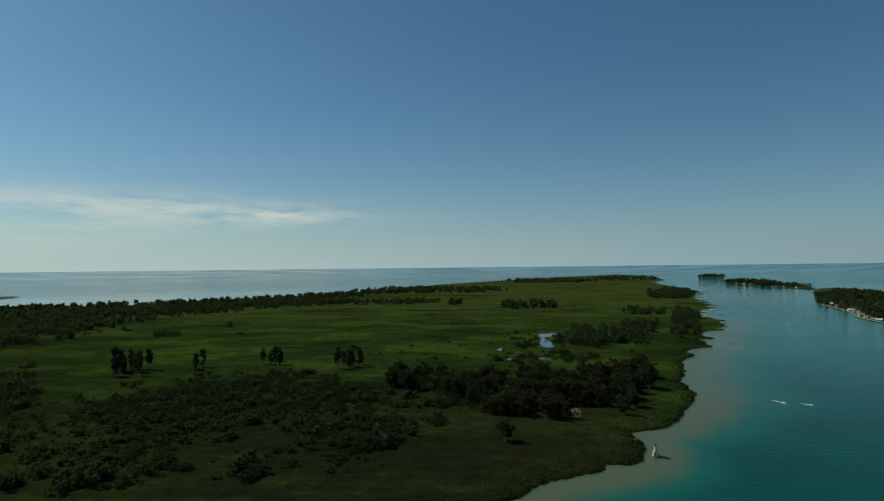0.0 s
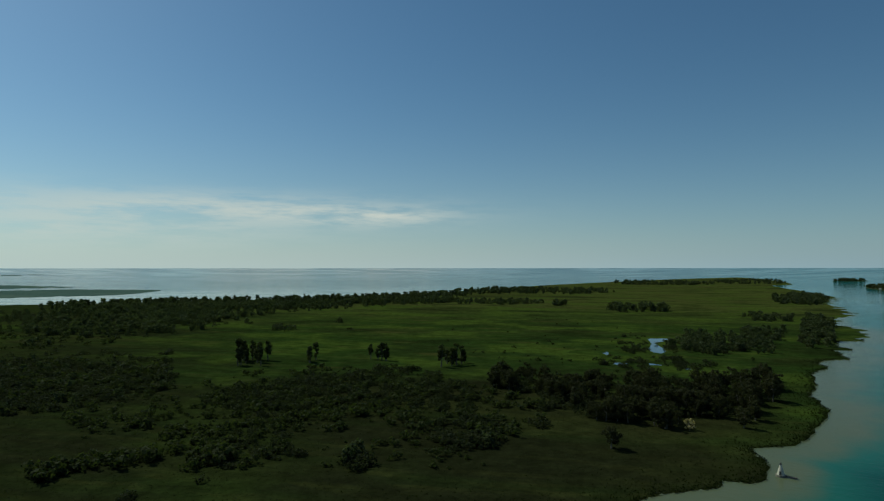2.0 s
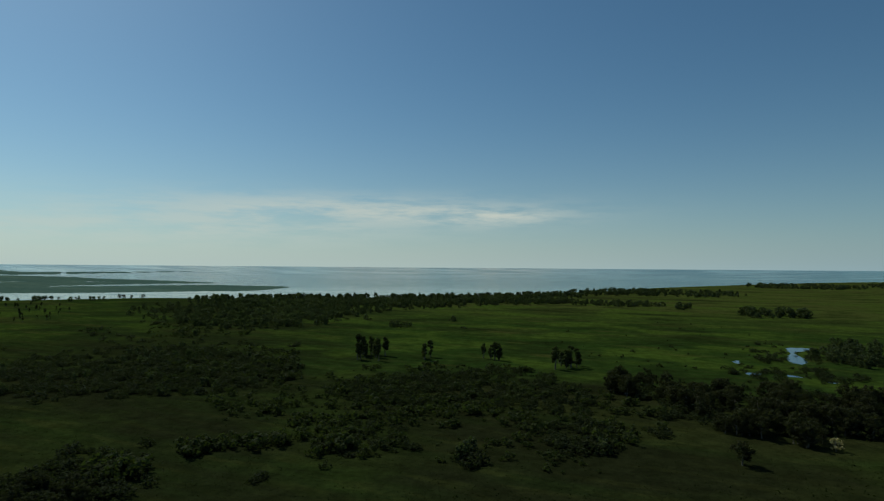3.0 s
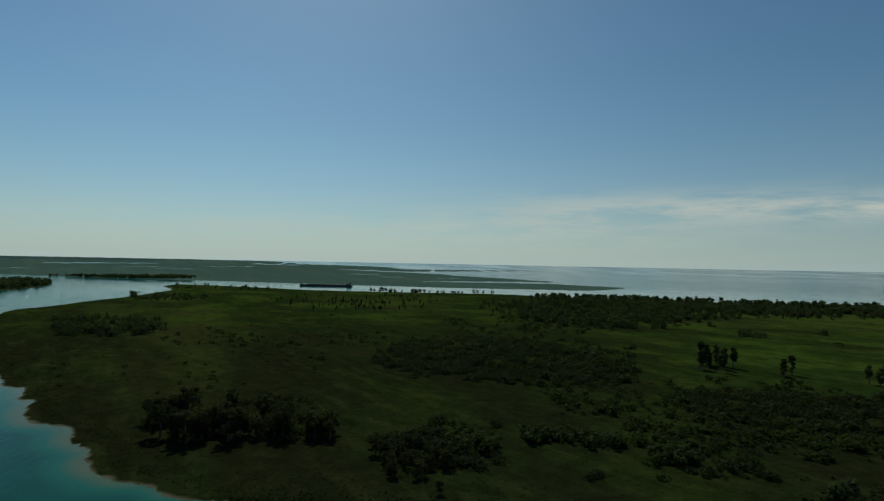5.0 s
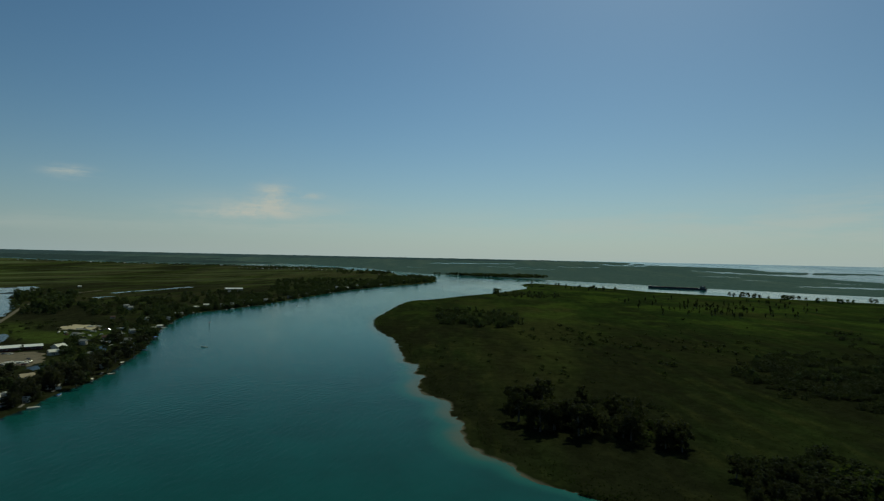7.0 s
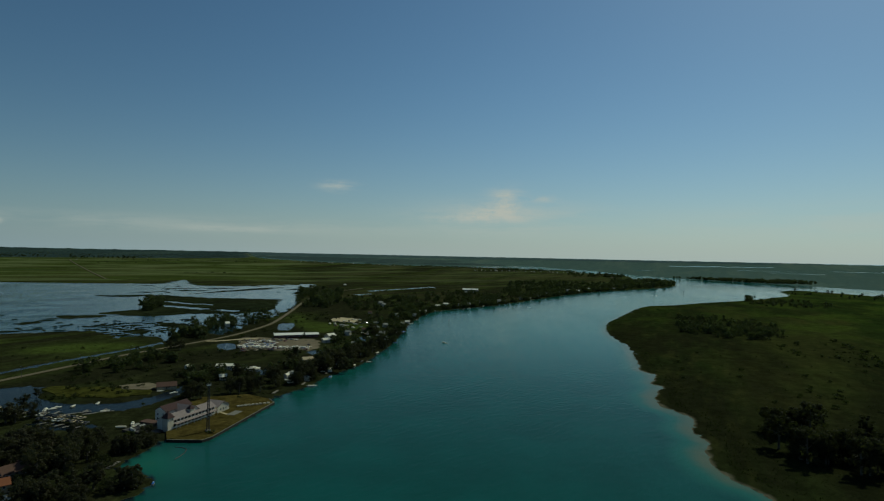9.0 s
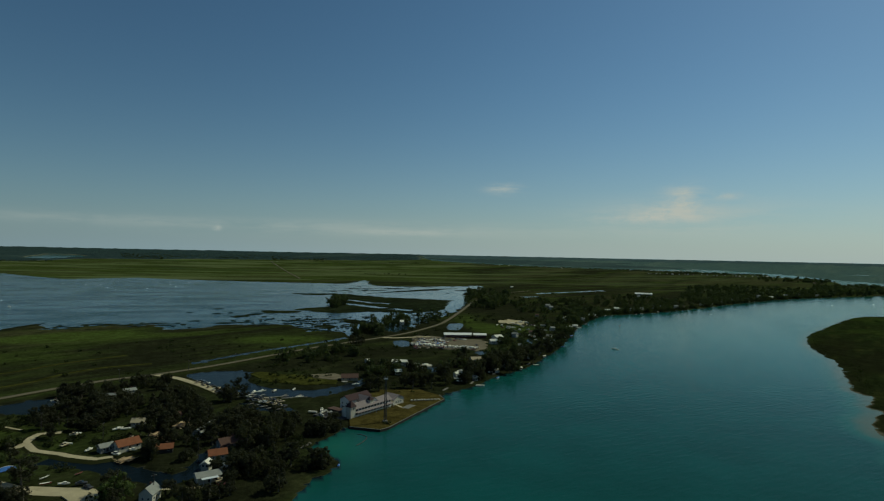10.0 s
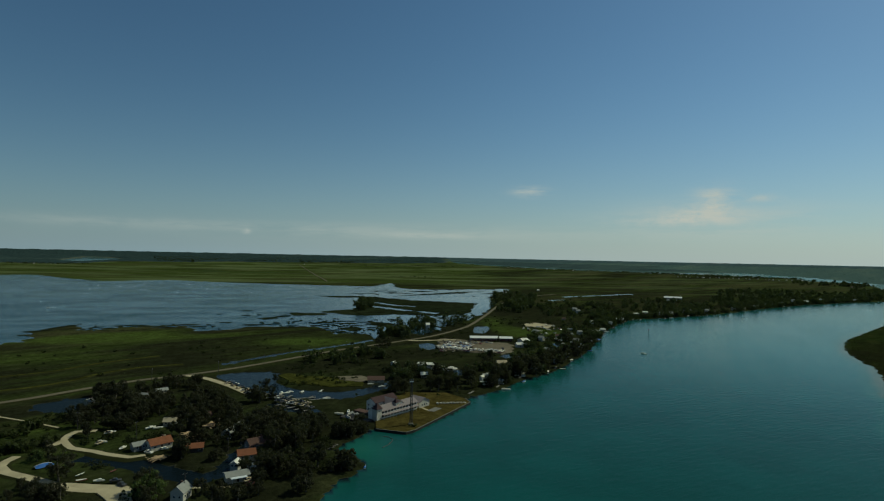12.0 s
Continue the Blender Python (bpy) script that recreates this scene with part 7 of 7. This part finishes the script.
def boat_lift(cover):
    """A small canopy on four posts over a berth."""
    root = new("boat_lift")
    for x in (-2.6, 2.6):
        for y in (-1.5, 1.5):
            part("post", Solid().tube((x, y, -1.5), (x, y, 2.6), 0.09, 0.09, 6).mesh("post", STEEL), root)
    part("canopy", Solid().prism([(-1.8, 2.5), (0, 3.2), (1.8, 2.5), (1.8, 2.6), (0, 3.32), (-1.8, 2.6)], -3.4, 3.4).mesh("canopy", cover), root, "stretched canvas canopy")
    part("cradle", Solid().box(-2.4, 2.4, -1.2, 1.2, 0.25, 0.45).mesh("cradle", STEEL), root)
    return root


LIFTS = [boat_lift(WHITE), boat_lift(BLUE)]
SHEDS = [house(3.4, 2.8, 2.2, 0.9, WHITE_OLD, ROOF_PALE, False, 0, name="garden_shed"), house(4.2, 3.2, 2.2, 1.0, CREAM, ROOF_GREY, False, 0, name="garden_shed")]
lift_fresh, shed_fresh = [True] * 2, [True] * 2
BANK_AZ = [-110.4, -109.2, -106.8, -105.1, -101.7, -99, -98, -97, -95, -92.5, -88.7, -86.5, -84.3, -80.3, -76.6]
BANK_R = [411, 424, 449, 481, 539, 647, 742, 876, 1036, 1094, 1204, 1311, 1453, 1746, 2006]
for i in range(8):
    az = 104.0 - 24.0 * (i + lot.uniform(0, 0.7)) / 8
    edge = float(np.interp(-az, BANK_AZ, BANK_R))
    k = 1 if i % 3 == 2 else 0
    ob = LIFTS[k] if lift_fresh[k] else copy_thing(LIFTS[k], Matrix())
    lift_fresh[k] = False
    put(ob, az, edge - lot.uniform(1, 5), 0.0, lot.uniform(50, 110), 0.75, "white canopied boat lift at the bank" if k == 0 else "blue canopied boat lift at the bank", "boat lift", "boat lifts along the bank")
for i in range(16):
    az = 109.4 - 14.0 * (i + lot.uniform(0, 0.8)) / 16
    edge = float(np.interp(-az, BANK_AZ, BANK_R))
    k = lot.randrange(2)
    ob = SHEDS[k] if shed_fresh[k] else copy_thing(SHEDS[k], Matrix())
    shed_fresh[k] = False
    put(ob, az, edge + lot.uniform(14, 70), 0.9, lot.uniform(0, 180), lot.uniform(0.8, 1.3), "small pale shed among the bank gardens" if k == 0 else "small cream shed among the bank gardens", "shed", "garden sheds")


def wake(length, spread):
    """A broken, curling foam trail behind a moving boat, on the water."""
    m = 26
    v, f = [], []
    for i in range(m + 1):
        u = i / m
        lump = noise.noise((u * 7.0, spread * 3.0, length))
        w = (0.35 + spread * u ** 0.6) * max(0.12, 0.75 + 1.5 * lump) * (1 - 0.7 * u ** 3)
        bend = length * (0.16 * u * u + 0.035 * math.sin(u * 9.0 + spread))
        for q in (-1, -0.3, 0.3, 1):
            edge = 1.0 + 0.5 * noise.noise((u * 14.0, q * 3.0, spread))
            v.append((-u * length, bend + q * w * edge, 0.10 + (0.12 if abs(q) < 0.5 else 0.0) * (1 - u)))
    for i in range(m):
        if noise.noise((i * 0.43, spread * 5.0, length * 0.7)) < -0.22:
            continue
        for j in range(3):
            f.append((i * 4 + j, i * 4 + j + 1, i * 4 + j + 5, i * 4 + j + 4))
    me = mesh("wake", v, f, FOAM)
    me.flip_normals()
    return me


def whitecaps():
    """Short foam crests scattered over the windy bay, as one mesh."""
    rng = np.random.default_rng(15)
    V, Fs = [], []
    for _ in range(24):
        a, r = rng.uniform(128, 149), rng.uniform(1330, 2180)
        p, t = polar([(a, r)])[0], radians(a + rng.uniform(-20, 20))
        w, d = rng.uniform(1.2, 4.0), rng.uniform(0.5, 1.3)
        ring = []
        for i in range(8):
            q = i / 8 * 2 * math.pi
            m = rng.uniform(0.6, 1.2)
            x, y = math.cos(q) * w * m, math.sin(q) * d * m
            ring.append((p[0] + x * math.cos(t) - y * math.sin(t), p[1] + x * math.sin(t) + y * math.cos(t), 0.06))
        k = len(V)
        V += ring + [(p[0], p[1], 0.3)]
        Fs += [(k + i, k + (i + 1) % 8, k + 8) for i in range(8)]
    tagged(new("whitecaps", mesh("whitecaps", V, Fs, FOAM)), "small white foam crests on the windy bay", "foam", kind="stuff")


whitecaps()
RG = "motor boats under way on the river"
for az, r, turn, ln, sp in ((-45.35, 484.5, -38, 17, 1.7), (-47.3, 486.3, -25, 12, 0.9), (-46.03, 1104, -20, 14, 0.8), (-42.42, 2568, 170, 24, 1.6), (85.71, 1182, 185, 22, 1.2),
                            (76.65, 1632, 0, 26, 1.4), (73.92, 1754, 10, 34, 1.4), (72.03, 2640, 190, 50, 1.5), (147.28, 1202, 200, 40, 1.3)):
    b = moor(0, az, r, 0.0, turn, RG, 0.62, "white motor boat under way, trailing a foam wake")
    part("wake", wake(ln, sp), b, "white foam wake")
moor(4, 93.85, 667, 0.0, 150, "boats at anchor on the river", 0.75, "small white boat lying on the river")


def beacon():
    """A white conical light on a stone-filled crib."""
    root = new("channel_light")
    s = Solid()
    s.tube((0, 0, -1.5), (0, 0, 0.9), 2.6, 2.3, 12)
    part("crib", s.mesh("crib", CONCRETE), root, "dark concrete crib")
    part("tower", Solid().tube((0, 0, 0.9), (0, 0, 5.6), 1.7, 0.45, 12).mesh("tower", WHITE), root, "white conical tower")
    part("gallery", Solid().tube((0, 0, 5.6), (0, 0, 5.75), 0.7, 0.7, 12).mesh("gallery", RUSTY), root)
    part("lantern", Solid().tube((0, 0, 5.75), (0, 0, 6.4), 0.3, 0.3, 8).mesh("lantern", GLASS), root)
    part("cap", Solid().tube((0, 0, 6.4), (0, 0, 6.8), 0.4, 0.05, 8).mesh("cap", RUSTY), root)
    part("landing", Solid().box(1.6, 7.0, -0.8, 0.8, 0.5, 0.8).mesh("landing", DARK, 0.03), root, "dark landing stage")
    part("door", Solid().box(-0.4, 0.4, -1.66, -1.2, 0.9, 2.7).mesh("door", RUSTY), root)
    return root


put(beacon(), -34.98, 325, 0.0, -10, 1.0, "white conical channel light on a low crib in the shallows", "lighthouse")


def marker():
    root = new("channel_marker")
    part("pile", Solid().tube((0, 0, -2), (0, 0, 5.5), 0.3, 0.25, 8).mesh("pile", DARK), root)
    part("board", Solid().box(-0.9, 0.9, -0.08, 0.08, 4.4, 6.2).mesh("board", RED, 0.03), root, "dark red day board")
    part("lamp", Solid().tube((0, 0, 5.5), (0, 0, 6.8), 0.15, 0.12, 6).mesh("lamp", STEEL), root)
    return root


put(marker(), 93.45, 862, 0.0, 0, 0.9, "channel marker pile with a dark board", "channel marker")
put(marker(), 71.6, 1900, 0.0, 0, 1.4, "channel marker pile with a dark board", "channel marker")


def freighter():
    """A long lake freighter: low dark hull, hatches, deckhouse aft."""
    root = new("lake_freighter")
    L, B = 218.0, 22.0
    st = [(-L / 2, 0.75), (-L / 2 + 8, 1.0), (L / 2 - 14, 1.0), (L / 2 - 4, 0.6), (L / 2, 0.08)]
    v = [(x, s * B / 2 * w, z) for x, w in st for z, s in ((-1.5, -1), (10.5, -1), (10.5, 1), (-1.5, 1))]
    f = [(i * 4 + j, i * 4 + (j + 1) % 4, i * 4 + 4 + (j + 1) % 4, i * 4 + 4 + j) for i in range(4) for j in range(4)] + [(0, 1, 2, 3), (16, 17, 18, 19)]
    part("hull", Solid().add(v, f).mesh("hull", HULL_DARK), root, "long dark hull")
    part("hatch_coaming", Solid().box(-L / 2 + 30, L / 2 - 24, -7, 7, 10.5, 11.3).mesh("hatch_coaming", RUSTY), root)
    hatch = Solid().box(-2.4, 2.4, -6.8, 6.8, 0, 0.5).mesh("hatch", ROOF_BROWN)
    for i in range(24):
        part("hatch", hatch, root, at=pose(-L / 2 + 36 + i * 6.6, 0, 11.3))
    part("deckhouse", Solid().box(-L / 2 + 5, -L / 2 + 22, -9.5, 9.5, 10.5, 19).mesh("deckhouse", GREY_WALL, 0.2), root, "grey deckhouse aft")
    part("bridge", Solid().box(-L / 2 + 9, -L / 2 + 20, -10.5, 10.5, 19, 22.5).mesh("bridge", GREY_WALL, 0.2), root)
    part("bridge_window", Solid().box(-L / 2 + 19.8, -L / 2 + 20.1, -9.5, 9.5, 20.3, 21.8).mesh("bridge_window", GLASS), root)
    part("funnel", Solid().tube((-L / 2 + 8, 0, 19), (-L / 2 + 7, 0, 27), 2.6, 2.2, 10).mesh("funnel", RUSTY), root, "dark funnel")
    part("mast", Solid().tube((-L / 2 + 15, 0, 22.5), (-L / 2 + 15, 0, 32), 0.5, 0.3, 6).mesh("mast", STEEL), root)
    part("bow_mast", Solid().tube((L / 2 - 8, 0, 10), (L / 2 - 8, 0, 20), 0.4, 0.3, 6).mesh("bow_mast", STEEL), root)
    part("forecastle", Solid().box(L / 2 - 16, L / 2 - 6, -6, 6, 10.5, 13.5).mesh("forecastle", HULL_DARK, 0.2), root)
    return root


fr = freighter()
a, b = spot(52.35, 2445), spot(46.95, 2375)
d = a - b
fr.matrix_basis = pose((a.x + b.x) / 2, (a.y + b.y) / 2, 0, 0, 0, math.degrees(math.atan2(d.y, d.x))) @ Matrix.Diagonal((1, 1, 0.66, 1))
tagged(fr, "long dark lake freighter passing beyond the island", "ship")


# ---- small things by the cottages ----
def utility_pole():
    root = new("utility_pole")
    part("pole", Solid().tube((0, 0, -1), (0, 0, 9.5), 0.17, 0.11, 7).mesh("pole", DARK), root)
    part("crossarm", Solid().box(-1.1, 1.1, -0.07, 0.07, 8.7, 8.85).mesh("crossarm", DARK), root)
    for x in (-0.95, -0.45, 0.45, 0.95):
        part("insulator", Solid().tube((x, 0, 8.85), (x, 0, 9.05), 0.05, 0.04, 5).mesh("insulator", TRIM), root)
    return root


pole = utility_pole()
spots = [(136.62, 258), (133.0, 300), (140.6, 345), (145.0, 380), (139.5, 494), (134.0, 516), (130.0, 541), (126.0, 578), (122.3, 614), (118.9, 648)]
for i, (az, r) in enumerate(spots):
    ob = pole if i == 0 else copy_thing(pole, Matrix())
    put(ob, az, r, 1.0, lot.uniform(0, 60), 1.0, "dark timber utility pole", "pole", "utility poles")


def car(paint):
    root = new("car")
    part("body", Solid().prism([(-0.85, 0.35), (-0.88, 0.8), (-0.8, 0.95), (0.8, 0.95), (0.88, 0.8), (0.85, 0.35)], -2.2, 2.2).mesh("body", paint, 0.06), root)
    part("cabin", Solid().add([(-1.5, -0.75, 0.95), (0.9, -0.75, 0.95), (0.9, 0.75, 0.95), (-1.5, 0.75, 0.95), (-1.0, -0.62, 1.5), (0.3, -0.62, 1.5), (0.3, 0.62, 1.5), (-1.0, 0.62, 1.5)],
                              [(3, 2, 1, 0), (4, 5, 6, 7), (0, 1, 5, 4), (1, 2, 6, 5), (2, 3, 7, 6), (3, 0, 4, 7)]).mesh("cabin", GLASS, 0.04), root)
    part("roof", Solid().box(-0.95, 0.25, -0.6, 0.6, 1.5, 1.55).mesh("roof", paint, 0.02), root)
    for x in (-1.35, 1.4):
        for y in (-0.85, 0.85):
            part("wheel", Solid().tube((x, y - 0.1, 0.33), (x, y + 0.1, 0.33), 0.33, 0.33, 12).mesh("wheel", RUSTY), root)
    return root


CARS = [car(GEL), car(RUSTY), car(RED), car(STEEL), car(ROOF_TAN)]
CAR_LABELS = ["white car parked on gravel", "black car parked on gravel", "red car parked on gravel", "silver car parked on gravel", "tan car parked on gravel"]
car_fresh = [True] * 5
for az, r, z in [(142.1, 285, 1.12), (141.6, 279, 1.12), (131.2, 266, 1.2), (130.9, 261, 1.2), (138.3, 341, 1.2), (139.6, 318, 1.28), (131.5, 434, 1.2), (118.6, 398, 1.3), (119.6, 372, 1.1), (119.9, 380, 1.1), (143.4, 344, 1.2), (142.7, 361, 1.2)] + \
        [(108.2 + 0.42 * i, 676 + 4 * (i % 3), 1.3) for i in range(12)] + [(133.2 - 0.16 * i, 468 - i * 3.1 + 5 * (i % 3), 1.2) for i in range(16)] + \
        [(129.3 - 0.29 * i, 418 - i * 1.9 + lot.uniform(-1, 1), 1.2) for i in range(13)] + [(128.8 - 0.3 * i, 406 - i * 2.0 + lot.uniform(-1, 1), 1.2) for i in range(12)] + [(113.2 - 0.5 * i, 668 + 5 * (i % 2), 1.3) for i in range(9)] + \
        [(lot.uniform(106.3, 113.3), lot.uniform(606, 640), 1.3) for i in range(26)] + [(lot.uniform(100.5, 105.0), lot.uniform(690, 860), 1.3) for i in range(16)]:
    i = lot.choice([0, 1, 1, 2, 3, 4, 4, 4])
    ob = CARS[i] if car_fresh[i] else copy_thing(CARS[i], Matrix())
    car_fresh[i] = False
    put(ob, az, r, z, lot.uniform(-70, 70), 1.0, CAR_LABELS[i], "car", "parked cars")


def tarpaulin():
    """A boat under a big loose sheet."""
    v, f = [], []
    m, k = 12, 8
    for i in range(m + 1):
        for j in range(k + 1):
            u, w = i / m * 2 - 1, j / k * 2 - 1
            z = 2.2 * (1 - abs(w) ** 1.6) * (1 - 0.55 * u * u) + 0.25 * noise.noise((u * 3, w * 3, 1.0))
            v.append((u * 5.0, w * 2.6, max(z, 0.0)))
    for i in range(m):
        for j in range(k):
            a = i * (k + 1) + j
            f.append((a, a + k + 1, a + k + 2, a + 1))
    root = new("covered_boat")
    part("tarpaulin", mesh("tarpaulin", v, f, BLUE), root, "rumpled blue tarpaulin")
    part("ridge_sheet", mesh("ridge_sheet", [(x, y * 0.55, z + 0.06) for x, y, z in v], f, WHITE), root, "white sheet along the ridge")
    return root


put(tarpaulin(), 147.24, 321, 0.9, 15, 0.72, "boat under a blue and white tarpaulin", "boat")
for az, r, ln in ((144.7, 301, 5.0), (142.3, 299, 4.2)):
    k = new("canoe")
    part("hull", Solid().add([(u * ln, w * 0.42, z) for u, w, z in ((-0.5, 0, 0.5), (-0.2, -1, 0.35), (0.2, -1, 0.35), (0.5, 0, 0.5), (0.2, 1, 0.35), (-0.2, 1, 0.35), (-0.3, 0, 0.0), (0.3, 0, 0.0))],
                             [(0, 1, 6), (1, 2, 7, 6), (2, 3, 7), (3, 4, 7), (4, 5, 6, 7), (5, 0, 6), (0, 5, 4, 3, 2, 1)]).mesh("hull", GEL if az > 144 else RED, 0.0), k)
    part("thwart", Solid().box(-0.1, 0.1, -0.42, 0.42, 0.36, 0.41).mesh("thwart", PLANK), k)
    put(k, az, r, 0.95, 40, 1.0, "small white canoe drawn up on the grass" if az > 144 else "small red canoe drawn up on the grass", "canoe")

def lumber_pile(seed):
    """Boards stacked crosswise, some slid off."""
    rng = random.Random(seed)
    root = new("lumber_pile")
    board = Solid().box(-2.4, 2.4, -0.14, 0.14, 0, 0.09).mesh("board", LUMBER, 0.01)
    for i in range(40):
        k = i // 8
        part("board", board, root, at=pose(rng.uniform(-0.5, 0.5), -1.3 + (i % 8) * 0.36 + rng.uniform(-0.1, 0.1), 0.05 + k * 0.12, 0, 0, rng.uniform(-6, 6) + (90 if k == 2 else 0)))
    for i in range(6):
        part("board", board, root, at=pose(rng.uniform(-3.2, 3.2), rng.uniform(-3, 3), 0.02, 0, 0, rng.uniform(0, 180)))
    return root


for i, (az, r, turn) in enumerate(((135.9, 339, 10), (136.4, 345, 60), (134.7, 357, 30), (134.4, 361, 80), (138.8, 309, 20))):
    put(lumber_pile(i), az, r, 1.0, turn, 1.2, "untidy stack of fresh pale boards on the ground", "lumber pile", "lumber piles")

# one pale, half-dead bush at the wood's edge
rng = np.random.default_rng(77)
cc, rad = crown_shape(rng, "broad")
bush = new("pale_bush")
part("trunk", trunk_mesh(rng, cc, 10.0, "trunk"), bush)
lv, lf = leaf_cloud(rng, cc, rad, 420, 0.5)
part("crown", big_mesh("crown", lv, lf, LEAF_PALE), bush)
put(bush, -27.89, 389, 0.4, 0, 0.8, "pale straw-coloured bush at the edge of a dark wood", "bush")
